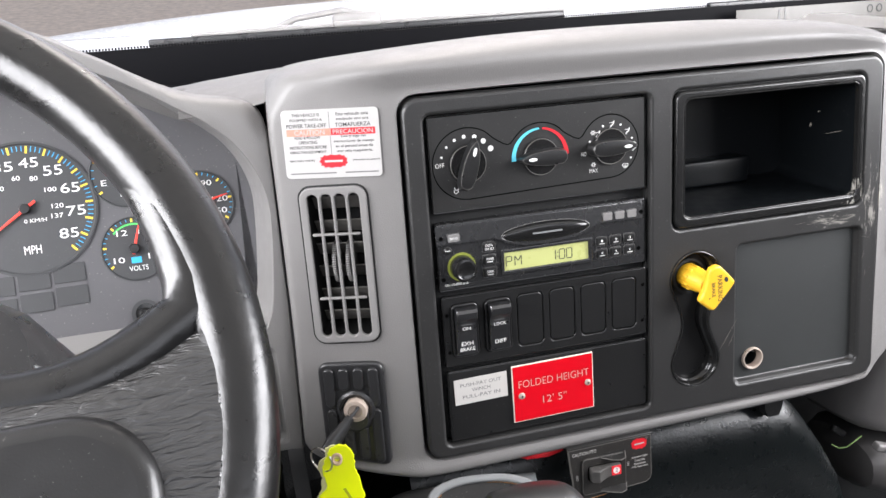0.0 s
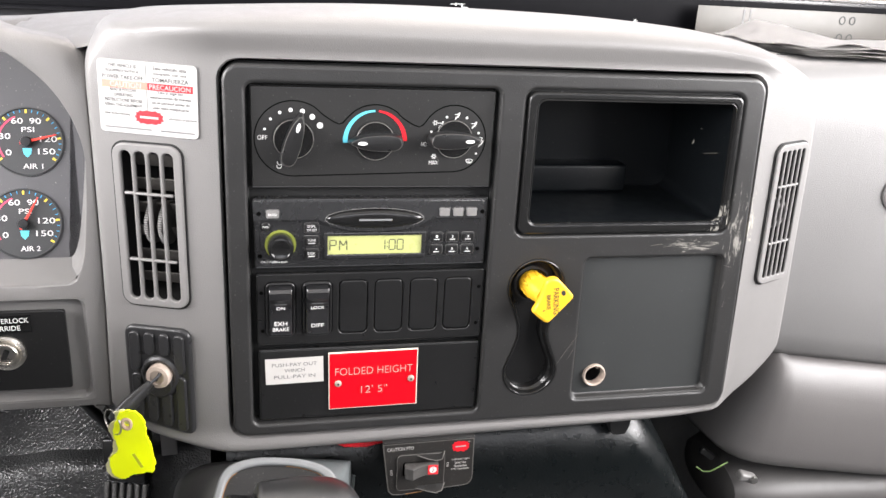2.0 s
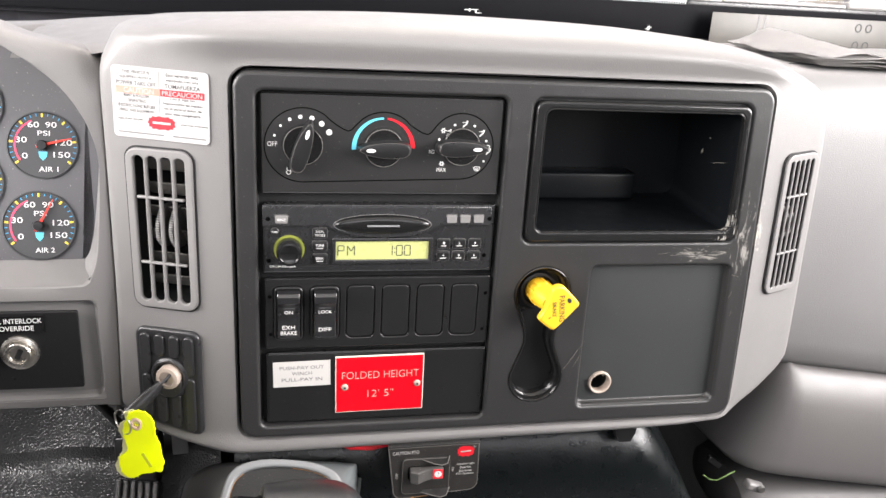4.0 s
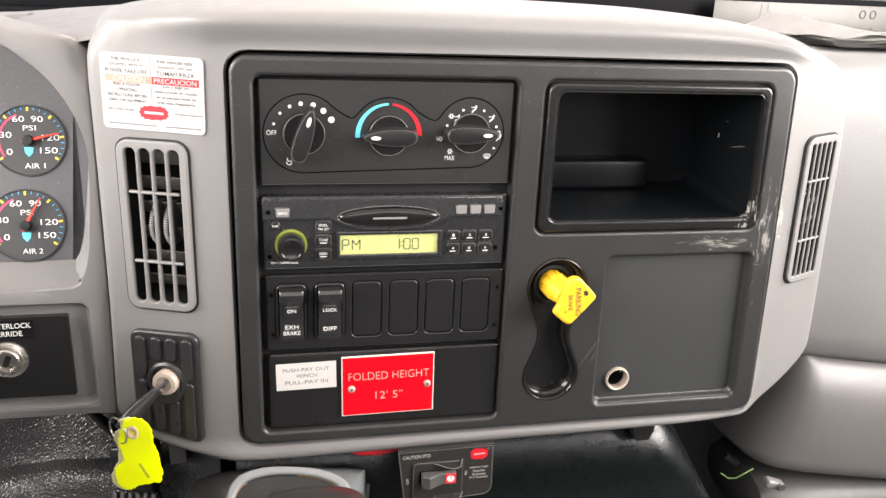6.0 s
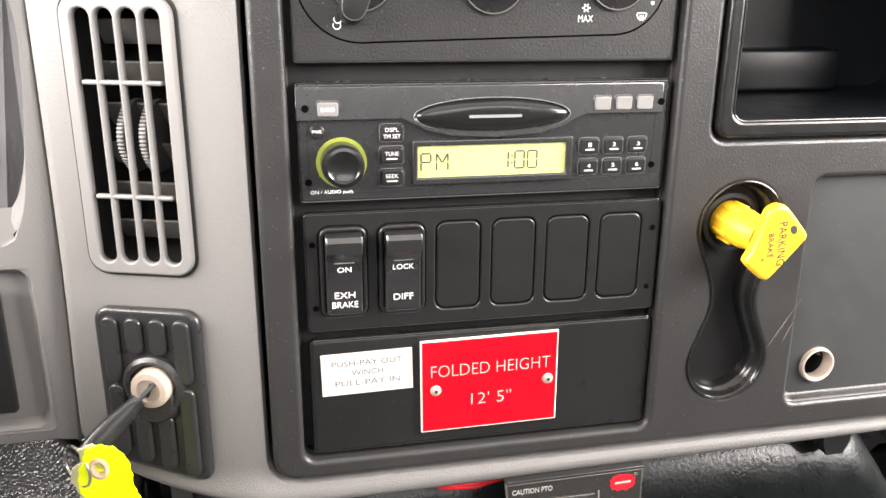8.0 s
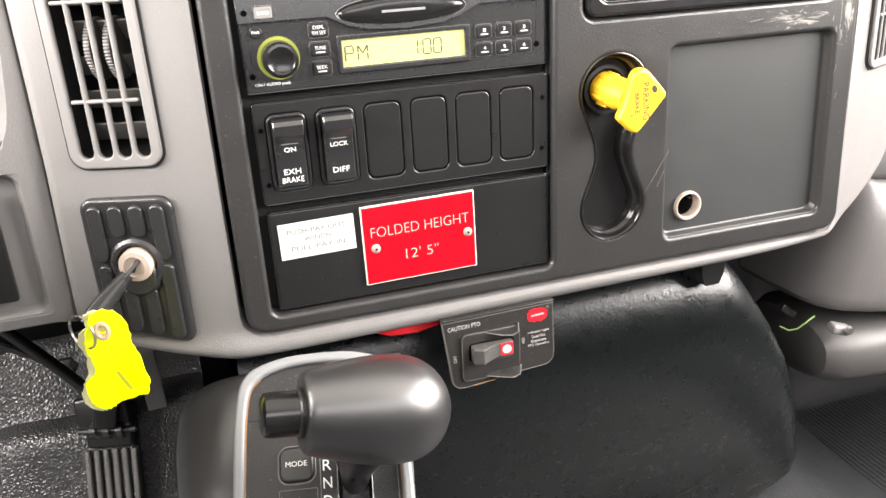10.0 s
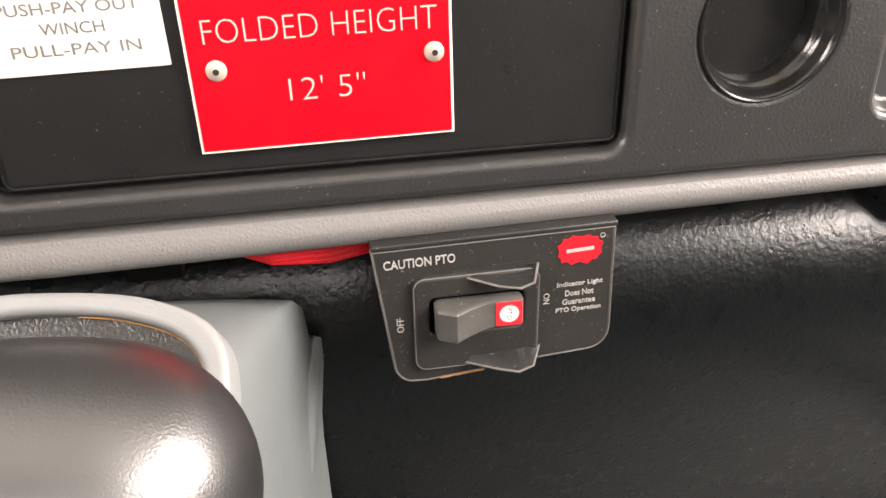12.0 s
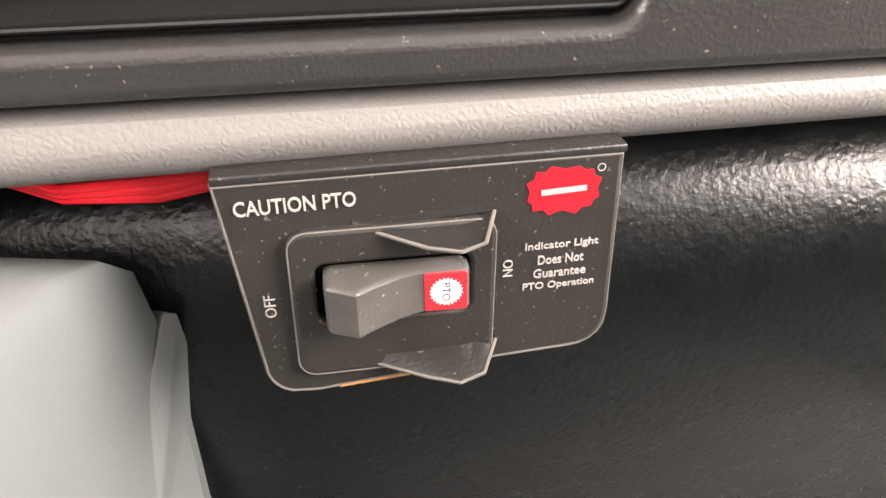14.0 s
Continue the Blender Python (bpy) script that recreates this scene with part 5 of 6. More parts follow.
solid("dash_top_pad", loft([[(x, y, z - dz) for x, z in ((-0.32, 1.509), (-0.25, 1.511), (-0.20, 1.5140), (-0.18, 1.5160))] for y, dz in ((0.136, 0.006), (0.142, 0.001), (0.165, 0.0), (0.20, 0.0), (0.23, 0.008), (0.27, 0.045))], closed=False), GREY, Matrix(), "grey padded dash top behind instrument pod", "dash top", kind="structure")

# ---- steering wheel and column ----
WHEEL = pose(-0.376, -0.271, 1.414, 0, 0, 2.4) @ pose(0, 0, 0, 90 - 36.8)
wheel = thing("steering_wheel", WHEEL, "black leather-wrapped steering wheel with broad spokes", "steering wheel")
part("rim", tube([(0.219 * math.cos(a), 0.219 * math.sin(a), 0) for a in [2 * math.pi * k / 96 for k in range(96)]], 0.0165, 20, True), RIM_RUBBER, wheel, label="smooth black rim")


def spoke(side):
    rings = []
    for i in range(15):
        f = i / 14
        r = 0.070 + 0.157 * f
        c = -13 - 2 * f
        half = 0.048 + 0.026 * f ** 2 + 0.028 * max(0, f - 0.75) * 4 * max(0, f - 0.75)
        th = 0.0184 - 0.0034 * f ** 3
        d = Vector((math.cos(radians(c)), math.sin(radians(c)), 0))
        n = Vector((-d.y, d.x, 0))
        ring = []
        for j in range(22):
            a = 2 * math.pi * j / 22
            h = (0.030 + 0.088 * f ** 3.4) if math.cos(a) > 0 else half
            p = d * r + n * h * math.copysign(abs(math.cos(a)) ** 0.55, math.cos(a)) + Vector((0, 0, th * math.copysign(abs(math.sin(a)) ** 0.30, math.sin(a)) - 0.010 * (1 - f)))
            k = min(1.0, 0.2150 / math.hypot(p.x, p.y))
            ring.append((p.x * k * side, p.y * k, p.z))
        rings.append(ring)
    return loft(rings, cap0=True, cap1=True)


for _s in (1, -1):
    _pts = []
    for i in range(21):
        f = i / 20
        c, r, h = radians(-13 - 2 * f), 0.070 + 0.142 * f, 0.030 + 0.088 * f ** 3.4
        _pts.append((_s * (math.cos(c) * r - math.sin(c) * (h + 0.000)), math.sin(c) * r + math.cos(c) * (h + 0.000), -0.012 * (1 - f) + 0.001))
    _pts = [p for p in _pts if math.hypot(p[0], p[1]) < 0.211]
    _a = math.atan2(_pts[-1][1], abs(_pts[-1][0]))
    _pts += [(_s * (0.2105 + 0.0012 * k) * math.cos(_a + radians(3.5 * k)), (0.2105 + 0.0012 * k) * math.sin(_a + radians(3.5 * k)), 0.0) for k in range(1, 7)]
    part("spoke_edge", tube(_pts, 0.0145, 18), RIM_RUBBER, wheel, label="rolled glossy spoke edge")
part("spoke", spoke(1), LEATHER, wheel, label="wrinkled black leather spoke")
part("spoke", spoke(-1), LEATHER, wheel, label="wrinkled black leather spoke")
pad = part("horn_pad", shape([rrect(-0.186, 0.186, -0.150, 0.002, 0.036, 8)], 0.030, 0.009, 5), BLACK_SMOOTH, wheel, pose(0, -0.012, 0.021), "smooth dark horn pad")
for sx in (-1, 1):
    part("horn_button", shape([box_at(0.060, 0.075, 0.006)], 0.004, 0.0012), BLACK_SMOOTH, pad, pose(sx * 0.060, -0.075, 0.0015))
part("hub", lathe([(0.050, -0.080), (0.055, -0.030), (0.060, -0.005), (0.0001, -0.004)]), BLACK_SMOOTH, wheel)
col = thing("steering_column", WHEEL @ pose(0.0, 0.045, -0.10), "dark grey steering column shroud behind wheel", "steering column")
part("shroud", loft([[(0.125 * s * math.copysign(abs(math.cos(a)) ** 0.7, math.cos(a)), 0.058 * s * math.copysign(abs(math.sin(a)) ** 0.7, math.sin(a)), z) for a in [2 * math.pi * j / 36 for j in range(36)]] for z, s in ((0.012, 0.80), (0.006, 0.93), (-0.01, 1.0), (-0.10, 1.05), (-0.24, 1.1), (-0.36, 1.1))], cap0=True, cap1=True), DARK, col)
part("shroud_seam", tube([(0.1255 * s, 0.0, z) for z, s in ((0.004, 0.93), (-0.01, 1.0), (-0.10, 1.05), (-0.24, 1.1))], 0.002, 8), RIM_LIGHT, col)

# ---- passenger side of the dashboard ----
PROFILE = [(0.42, 1.508), (0.30, 1.508), (0.18, 1.506), (0.140, 1.503), (0.122, 1.494), (0.114, 1.478), (0.109, 1.44), (0.106, 1.36), (0.104, 1.28), (0.106, 1.225), (0.111, 1.202), (0.120, 1.192), (0.136, 1.186), (0.20, 1.184)]


def dash_right():
    rings = []
    for k, x in enumerate((0.440, 0.442, 0.446, 0.452, 0.460, 0.470, 0.484, 0.50, 0.55, 0.62, 0.70, 0.80, 0.95, 1.10, 1.22)):
        p = max(0.0, (0.492 - x) / 0.052)
        pinch = math.sqrt(max(0.0, 1 - math.sqrt(max(0.0, 1 - p * p))))
        drop = 0.0095 + 0.150 * (x - 0.56)
        rings.append([(x, y + 0.02 * pinch ** 2, z - drop * max(0.0, min(1.0, (1.45 - z) / 0.15))) for y, z in PROFILE])
    return loft(rings, closed=False)


def knee_bolster():
    """A soft roll under a crisp crease, with a flank that turns back at its inner end."""
    plan = [(0.516, 0.215), (0.517, 0.175), (0.518, 0.150), (0.521, 0.128), (0.528, 0.112), (0.541, 0.101), (0.558, 0.095), (0.585, 0.0915), (0.63, 0.090), (0.72, 0.089), (0.85, 0.089), (1.02, 0.090), (1.22, 0.092)]
    side = [(-0.050, 1.186), (-0.026, 1.185), (-0.019, 1.1825), (-0.012, 1.176), (-0.004, 1.162), (0.000, 1.148), (0.002, 1.125), (0.001, 1.095), (-0.001, 1.070), (-0.003, 1.060), (-0.008, 1.053), (-0.020, 1.049), (-0.060, 1.046)]
    rings = []
    for k, (x, y) in enumerate(plan):
        a, b = Vector(plan[max(0, k - 1)]), Vector(plan[min(len(plan) - 1, k + 1)])
        t = (b - a).normalized()
        out = Vector((t.y, -t.x))
        lap = 0.34 * ease(0.60, 0.518, x)
        rings.append([(x + out.x * d + lap * max(0.0, z - 1.06) * (1 - ease(1.14, 1.30, z)), y + out.y * d, z - (0.145 * (x - 0.56) + 0.004 if z > 1.12 else 0.170 * (x - 0.53))) for d, z in side])
    return loft(rings, closed=False)


pdash = thing("passenger_dashboard", pose(0.8, 0.1, 1.05), "grey padded passenger dashboard with rounded knee bolster", "dashboard")
part("pad", dash_right(), GREY_PASS, pdash, pose(0.8, 0.1, 1.05).inverted())
part("edge_gap", tube([(0.4770, 0.1120, 1.2120), (0.5010, 0.1060, 1.2310), (0.5048, 0.1042, 1.2550), (0.5026, 0.1041, 1.30), (0.4998, 0.1053, 1.35), (0.4976, 0.1070, 1.40), (0.4950, 0.1085, 1.44), (0.4913, 0.1120, 1.47), (0.4844, 0.1190, 1.49)], 0.0030, 8), BLACK_DEEP, pdash, pose(0.8, 0.1, 1.05).inverted(), "dark gap beside the centre panel")
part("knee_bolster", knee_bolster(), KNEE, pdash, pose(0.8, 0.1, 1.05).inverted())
part("top_seam", tube([(x, 0.1785, 1.5062) for x in (0.545, 0.7, 1.2)], 0.0010, 6), DARK, pdash, pose(0.8, 0.1, 1.05).inverted())
part("round_cap", lathe([(0.020, 0.0), (0.020, 0.002), (0.017, 0.004), (0.0001, 0.004)]), GREY_PLAIN, pdash, pose(0.8, 0.1, 1.05).inverted() @ front(0.672, 0.1065, 1.372))
duct = thing("heater_duct", pose(0.62, 0.16, 0.99), "grey rounded duct under passenger dashboard, darkened for shade", "duct")
part("duct_body", loft([[(x, 0.165 + s * 0.075 * math.cos(a), 0.990 - 0.06 * (x - 0.56) + s * 0.040 * math.copysign(abs(math.sin(a)) ** 0.7, math.sin(a))) for a in [2 * math.pi * j / 28 for j in range(28)]] for x, s in ((0.540, 0.5), (0.548, 0.8), (0.57, 0.97), (0.62, 1.0), (0.8, 1.0), (1.2, 1.0))], cap0=True), DUCT, duct, pose(0.62, 0.16, 0.99).inverted())
part("duct_seam", tube([(x, 0.0925, 0.990 - 0.06 * (x - 0.56)) for x in (0.60, 0.8, 1.2)], 0.0012, 6), DARK, duct, pose(0.62, 0.16, 0.99).inverted())
wire = thing("loose_wire", pose(0.525, 0.15, 1.029), "loose green wire and clip beneath dashboard", "wire")
part("wire_strand", tube([Vector(p) for p in ((-0.024, -0.026, 0.004), (-0.018, -0.032, 0.001), (-0.011, -0.036, 0.003), (-0.004, -0.038, 0.009), (0.003, -0.038, 0.013), (0.010, -0.035, 0.013))], 0.0009, 8), GREEN_WIRE, wire)
part("clip", rbox(0.024, 0.012, 0.010, 0.003), GREY_PLAIN, wire, pose(0.028, -0.050, 0.002, 10, 20, 0))
part("clip_screw", lathe([(0.005, 0.0), (0.004, 0.003), (0.0001, 0.0035)], 16), STEEL, wire, pose(0.032, -0.058, 0.003, 90))
part("connector", rbox(0.022, 0.008, 0.008, 0.002), BLACK_SMOOTH, wire, pose(-0.004, -0.012, 0.012, 0, 35))
papers = thing("crumpled_papers", pose(0.725, 0.22, 1.507), "crumpled pile of white papers on dash top", "papers")
for k in range(6):
    bm = bmesh.new()
    grid = [[None] * 13 for _ in range(29)]
    for i in range(29):
        for j in range(13):
            x, y = -0.165 + 0.0135 * i, -0.075 + 0.0145 * j
            z = 0.0012 + 0.0014 * k + 0.004 * noise.noise((x * 26 + k * 3.1, y * 24, k * 1.7)) * (0.3 + 0.12 * k) + (0.020 * math.exp(-((x + 0.105) / 0.035) ** 2) * (0.2 + 0.8 * j / 12) * (k / 5) ** 2)
            grid[i][j] = bm.verts.new((x + 0.008 * noise.noise((y * 20, k * 9.1, 0)), y + 0.006 * noise.noise((x * 18, k * 5.3, 4)) + 0.004 * k, max(0.0008, z)))
    for i in range(28):
        for j in range(12):
            bm.faces.new((grid[i][j], grid[i + 1][j], grid[i + 1][j + 1], grid[i][j + 1]))
    bmesh.ops.solidify(bm, geom=bm.faces[:], thickness=0.0006)
    part("sheet", bm, PAPER, papers)
# Solid black wedge put in for the dark V-notch at the cover's top.
clip = solid("notch_wedge", loft([[(x, -0.004, z), (x, 0.006, z), (-x, 0.006, z), (-x, -0.004, z)] for x, z in ((0.009, 0.006), (0.008, -0.004), (0.005, -0.011))], cap0=True, cap1=True), BLACK_SMOOTH, pose(0.3470, 0.038, 1.1600) @ Matrix.Scale(1.25, 4), "black wedge standing for a dark notch under dashboard edge", "clip")

# ---- engine cover ----
ecov = thing("engine_cover", pose(0.25, 0.1, 0.83), "black vinyl engine cover with rounded top edge", "engine cover")


def cover():
    rings = []
    side = [(0.180, 1.176), (0.110, 1.176), (0.080, 1.170), (0.058, 1.158), (0.044, 1.140), (0.037, 1.115), (0.036, 1.085), (0.046, 1.04), (0.072, 0.96), (0.100, 0.88), (0.108, 0.855), (0.114, 0.840), (0.118, 0.828)]
    right = [0.346, 0.356, 0.366, 0.378, 0.392, 0.408, 0.428, 0.458, 0.502, 0.538, 0.541, 0.532, 0.505]
    for (y, z), xr in zip(side, right):
        ring = [(-0.03 + k / 12 * xr, y, z) for k in range(13)]
        ring += [(xr - 0.030 + 0.030 * math.sin(b), y + 0.030 * (1 - math.cos(b)), z) for b in [math.pi / 2 * q / 6 for q in range(1, 7)]]
        ring += [(xr + 0.02, y + 0.12, z), (xr + 0.05, y + 0.30, z)]
        rings.append(ring)
    return loft(rings, closed=False)


part("cover_shell", cover(), DOG, ecov, pose(0.25, 0.1, 0.83).inverted())
part("seam_tab", rbox(0.030, 0.004, 0.004, 0.001), DARK, ecov, pose(0.25, 0.1, 0.83).inverted() @ pose(0.395, 0.117, 0.836))

# ---- floor ----
def floor_height(x, y):
    hump = 0.826 - 0.012 * ease(0.10, -0.02, y) - 0.10 * ease(0.52, 0.72, x + 0.25 * (0.13 - y)) - 0.10 * ease(0.0, -0.14, x)
    fold = 0.010 * math.exp(-((y - 0.075 + 0.02 * x) / 0.018) ** 2) + 0.008 * math.exp(-((y - 0.020 + 0.03 * x) / 0.020) ** 2)
    toe = 0.75 * max(0.0, y - 0.20) * ease(-0.02, -0.10, x) + 1.0 * max(0.0, y - 0.36) * ease(0.45, 0.6, x)
    return hump + fold * ease(0.05, 0.15, x) * (1 - ease(0.50, 0.66, x)) + toe


def floor_mesh():
    bm, nx, ny = bmesh.new(), 150, 130
    xs = [-0.95 + 2.15 * i / nx for i in range(nx + 1)]
    ys = [-1.25 + 2.0 * j / ny for j in range(ny + 1)]
    vs = [[bm.verts.new((x, y, floor_height(x, y))) for y in ys] for x in xs]
    for i in range(nx):
        for j in range(ny):
            bm.faces.new((vs[i][j], vs[i + 1][j], vs[i + 1][j + 1], vs[i][j + 1]))
    return bm


solid("floor", floor_mesh(), MAT, Matrix(), "black rubber cab floor mat with soft folds", "floor", kind="structure")
ribs = thing("floor_mat", pose(0.85, 0.10, 0.726), "ribbed black rubber floor mat", "floor mat")
for k in range(60):
    x = 0.735 + 0.0075 * k
    part("mat_rib", tube([(x - 0.85, y - 0.10, floor_height(x, y) + 0.0002 - 0.726) for y in (-0.35, -0.2, -0.1, 0.0, 0.1, 0.2, 0.3, 0.36)], 0.0012, 6), MAT, ribs)

# ---- accelerator pedal and linkage ----
ped = thing("accelerator_pedal", pose(-0.178, 0.318, 0.863, 0, 0, -8) @ pose(0, 0, 0, 72, 0, -7), "worn ribbed black rubber accelerator pedal", "pedal")
part("pad", rbox(0.058, 0.134, 0.010, 0.004), VINYL, ped, pose(0, 0, -0.006))
for k in range(6):
    part("rib", rbox(0.0066, 0.131, 0.0055, 0.0022), PEDAL, ped, pose(-0.0247 + 0.0099 * k, 0, 0.0015))
part("hinge", rbox(0.050, 0.030, 0.024, 0.005), BLACK_SMOOTH, ped, pose(0.002, 0.083, -0.004))
part("hinge_housing", rbox(0.056, 0.036, 0.030, 0.004), BLACK_SMOOTH, ped, pose(-0.004, 0.108, -0.006, 0, 0, 8))
part("pedal_arm", rbox(0.016, 0.070, 0.012, 0.004), BLACK_SMOOTH, ped, pose(0.014, 0.115, -0.012))
for q in range(3):
    part("hinge_rib", lathe([(0.0085, -0.003), (0.0085, 0.003)], 18), DARK, ped, pose(-0.012 + 0.014 * q, 0.088, 0.010, 0, 90))
part("hinge_pin", lathe([(0.0035, -0.03), (0.0035, 0.03)], 16), DARK, ped, pose(0.002, 0.088, 0.010, 0, 90))
brk = thing("pedal_bracket", pose(-0.15, 0.33, 1.03), "black pedal bracket with linkage under dash", "bracket")
part("strap", rbox(0.020, 0.004, 0.15, 0.001), GREY_PASS, brk, pose(0.028, 0.02, 0.0, 0, -2), "worn grey metal strap")
part("lever", rbox(0.024, 0.020, 0.085, 0.004), BLACK_SMOOTH, brk, pose(-0.012, 0.0, -0.030, 0, 14))
part("linkage", tube([(-0.12, -0.02, 0.11), (-0.075, -0.01, 0.045), (-0.045, -0.005, 0.0), (-0.02, 0.0, -0.04)], 0.006, 10), BLACK_SMOOTH, brk)
part("cable", tube([(-0.16, 0.0, 0.08), (-0.10, 0.0, 0.045), (-0.05, 0.01, 0.0), (-0.03, 0.01, -0.05)], 0.004, 8), VINYL, brk)
part("bolt", lathe([(0.011, 0.0), (0.011, 0.006), (0.006, 0.010), (0.0001, 0.010)], 6), STEEL, brk, pose(-0.049, 0.03, -0.009, 90))
# footwell lining: a pebbled mat with a rolled ledge; a black sheet is added for the dark void above
TOE = [(0.245, 0.70), (0.300, 0.76), (0.345, 0.86), (0.362, 0.920), (0.366, 0.934), (0.372, 0.941), (0.384, 0.944), (0.398, 0.948), (0.408, 0.965), (0.420, 1.010), (0.426, 1.022), (0.440, 1.026)]
solid("toe_board", loft([[(x, y + 0.02 * noise.noise((x * 9, z * 8, 1.0)), z + 0.006 * noise.noise((x * 14, 3.0, 0.5)) - 0.10 * (-0.19 - x)) for x in [-0.95 + 0.022 * k for k in range(41)]] for y, z in TOE], closed=False), VINYL, Matrix(), "black pebbled footwell lining with rolled ledge", "toe board", kind="structure")
wall_up = solid("footwell_void_sheet", rbox(0.95, 0.02, 0.42, 0.008), FRIT, pose(-0.50, 0.452, 1.20), "matte black sheet added for the dark void under dashboard", "wall", kind="structure")

# ---- gear shifter console ----
CONSOLE = pose(0.0150, -0.0380, 1.1726, 0, 0, -12) @ pose(0, 0, 0, 40)
con = thing("shifter_console", CONSOLE, "grey-rimmed black automatic gear selector console", "shifter console")


def console_loop(d=0.0):
    return smooth_loop([(-0.0510 + d, -0.26 + d), (-0.0510 + d, -0.16), (-0.0508 + d, -0.06), (-0.0496 + d, -0.012), (-0.0440 + d, 0.0090 - d * 0.7), (-0.0250 + d * 0.5, 0.0180 - d), (0.0, 0.0200 - d), (0.0250 - d * 0.5, 0.0180 - d), (0.0440 - d, 0.0090 - d * 0.7), (0.0502 - d, -0.012), (0.0518 - d, -0.06), (0.0520 - d, -0.16), (0.0520 - d, -0.26 + d)], 5)


part("rim", shape([console_loop(), console_loop(0.0064)], 0.014, 0.0022, 4), RIM_LIGHT, con, pose(0, 0, 0.0024), "pale grey moulded rim")
part("selector_plate", shape([console_loop(0.0060), rrect(0.0088, 0.0278, -0.24, -0.018, 0.003)], 0.004, 0.0004), PLATE_BLACK, con, pose(0, 0, -0.0012), "scratched dusty black selector plate")
part("rust_line", tube([(x, y, -0.0009) for x, y in console_loop(0.0068)[8:22]], 0.00028, 5), RUST, con)
part("rust_line", tube([(x, y, -0.0007) for x, y in console_loop(0.0066)[31:52]], 0.00024, 5), RUST, con)
part("plate_seam", tube([(-0.0430, -0.0185, -0.0012), (-0.0300, -0.0195, -0.0012)], 0.0004, 6), BLACK_DEEP, con)
part("slot_floor", rbox(0.0165, 0.24, 0.006, 0.001), DARK, con, pose(0.0183, -0.125, -0.009))
part("slot_step", rbox(0.0150, 0.05, 0.003, 0.001), DUSTY, con, pose(0.0183, -0.135, -0.0055))
for x in (0.0086, 0.0282):
    part("slot_edge", tube([(x, -0.24, -0.0010), (x, -0.020, -0.0010)], 0.00035, 6), GREY_PLAIN, con)
part("letter_line", tube([(-0.0012, -0.24, -0.0011), (-0.0012, -0.0420, -0.0011)], 0.00028, 6), GREY_INK, con)
part("border_line", tube([(0.0432, -0.24, -0.0011), (0.0432, -0.030, -0.0011)], 0.00028, 6), GREY_INK, con)
for k, ch in enumerate(("R", "N", "D", "5", "4", "3", "2", "1")):
    part("lettering", lettering(ch, 0.0050, 0.0062, 0.0028, -0.0492 - 0.0102 * k), WHITE_INK, con, pose(0, 0, -0.0011))
for nm, y, h in (("MODE", -0.0475, 0.0205), ("", -0.1260, 0.0200)):
    kb = part("push_button", shape([box_at(0.0200, h, 0.0055)], 0.005, 0.0024, 5), DARK, con, pose(-0.0145, y, 0.0020))
    part("button_ring", tube([(x, yy, 0.0) for x, yy in box_at(0.0212, h + 0.0012, 0.0060)], 0.00045, 6, True), GREY_PLAIN, con, pose(-0.0145, y, -0.0009))
    if nm:
        part("lettering", lettering("MODE", 0.0122, 0.0030), WHITE_INK, kb)
    else:
        part("button_symbol", raised([circle(0.0052, n=24), circle(0.0036, n=24)]), WHITE_INK, kb)
part("blank_window", shape([box_at(0.0220, 0.0072, 0.0008), box_at(0.0214, 0.0066, 0.0006)], 0.0008), GREY_INK, con, pose(-0.0140, -0.0650, -0.0007))
gd = part("gear_window", shape([box_at(0.0158, 0.0185, 0.0036)], 0.003, 0.0010), material("olive_smoked_window", (0.045, 0.055, 0.035), 0.25), con, pose(-0.0131, -0.0860, 0.0002), "smoked window with red N")
part("button_ring", tube([(x, yy, 0.0) for x, yy in box_at(0.0168, 0.0195, 0.0040)], 0.00045, 6, True), GREY_PLAIN, con, pose(-0.0131, -0.0860, -0.0006))
for x0, y0, x1, y1 in ((-0.0040, -0.0050, -0.0030, 0.0040), (0.0034, -0.0046, 0.0044, 0.0050), (-0.0030, 0.0036, 0.0034, -0.0040)):
    a, b = Vector((x0, y0)), Vector((x1, y1))
    d = (b - a).normalized()
    nn = Vector((-d.y, d.x)) * 0.0006
    part("lit_segment", raised([[tuple(a + nn), tuple(a - nn), tuple(b - nn), tuple(b + nn)]], 0.0002), GEAR_RED, gd)
# shell under the plate, one outline in two greys: darker towards the driver
_lp = console_loop()


def console_flank(part_of, left):
    rings = []
    for dz, out, fy in ((0.004, -0.0015, 0.0), (0.008, 0.0015, 0.006), (0.016, 0.0045, 0.022), (0.026, 0.0070, 0.040), (0.038, 0.0085, 0.053), (0.060, 0.0095, 0.060), (0.10, 0.0100, 0.062), (0.17, 0.0105, 0.063), (0.25, 0.011, 0.064), (0.33, 0.012, 0.065)):
        ring = []
        square = ease(0.004, 0.030, dz)
        for x, y in part_of:
            if not left:
                x, y = x + (0.052 - x) * square * ease(0.015, 0.040, x), y + (0.020 - y) * square * ease(-0.010, 0.008, y)
            p = CONSOLE @ Vector((x, y, -0.0035))
            g = (out * (-0.4 + 5.2 * ease(-0.135, 0.0, y)) * (1 - 0.5 * ease(0.10, 0.19, dz)) if left else 1.3 * out * ease(-0.05, 0.0, y) - 0.16 * min(dz, 0.1) * ease(-0.02, -0.06, y)) * ease(0.0, 0.03, abs(x)) * (1 if x > 0 else -1)
            ring.append((p.x + g, p.y + fy * ease(-0.04, 0.0, y), p.z - dz))
        rings.append(ring)
    return loft(rings, closed=False)


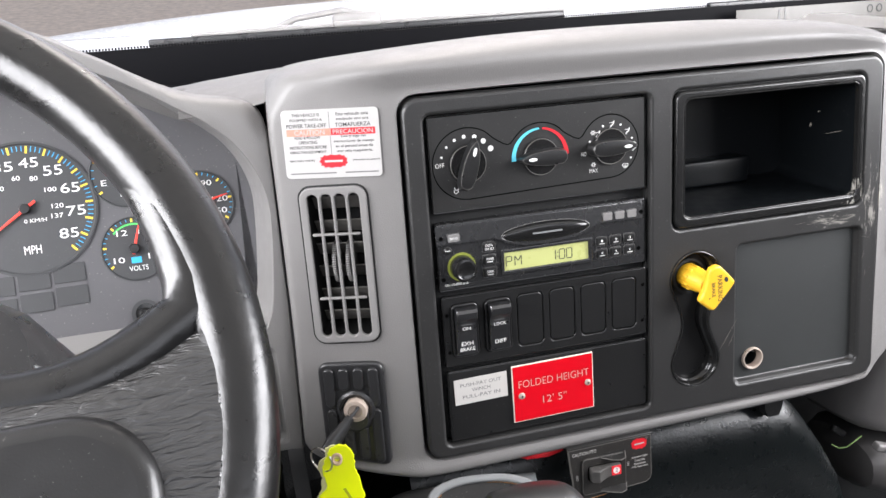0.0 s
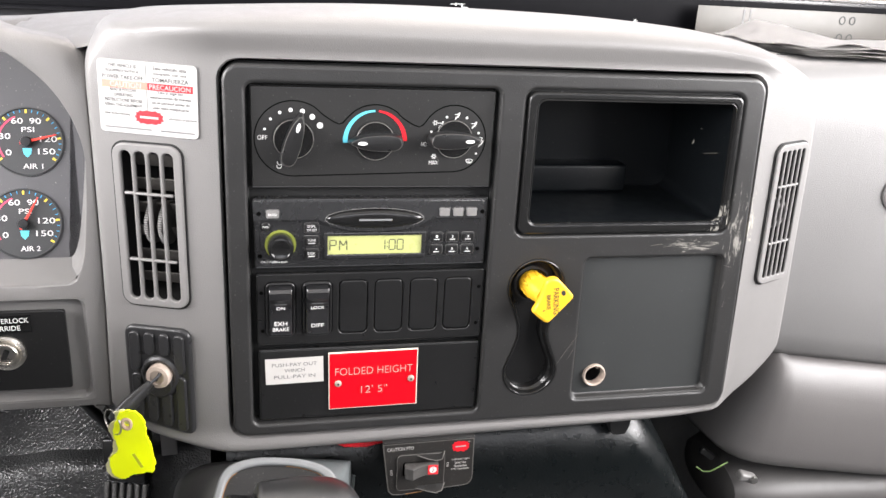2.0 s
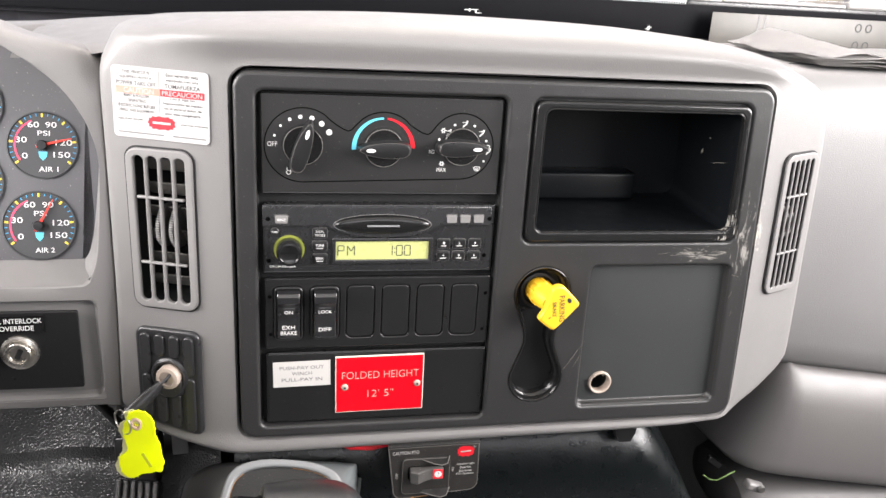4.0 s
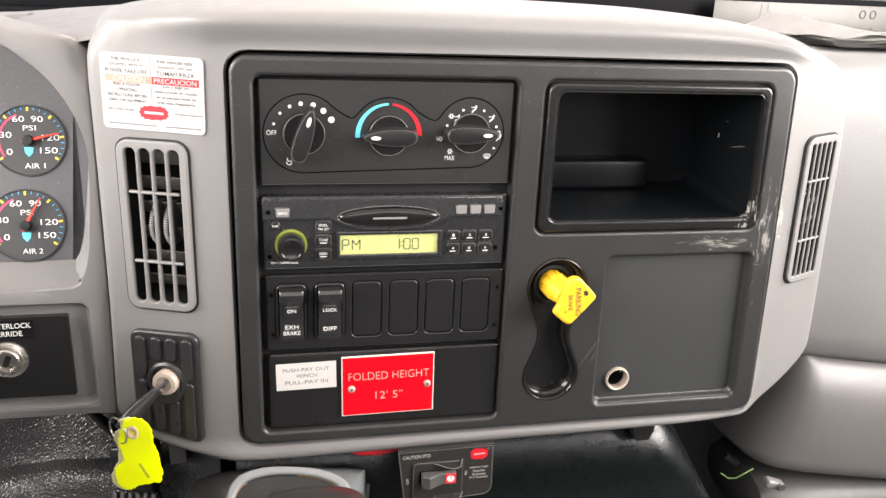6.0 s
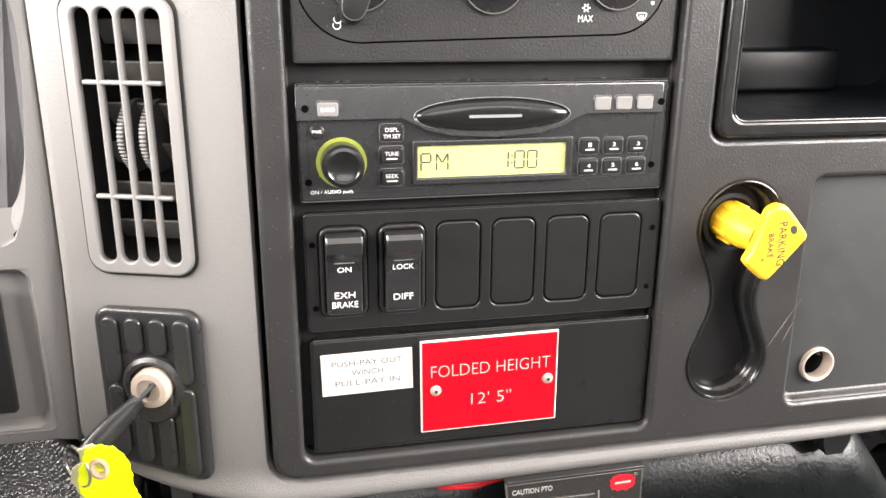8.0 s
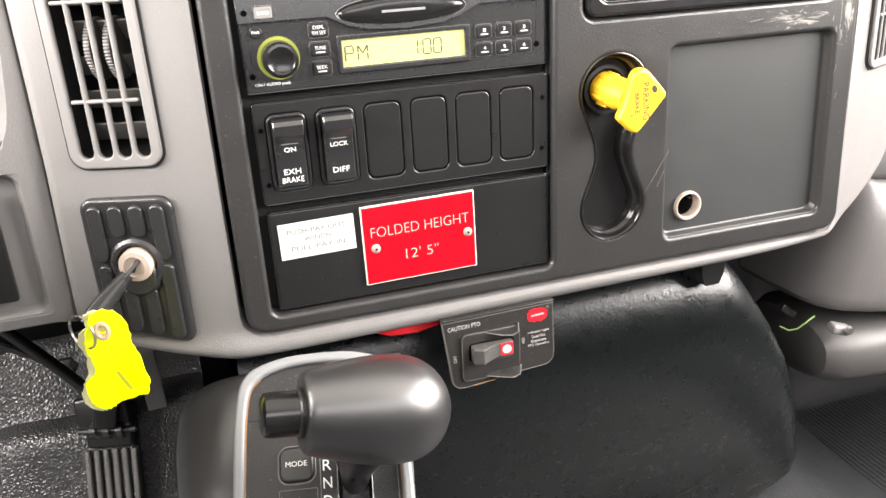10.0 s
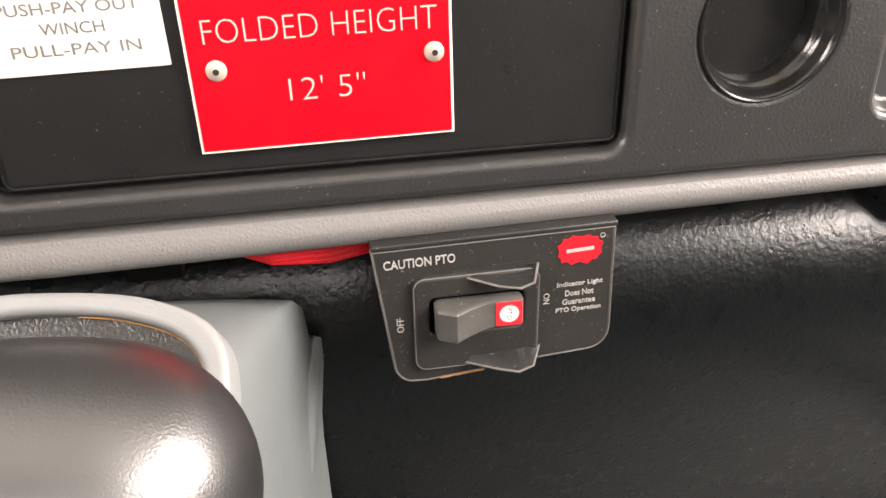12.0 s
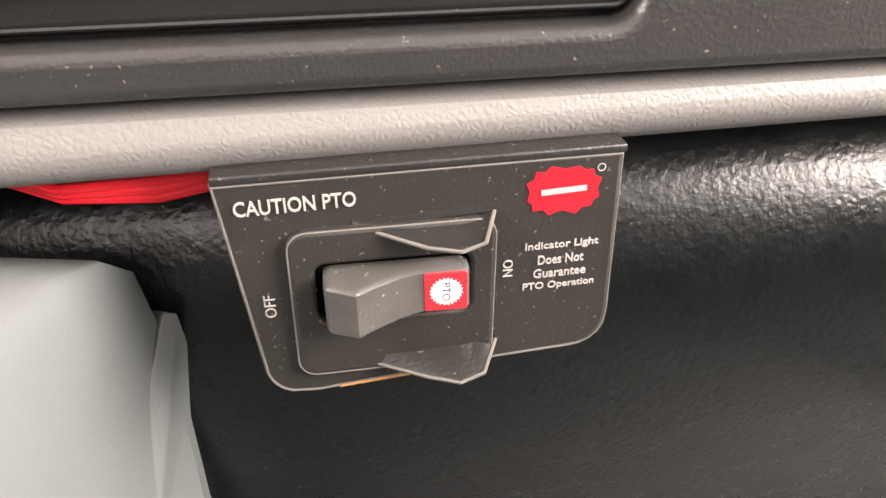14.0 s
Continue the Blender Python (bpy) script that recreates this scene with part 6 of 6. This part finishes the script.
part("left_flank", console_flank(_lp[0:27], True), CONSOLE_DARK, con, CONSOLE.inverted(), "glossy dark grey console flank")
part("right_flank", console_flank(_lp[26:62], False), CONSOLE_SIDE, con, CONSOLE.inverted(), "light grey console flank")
_T, _T2, _L, _R, _B, _K = (Vector(v) for v in ((0.0835, 0.028, 1.1275), (0.0860, 0.033, 1.1245), (0.0600, -0.040, 1.050), (0.0680, -0.028, 1.030), (0.0868, 0.058, 1.056), (0.0770, 0.045, 1.005)))
_bm = bmesh.new()
_v = [_bm.verts.new(p) for p in (_T, _T2, _R, _L, _B, _K)] + [_bm.verts.new(p + Vector((-0.004, 0.006, -0.002))) for p in (_T, _L)]
for f in ((0, 1, 2, 3), (1, 4, 5, 2), (0, 3, 7, 6), (6, 4, 1, 0), (7, 3, 2, 5), (6, 7, 5, 4)):
    _bm.faces.new([_v[i] for i in f])
bmesh.ops.recalc_face_normals(_bm, faces=_bm.faces)
bmesh.ops.bevel(_bm, geom=_bm.edges[:], offset=0.0012, segments=3, profile=0.5, affect="EDGES")
part("side_fin", _bm, CONSOLE_SIDE, con, CONSOLE.inverted(), "pale moulded side fin")
knob = thing("gear_shift_lever", CONSOLE @ pose(0.0183, -0.0600, 0.0), "black T-handle gear shift lever with side button", "gear lever")
_ax = [Vector((0.0, 0.0, -0.010)), Vector((0.001, 0.003, 0.006)), Vector((0.003, 0.008, 0.014)), Vector((0.005, 0.013, 0.022)), Vector((0.008, 0.019, 0.036))]
part("stem", tube(_ax, [0.0072, 0.0085, 0.0125, 0.0165, 0.0185], 24), BLACK_SMOOTH, knob, label="black tapered collar and stem")
_rings = [[(-0.0330, 0.012 * math.cos(a), 0.012 * math.sin(a)) for a in [2 * math.pi * j / 36 for j in range(36)]]]
for i in range(33):
    f = 0.5 - 0.5 * math.cos(math.pi * i / 32)
    x = -0.0335 + 0.0795 * f
    e = (0.72 + 0.28 * math.sin(min(1.0, f / 0.60) * math.pi / 2)) * (1.0 if f < 0.60 else math.sqrt(max(0.0, 1 - ((f - 0.60) / 0.40) ** 2.3)))
    if f < 0.03:
        e *= 0.90 + 0.10 * math.sqrt(f / 0.03)
    _rings.append([(x, 0.0280 * e * math.copysign(abs(math.cos(a)) ** 0.9, math.cos(a)), 0.0292 * e * math.copysign(abs(math.sin(a)) ** 0.9, math.sin(a)) - 0.002 * f) for a in [2 * math.pi * j / 36 for j in range(36)]])
grip = part("grip", loft(_rings, cap0=True, cap1=True), KNOB, knob, (CONSOLE @ pose(0.0183, -0.0600, 0.0)).inverted() @ pose(0.0290, -0.1150, 1.1955, 0, 11, 1.8) @ pose(0, 0, 0, 10) @ pose(0, 0.0015, 0.0015) @ Matrix.Diagonal((1.0, 0.96, 0.96, 1.0)), "satin black rounded grip")
part("button_collar", lathe([(0.0132, -0.002), (0.0132, 0.002), (0.0124, 0.003), (0.0001, 0.003)], 36), BLACK_SMOOTH, grip, pose(-0.0330, 0.0, 0.0, 0, -90))
part("release_button", lathe([(0.0120, 0.0), (0.0120, 0.016), (0.0112, 0.0190), (0.0090, 0.0202), (0.0001, 0.0204)], 36), BLACK_GLOSS, grip, pose(-0.0335, 0.0, 0.000, 0, -90))

# ---- power take-off switch plate ----
pto = thing("pto_switch_plate", front(0.1460, -0.0060, 1.1558), "dusty black power take-off switch plate reading CAUTION PTO", "switch plate")
_p = [(-0.0415, 0.0235), (0.0410, 0.0245), (0.0418, -0.0150)] + [(0.0418 - 0.008 + 0.008 * math.cos(radians(-k * 18)), -0.0165 + 0.008 * math.sin(radians(-k * 18))) for k in range(1, 6)] + [(0.016, -0.0255), (-0.0250, -0.0295)] + [(-0.0285 + 0.0075 * math.cos(radians(250 - k * 14)), -0.0220 + 0.0075 * math.sin(radians(250 - k * 14))) for k in range(6)]
part("plate_edge", shape([_p], 0.0022, 0.0004), WEAR_GLINT_EDGE, pto, pose(0, 0, -0.0004), "worn pale plate edge")
_c = Vector((0.0, -0.002))
part("plate_face", raised([[tuple(_c + (Vector(q) - _c) * 0.972) for q in _p]], 0.0004, 0.0001), PTO_BLACK, pto, pose(0, 0, -0.0003))
part("mounting_flange", rbox(0.0825, 0.030, 0.0020, 0.0006), BLACK, pto, pose(0.0, 0.0248, -0.0145, 0, 0, 0.7) @ pose(0, 0, 0, 90))
base = part("switch_base", shape([rrect(-0.0285, 0.0145, -0.0235, 0.0128, 0.004), box_at(0.0322, 0.0142, 0.0022, -0.0071, -0.0022)], 0.0030, 0.0010), PTO_BLACK, pto, pose(0, 0, 0.0022))
part("switch_well", raised([box_at(0.0322, 0.0142, 0.0018, -0.0071, -0.0022)], 0.0003), HOLE, pto, pose(0, 0, 0.0001))
prof = [(-0.0150, 0.0), (-0.0152, 0.0058), (-0.0145, 0.0072), (-0.0132, 0.0080), (-0.0096, 0.0100), (-0.0090, 0.0102), (-0.0084, 0.0099), (-0.0060, 0.0084), (0.0000, 0.0054), (0.0030, 0.0044), (0.0060, 0.0040), (0.0138, 0.0044), (0.0148, 0.0038), (0.0150, 0.0)]
_rings = []
for s, gg, trim in ((-1, 0.0030, 0.0022), (-0.975, 0.0016, 0.0012), (-0.93, 0.0006, 0.0005), (-0.84, 0.0, 0.0), (0.84, 0.0, 0.0), (0.93, 0.0006, 0.0005), (0.975, 0.0016, 0.0012), (1, 0.0030, 0.0022)):
    _rings.append([(max(-0.0152 + trim, min(0.0150 - trim, x)), s * (0.0058 - 0.028 * x), max(h - gg, -0.001)) for x, h in prof])
part("base_edge", tube([(x, y, 0.0019) for x, y in rrect(-0.0283, 0.0143, -0.0233, 0.0126, 0.004)], 0.00022, 6, True), WEAR_GLINT_EDGE, pto, label="worn pale edge of the switch base")
part("rim_line", tube([(q[0] * 0.985, q[1] * 0.985 - 0.00003, 0.0001) for q in _p], 0.00032, 6, True), WEAR_GLINT_EDGE, pto)
rk = part("rocker", loft(_rings, cap0=True, cap1=True), DUSTY, pto, pose(-0.0065, -0.0022, 0.0008, 0, 0, 1), "dusty grey-black rocker")
lens = part("indicator", raised([box_at(0.0090, 0.0094, 0.0006)], 0.0005, 0.0002), LAMP_RED, rk, pose(0.0098, 0.0, 0.0041, 0, -2.9), "lit red indicator with white gear mark")
_gear = [((0.0035 if k % 2 else 0.0029) * math.cos(2 * math.pi * k / 48), (0.0035 if k % 2 else 0.0029) * math.sin(2 * math.pi * k / 48)) for k in range(48)]
part("gear_mark", raised([_gear], 0.0001), LAMP_WHITE, lens, pose(0, 0, 0.0005))
part("lettering", lettering("PTO", 0.0045, 0.0018, 0, 0, -90, 0.00008), BLACK_INK, lens, pose(0, 0, 0.00062))
# bent sheet guards above and below the rocker
for pts in (((-0.0150, 0.0120, 0.0006), (-0.0115, 0.0116, 0.0012), (-0.0010, 0.0105, 0.0078), (0.0055, 0.0105, 0.0104), (0.0105, 0.0112, 0.0090), (0.0140, 0.0135, 0.0006)),
            ((-0.0160, -0.0222, 0.0006), (-0.0120, -0.0222, 0.0014), (-0.0010, -0.0222, 0.0082), (0.0055, -0.0222, 0.0112), (0.0110, -0.0216, 0.0096), (0.0155, -0.0198, 0.0006))):
    v = [Vector(p) for p in pts]
    foot = [Vector((p.x, p.y + (0.0015 if p.y > 0 else 0.0035) * 1.0, 0.0003)) for p in v]
    part("guard", loft([v, [p + Vector((0, 0, -0.0008)) for p in v], [p + Vector((0, 0, -0.0002)) for p in foot], foot, v]), BLACK, pto, label="thin bent black guard")
    part("guard_edge", tube(v, 0.00045, 6), WEAR_GLINT_EDGE, pto)
part("lettering", lettering("CAUTION PTO", 0.0236, 0.0033, -0.0257, 0.0184, 1.2, thin=-0.012), PTO_INK, pto, pose(0, 0, 0.0002))
part("lettering", lettering("OFF", 0.0056, 0.0024, -0.0330, -0.0052, 90), PTO_INK, pto, pose(0, 0, 0.0002))
part("lettering", lettering("ON", 0.0042, 0.0022, 0.0176, -0.0012, -90), PTO_INK, pto, pose(0, 0, 0.0002))
for i, (r, w) in enumerate((("Indicator Light", 0.0162), ("Does Not", 0.0102), ("Guarantee", 0.0118), ("PTO Operation", 0.0162))):
    part("lettering", lettering(r, w, 0.0023, 0.0293, 0.0036 - 0.00343 * i, 1.0, thin=-0.012), PTO_INK, pto, pose(0, 0, 0.0002))
em = part("red_emblem", raised([burst(0.0148, 0.0098, 24, 5)], 0.0002), RED_INK, pto, pose(0.0286, 0.0168, 0.0001), "red jagged emblem")
part("emblem_bar", bars([(-0.0048, 0.0048, -0.0006, 0.0006)]), PTO_INK, em, pose(0, 0, 0.0002, 0, 0, 3))
part("mark_ring", raised([circle(0.0009, n=18), circle(0.0007, n=18)], 0.0001), PTO_INK, pto, pose(0.0362, 0.0214, 0.0002))
part("rust_edge", raised([[(-0.0200, -0.0291), (-0.0040, -0.0278), (-0.0060, -0.0272), (-0.0195, -0.0284)]], 0.0003), RUST, pto, pose(0, 0, 0.0001), "orange rust along lower edge")
for k in range(110):
    x, y = random.uniform(-0.036, 0.038), random.uniform(-0.020, 0.021)
    part("dust_fleck", raised([circle(random.uniform(0.00008, 0.00022), n=6)], 0.00006), GREY_INK, pto, pose(x, y, 0.0023 if -0.0285 < x < 0.017 and -0.0235 < y < 0.011 else 0.00015))
wires = thing("red_wires", pose(0.088, 0.010, 1.1765), "red insulated wires under dashboard edge", "wires")
for k in range(3):
    part("wire_strand", tube([(-0.032, 0.006, 0.001 - 0.001 * k), (-0.015, 0.001 * k, -0.0035 - 0.0016 * k), (0.004, 0.0, -0.0030 - 0.0020 * k), (0.020, 0.004, -0.0030 - 0.0016 * k)], 0.0011, 8), RED_WIRE, wires)
# Added loom, coloured as dark as the shaded gap around it.
dk = thing("under_dash_loom", pose(0.03, 0.075, 1.158), "void-black wiring loom added in the dark gap under dashboard", "wiring loom")
part("loom", tube([(-0.06, 0.0, 0.0), (-0.02, -0.01, -0.006), (0.02, -0.012, -0.004), (0.06, 0.0, 0.004)], 0.007, 12), BLACK_DEEP, dk)
part("connector", rbox(0.022, 0.018, 0.014, 0.002), BLACK_SMOOTH, dk, pose(-0.004, -0.018, -0.004))

# ---- cab shell, mostly unseen, toned to set bounce light and reflections ----
def wall(name, x0, x1, y0, y1, z0, z1, mt, label):
    return solid(name, rbox(x1 - x0, y1 - y0, z1 - z0, 0.006), mt, pose((x0 + x1) / 2, (y0 + y1) / 2, (z0 + z1) / 2), label, "wall", kind="structure")


wall("ceiling", -1.05, 1.33, -1.40, 0.45, 2.42, 2.48, LINER, "grey fabric cab headliner")
wall("wall_rear", -1.05, 1.33, -1.42, -1.36, 0.70, 1.55, CLOTH, "grey lined cab rear wall")
wall("wall_rear_top", -1.05, 1.33, -1.42, -1.36, 2.15, 2.45, CLOTH, "grey lined cab rear wall top")
wall("wall_left", -1.07, -1.01, -1.40, 0.60, 0.70, 1.40, CLOTH, "grey door lining")
wall("wall_left_top", -1.07, -1.01, -1.40, 0.45, 2.15, 2.45, CLOTH, "grey door frame top")
wall("wall_right", 1.29, 1.35, -1.40, 0.60, 0.70, 1.47, CLOTH, "grey door lining")
wall("wall_right_top", 1.29, 1.35, -1.40, 0.45, 2.15, 2.45, CLOTH, "grey door frame top")
wall("wall_front", -1.05, 1.33, 0.60, 0.64, 0.60, 1.50, FRIT, "black firewall under windscreen")
wall("dash_deck", -1.02, 1.30, 0.16, 0.62, 1.470, 1.495, FRIT, "matte black dash top deck")
wall("seat_back", -0.75, 0.95, -1.30, -1.00, 0.80, 1.60, SEAT, "dark grey cab seat back")
CHIP = (0.581, 0.612, 1.513)
screen = thing("windscreen", pose(0.1, 0.62, 1.50), "windscreen glass with black dotted lower band", "windscreen", kind="structure")
part("pane", rbox(2.2, 0.005, 1.10, 0.001), GLASS, screen, pose(0, -0.14, 0.60, 15)).visible_shadow = False
part("lower_band", rbox(2.2, 0.004, 0.075, 0.001), FRIT, screen, pose(0, 0.010, 0.0145, 8))
for k in range(250):
    x = -0.50 + 0.0042 * k
    part("band_dot", rbox(0.0024, 0.002, 0.0030, 0.0005, 1), FRIT, screen, pose(x, 0.004, 0.0535, 8))
for k in range(4):
    part("chip_mark", raised([ellipse(0.0060 - 0.001 * k, 0.0005, n=8)], 0.0004), WHITE_INK, screen, pose(0.1, 0.62, 1.50).inverted() @ front(CHIP[0], CHIP[1], CHIP[2]) @ pose(0, 0, 0, 0, 0, 20 + 47 * k))
for x, z, w, h in ((0.2865, 1.5265, 0.004, 0.0010), (0.2915, 1.5262, 0.0012, 0.0050), (0.2985, 1.5270, 0.007, 0.0010), (0.3010, 1.5245, 0.0011, 0.0050), (0.3055, 1.5225, 0.005, 0.0010)):
    part("chip_mark", raised([ellipse(w, h / 2, n=8)], 0.0004), WHITE_INK, screen, pose(0.1, 0.62, 1.50).inverted() @ front(x, 0.612, z))
sheet = thing("windscreen_decal", pose(0.70, 0.60, 1.50), "translucent beige decal on windscreen with reversed print", "decal")
part("film", rbox(0.42, 0.001, 0.060, 0.0004), DECAL, sheet, pose(0.19, 0.0, 0.013))
part("print_bars", merged([bars([(x, x + 0.003, -0.02, 0.03), (x + 0.012, x + 0.014, -0.02, 0.03)]) for x in (0.06,)]), GREY_INK, sheet, pose(0, -0.0008, 0.01, 90))
for x, z in ((0.243, 0.030), (0.262, 0.030), (0.243, 0.002), (0.262, 0.002)):
    part("print_ring", raised([ellipse(0.006, 0.007), ellipse(0.0042, 0.005)], 0.0004), BLACK_INK, sheet, pose(x, -0.0008, z, 90))


def wiper(x0, x1, z, y, pivot):
    w = thing("wiper", pose(x0, y, z), "black windscreen wiper blade with metal arm", "wiper", "windscreen wipers")
    part("blade", rbox(x1 - x0, 0.012, 0.012, 0.003), DARK, w, pose((x1 - x0) / 2, 0, 0))
    part("rubber", rbox(x1 - x0 - 0.01, 0.004, 0.012, 0.001), BLACK_SMOOTH, w, pose((x1 - x0) / 2, -0.002, -0.010))
    part("spine", rbox(x1 - x0 - 0.06, 0.006, 0.006, 0.002), GREY_PLAIN, w, pose((x1 - x0) / 2 + 0.03, -0.002, 0.008))
    part("arm", tube([(pivot - x0 - 0.10, 0.03, 0.004), (pivot - x0 - 0.05, 0.02, 0.022), (pivot - x0 + 0.02, 0.01, 0.030), (pivot - x0 + 0.05, 0.0, 0.022)], 0.005, 8), GREY_PLAIN, w)
    part("joint", rbox(0.075, 0.02, 0.022, 0.006), GREY_PLAIN, w, pose(pivot - x0 + 0.04, 0, 0.014))


wiper(-0.245, 0.40, 1.5570, 0.66, 0.02)
wiper(0.665, 1.25, 1.5530, 0.66, 0.95)

# ---- outside ----
hood = solid("hood", loft([[(x, y, 1.54 + f * (0.11 - 0.05 * (x - 0.25) ** 2) - d - 0.02 * (x - 0.25) ** 2) for x in [-0.95 + 0.1 * k for k in range(24)]] for y, f, d in ((0.70, 0.0, 0.0), (0.85, 0.25, 0.0), (1.1, 0.60, 0.0), (1.4, 0.9, 0.0), (1.7, 1.0, 0.0), (1.95, 0.95, 0.06), (2.05, 0.9, 0.25), (2.08, 0.9, 0.8))], closed=False), HOOD_WHITE, Matrix(), "glossy white truck hood", "hood")


def ground_mesh():
    bm, n = bmesh.new(), 60
    rad = [1.5 * 1.16 ** k for k in range(48)]
    prev = None
    for r in rad:
        ring = [bm.verts.new((0.1 + r * math.cos(2 * math.pi * k / n), r * math.sin(2 * math.pi * k / n), -0.55 + 10.0 * ease(5, 75, r) * ease(-0.2, 0.5, math.sin(2 * math.pi * k / n)) + 0.03 * noise.noise((r * math.cos(k / n * 6.283) * 0.8, r * math.sin(k / n * 6.283) * 0.8, 0)))) for k in range(n)]
        if prev:
            for k in range(n):
                bm.faces.new((prev[k], prev[(k + 1) % n], ring[(k + 1) % n], ring[k]))
        else:
            bm.faces.new(ring)
        prev = ring
    return bm


solid("ground", ground_mesh(), GRAVEL, Matrix(), "beige gravel yard rising to a low bank", "ground", kind="structure")
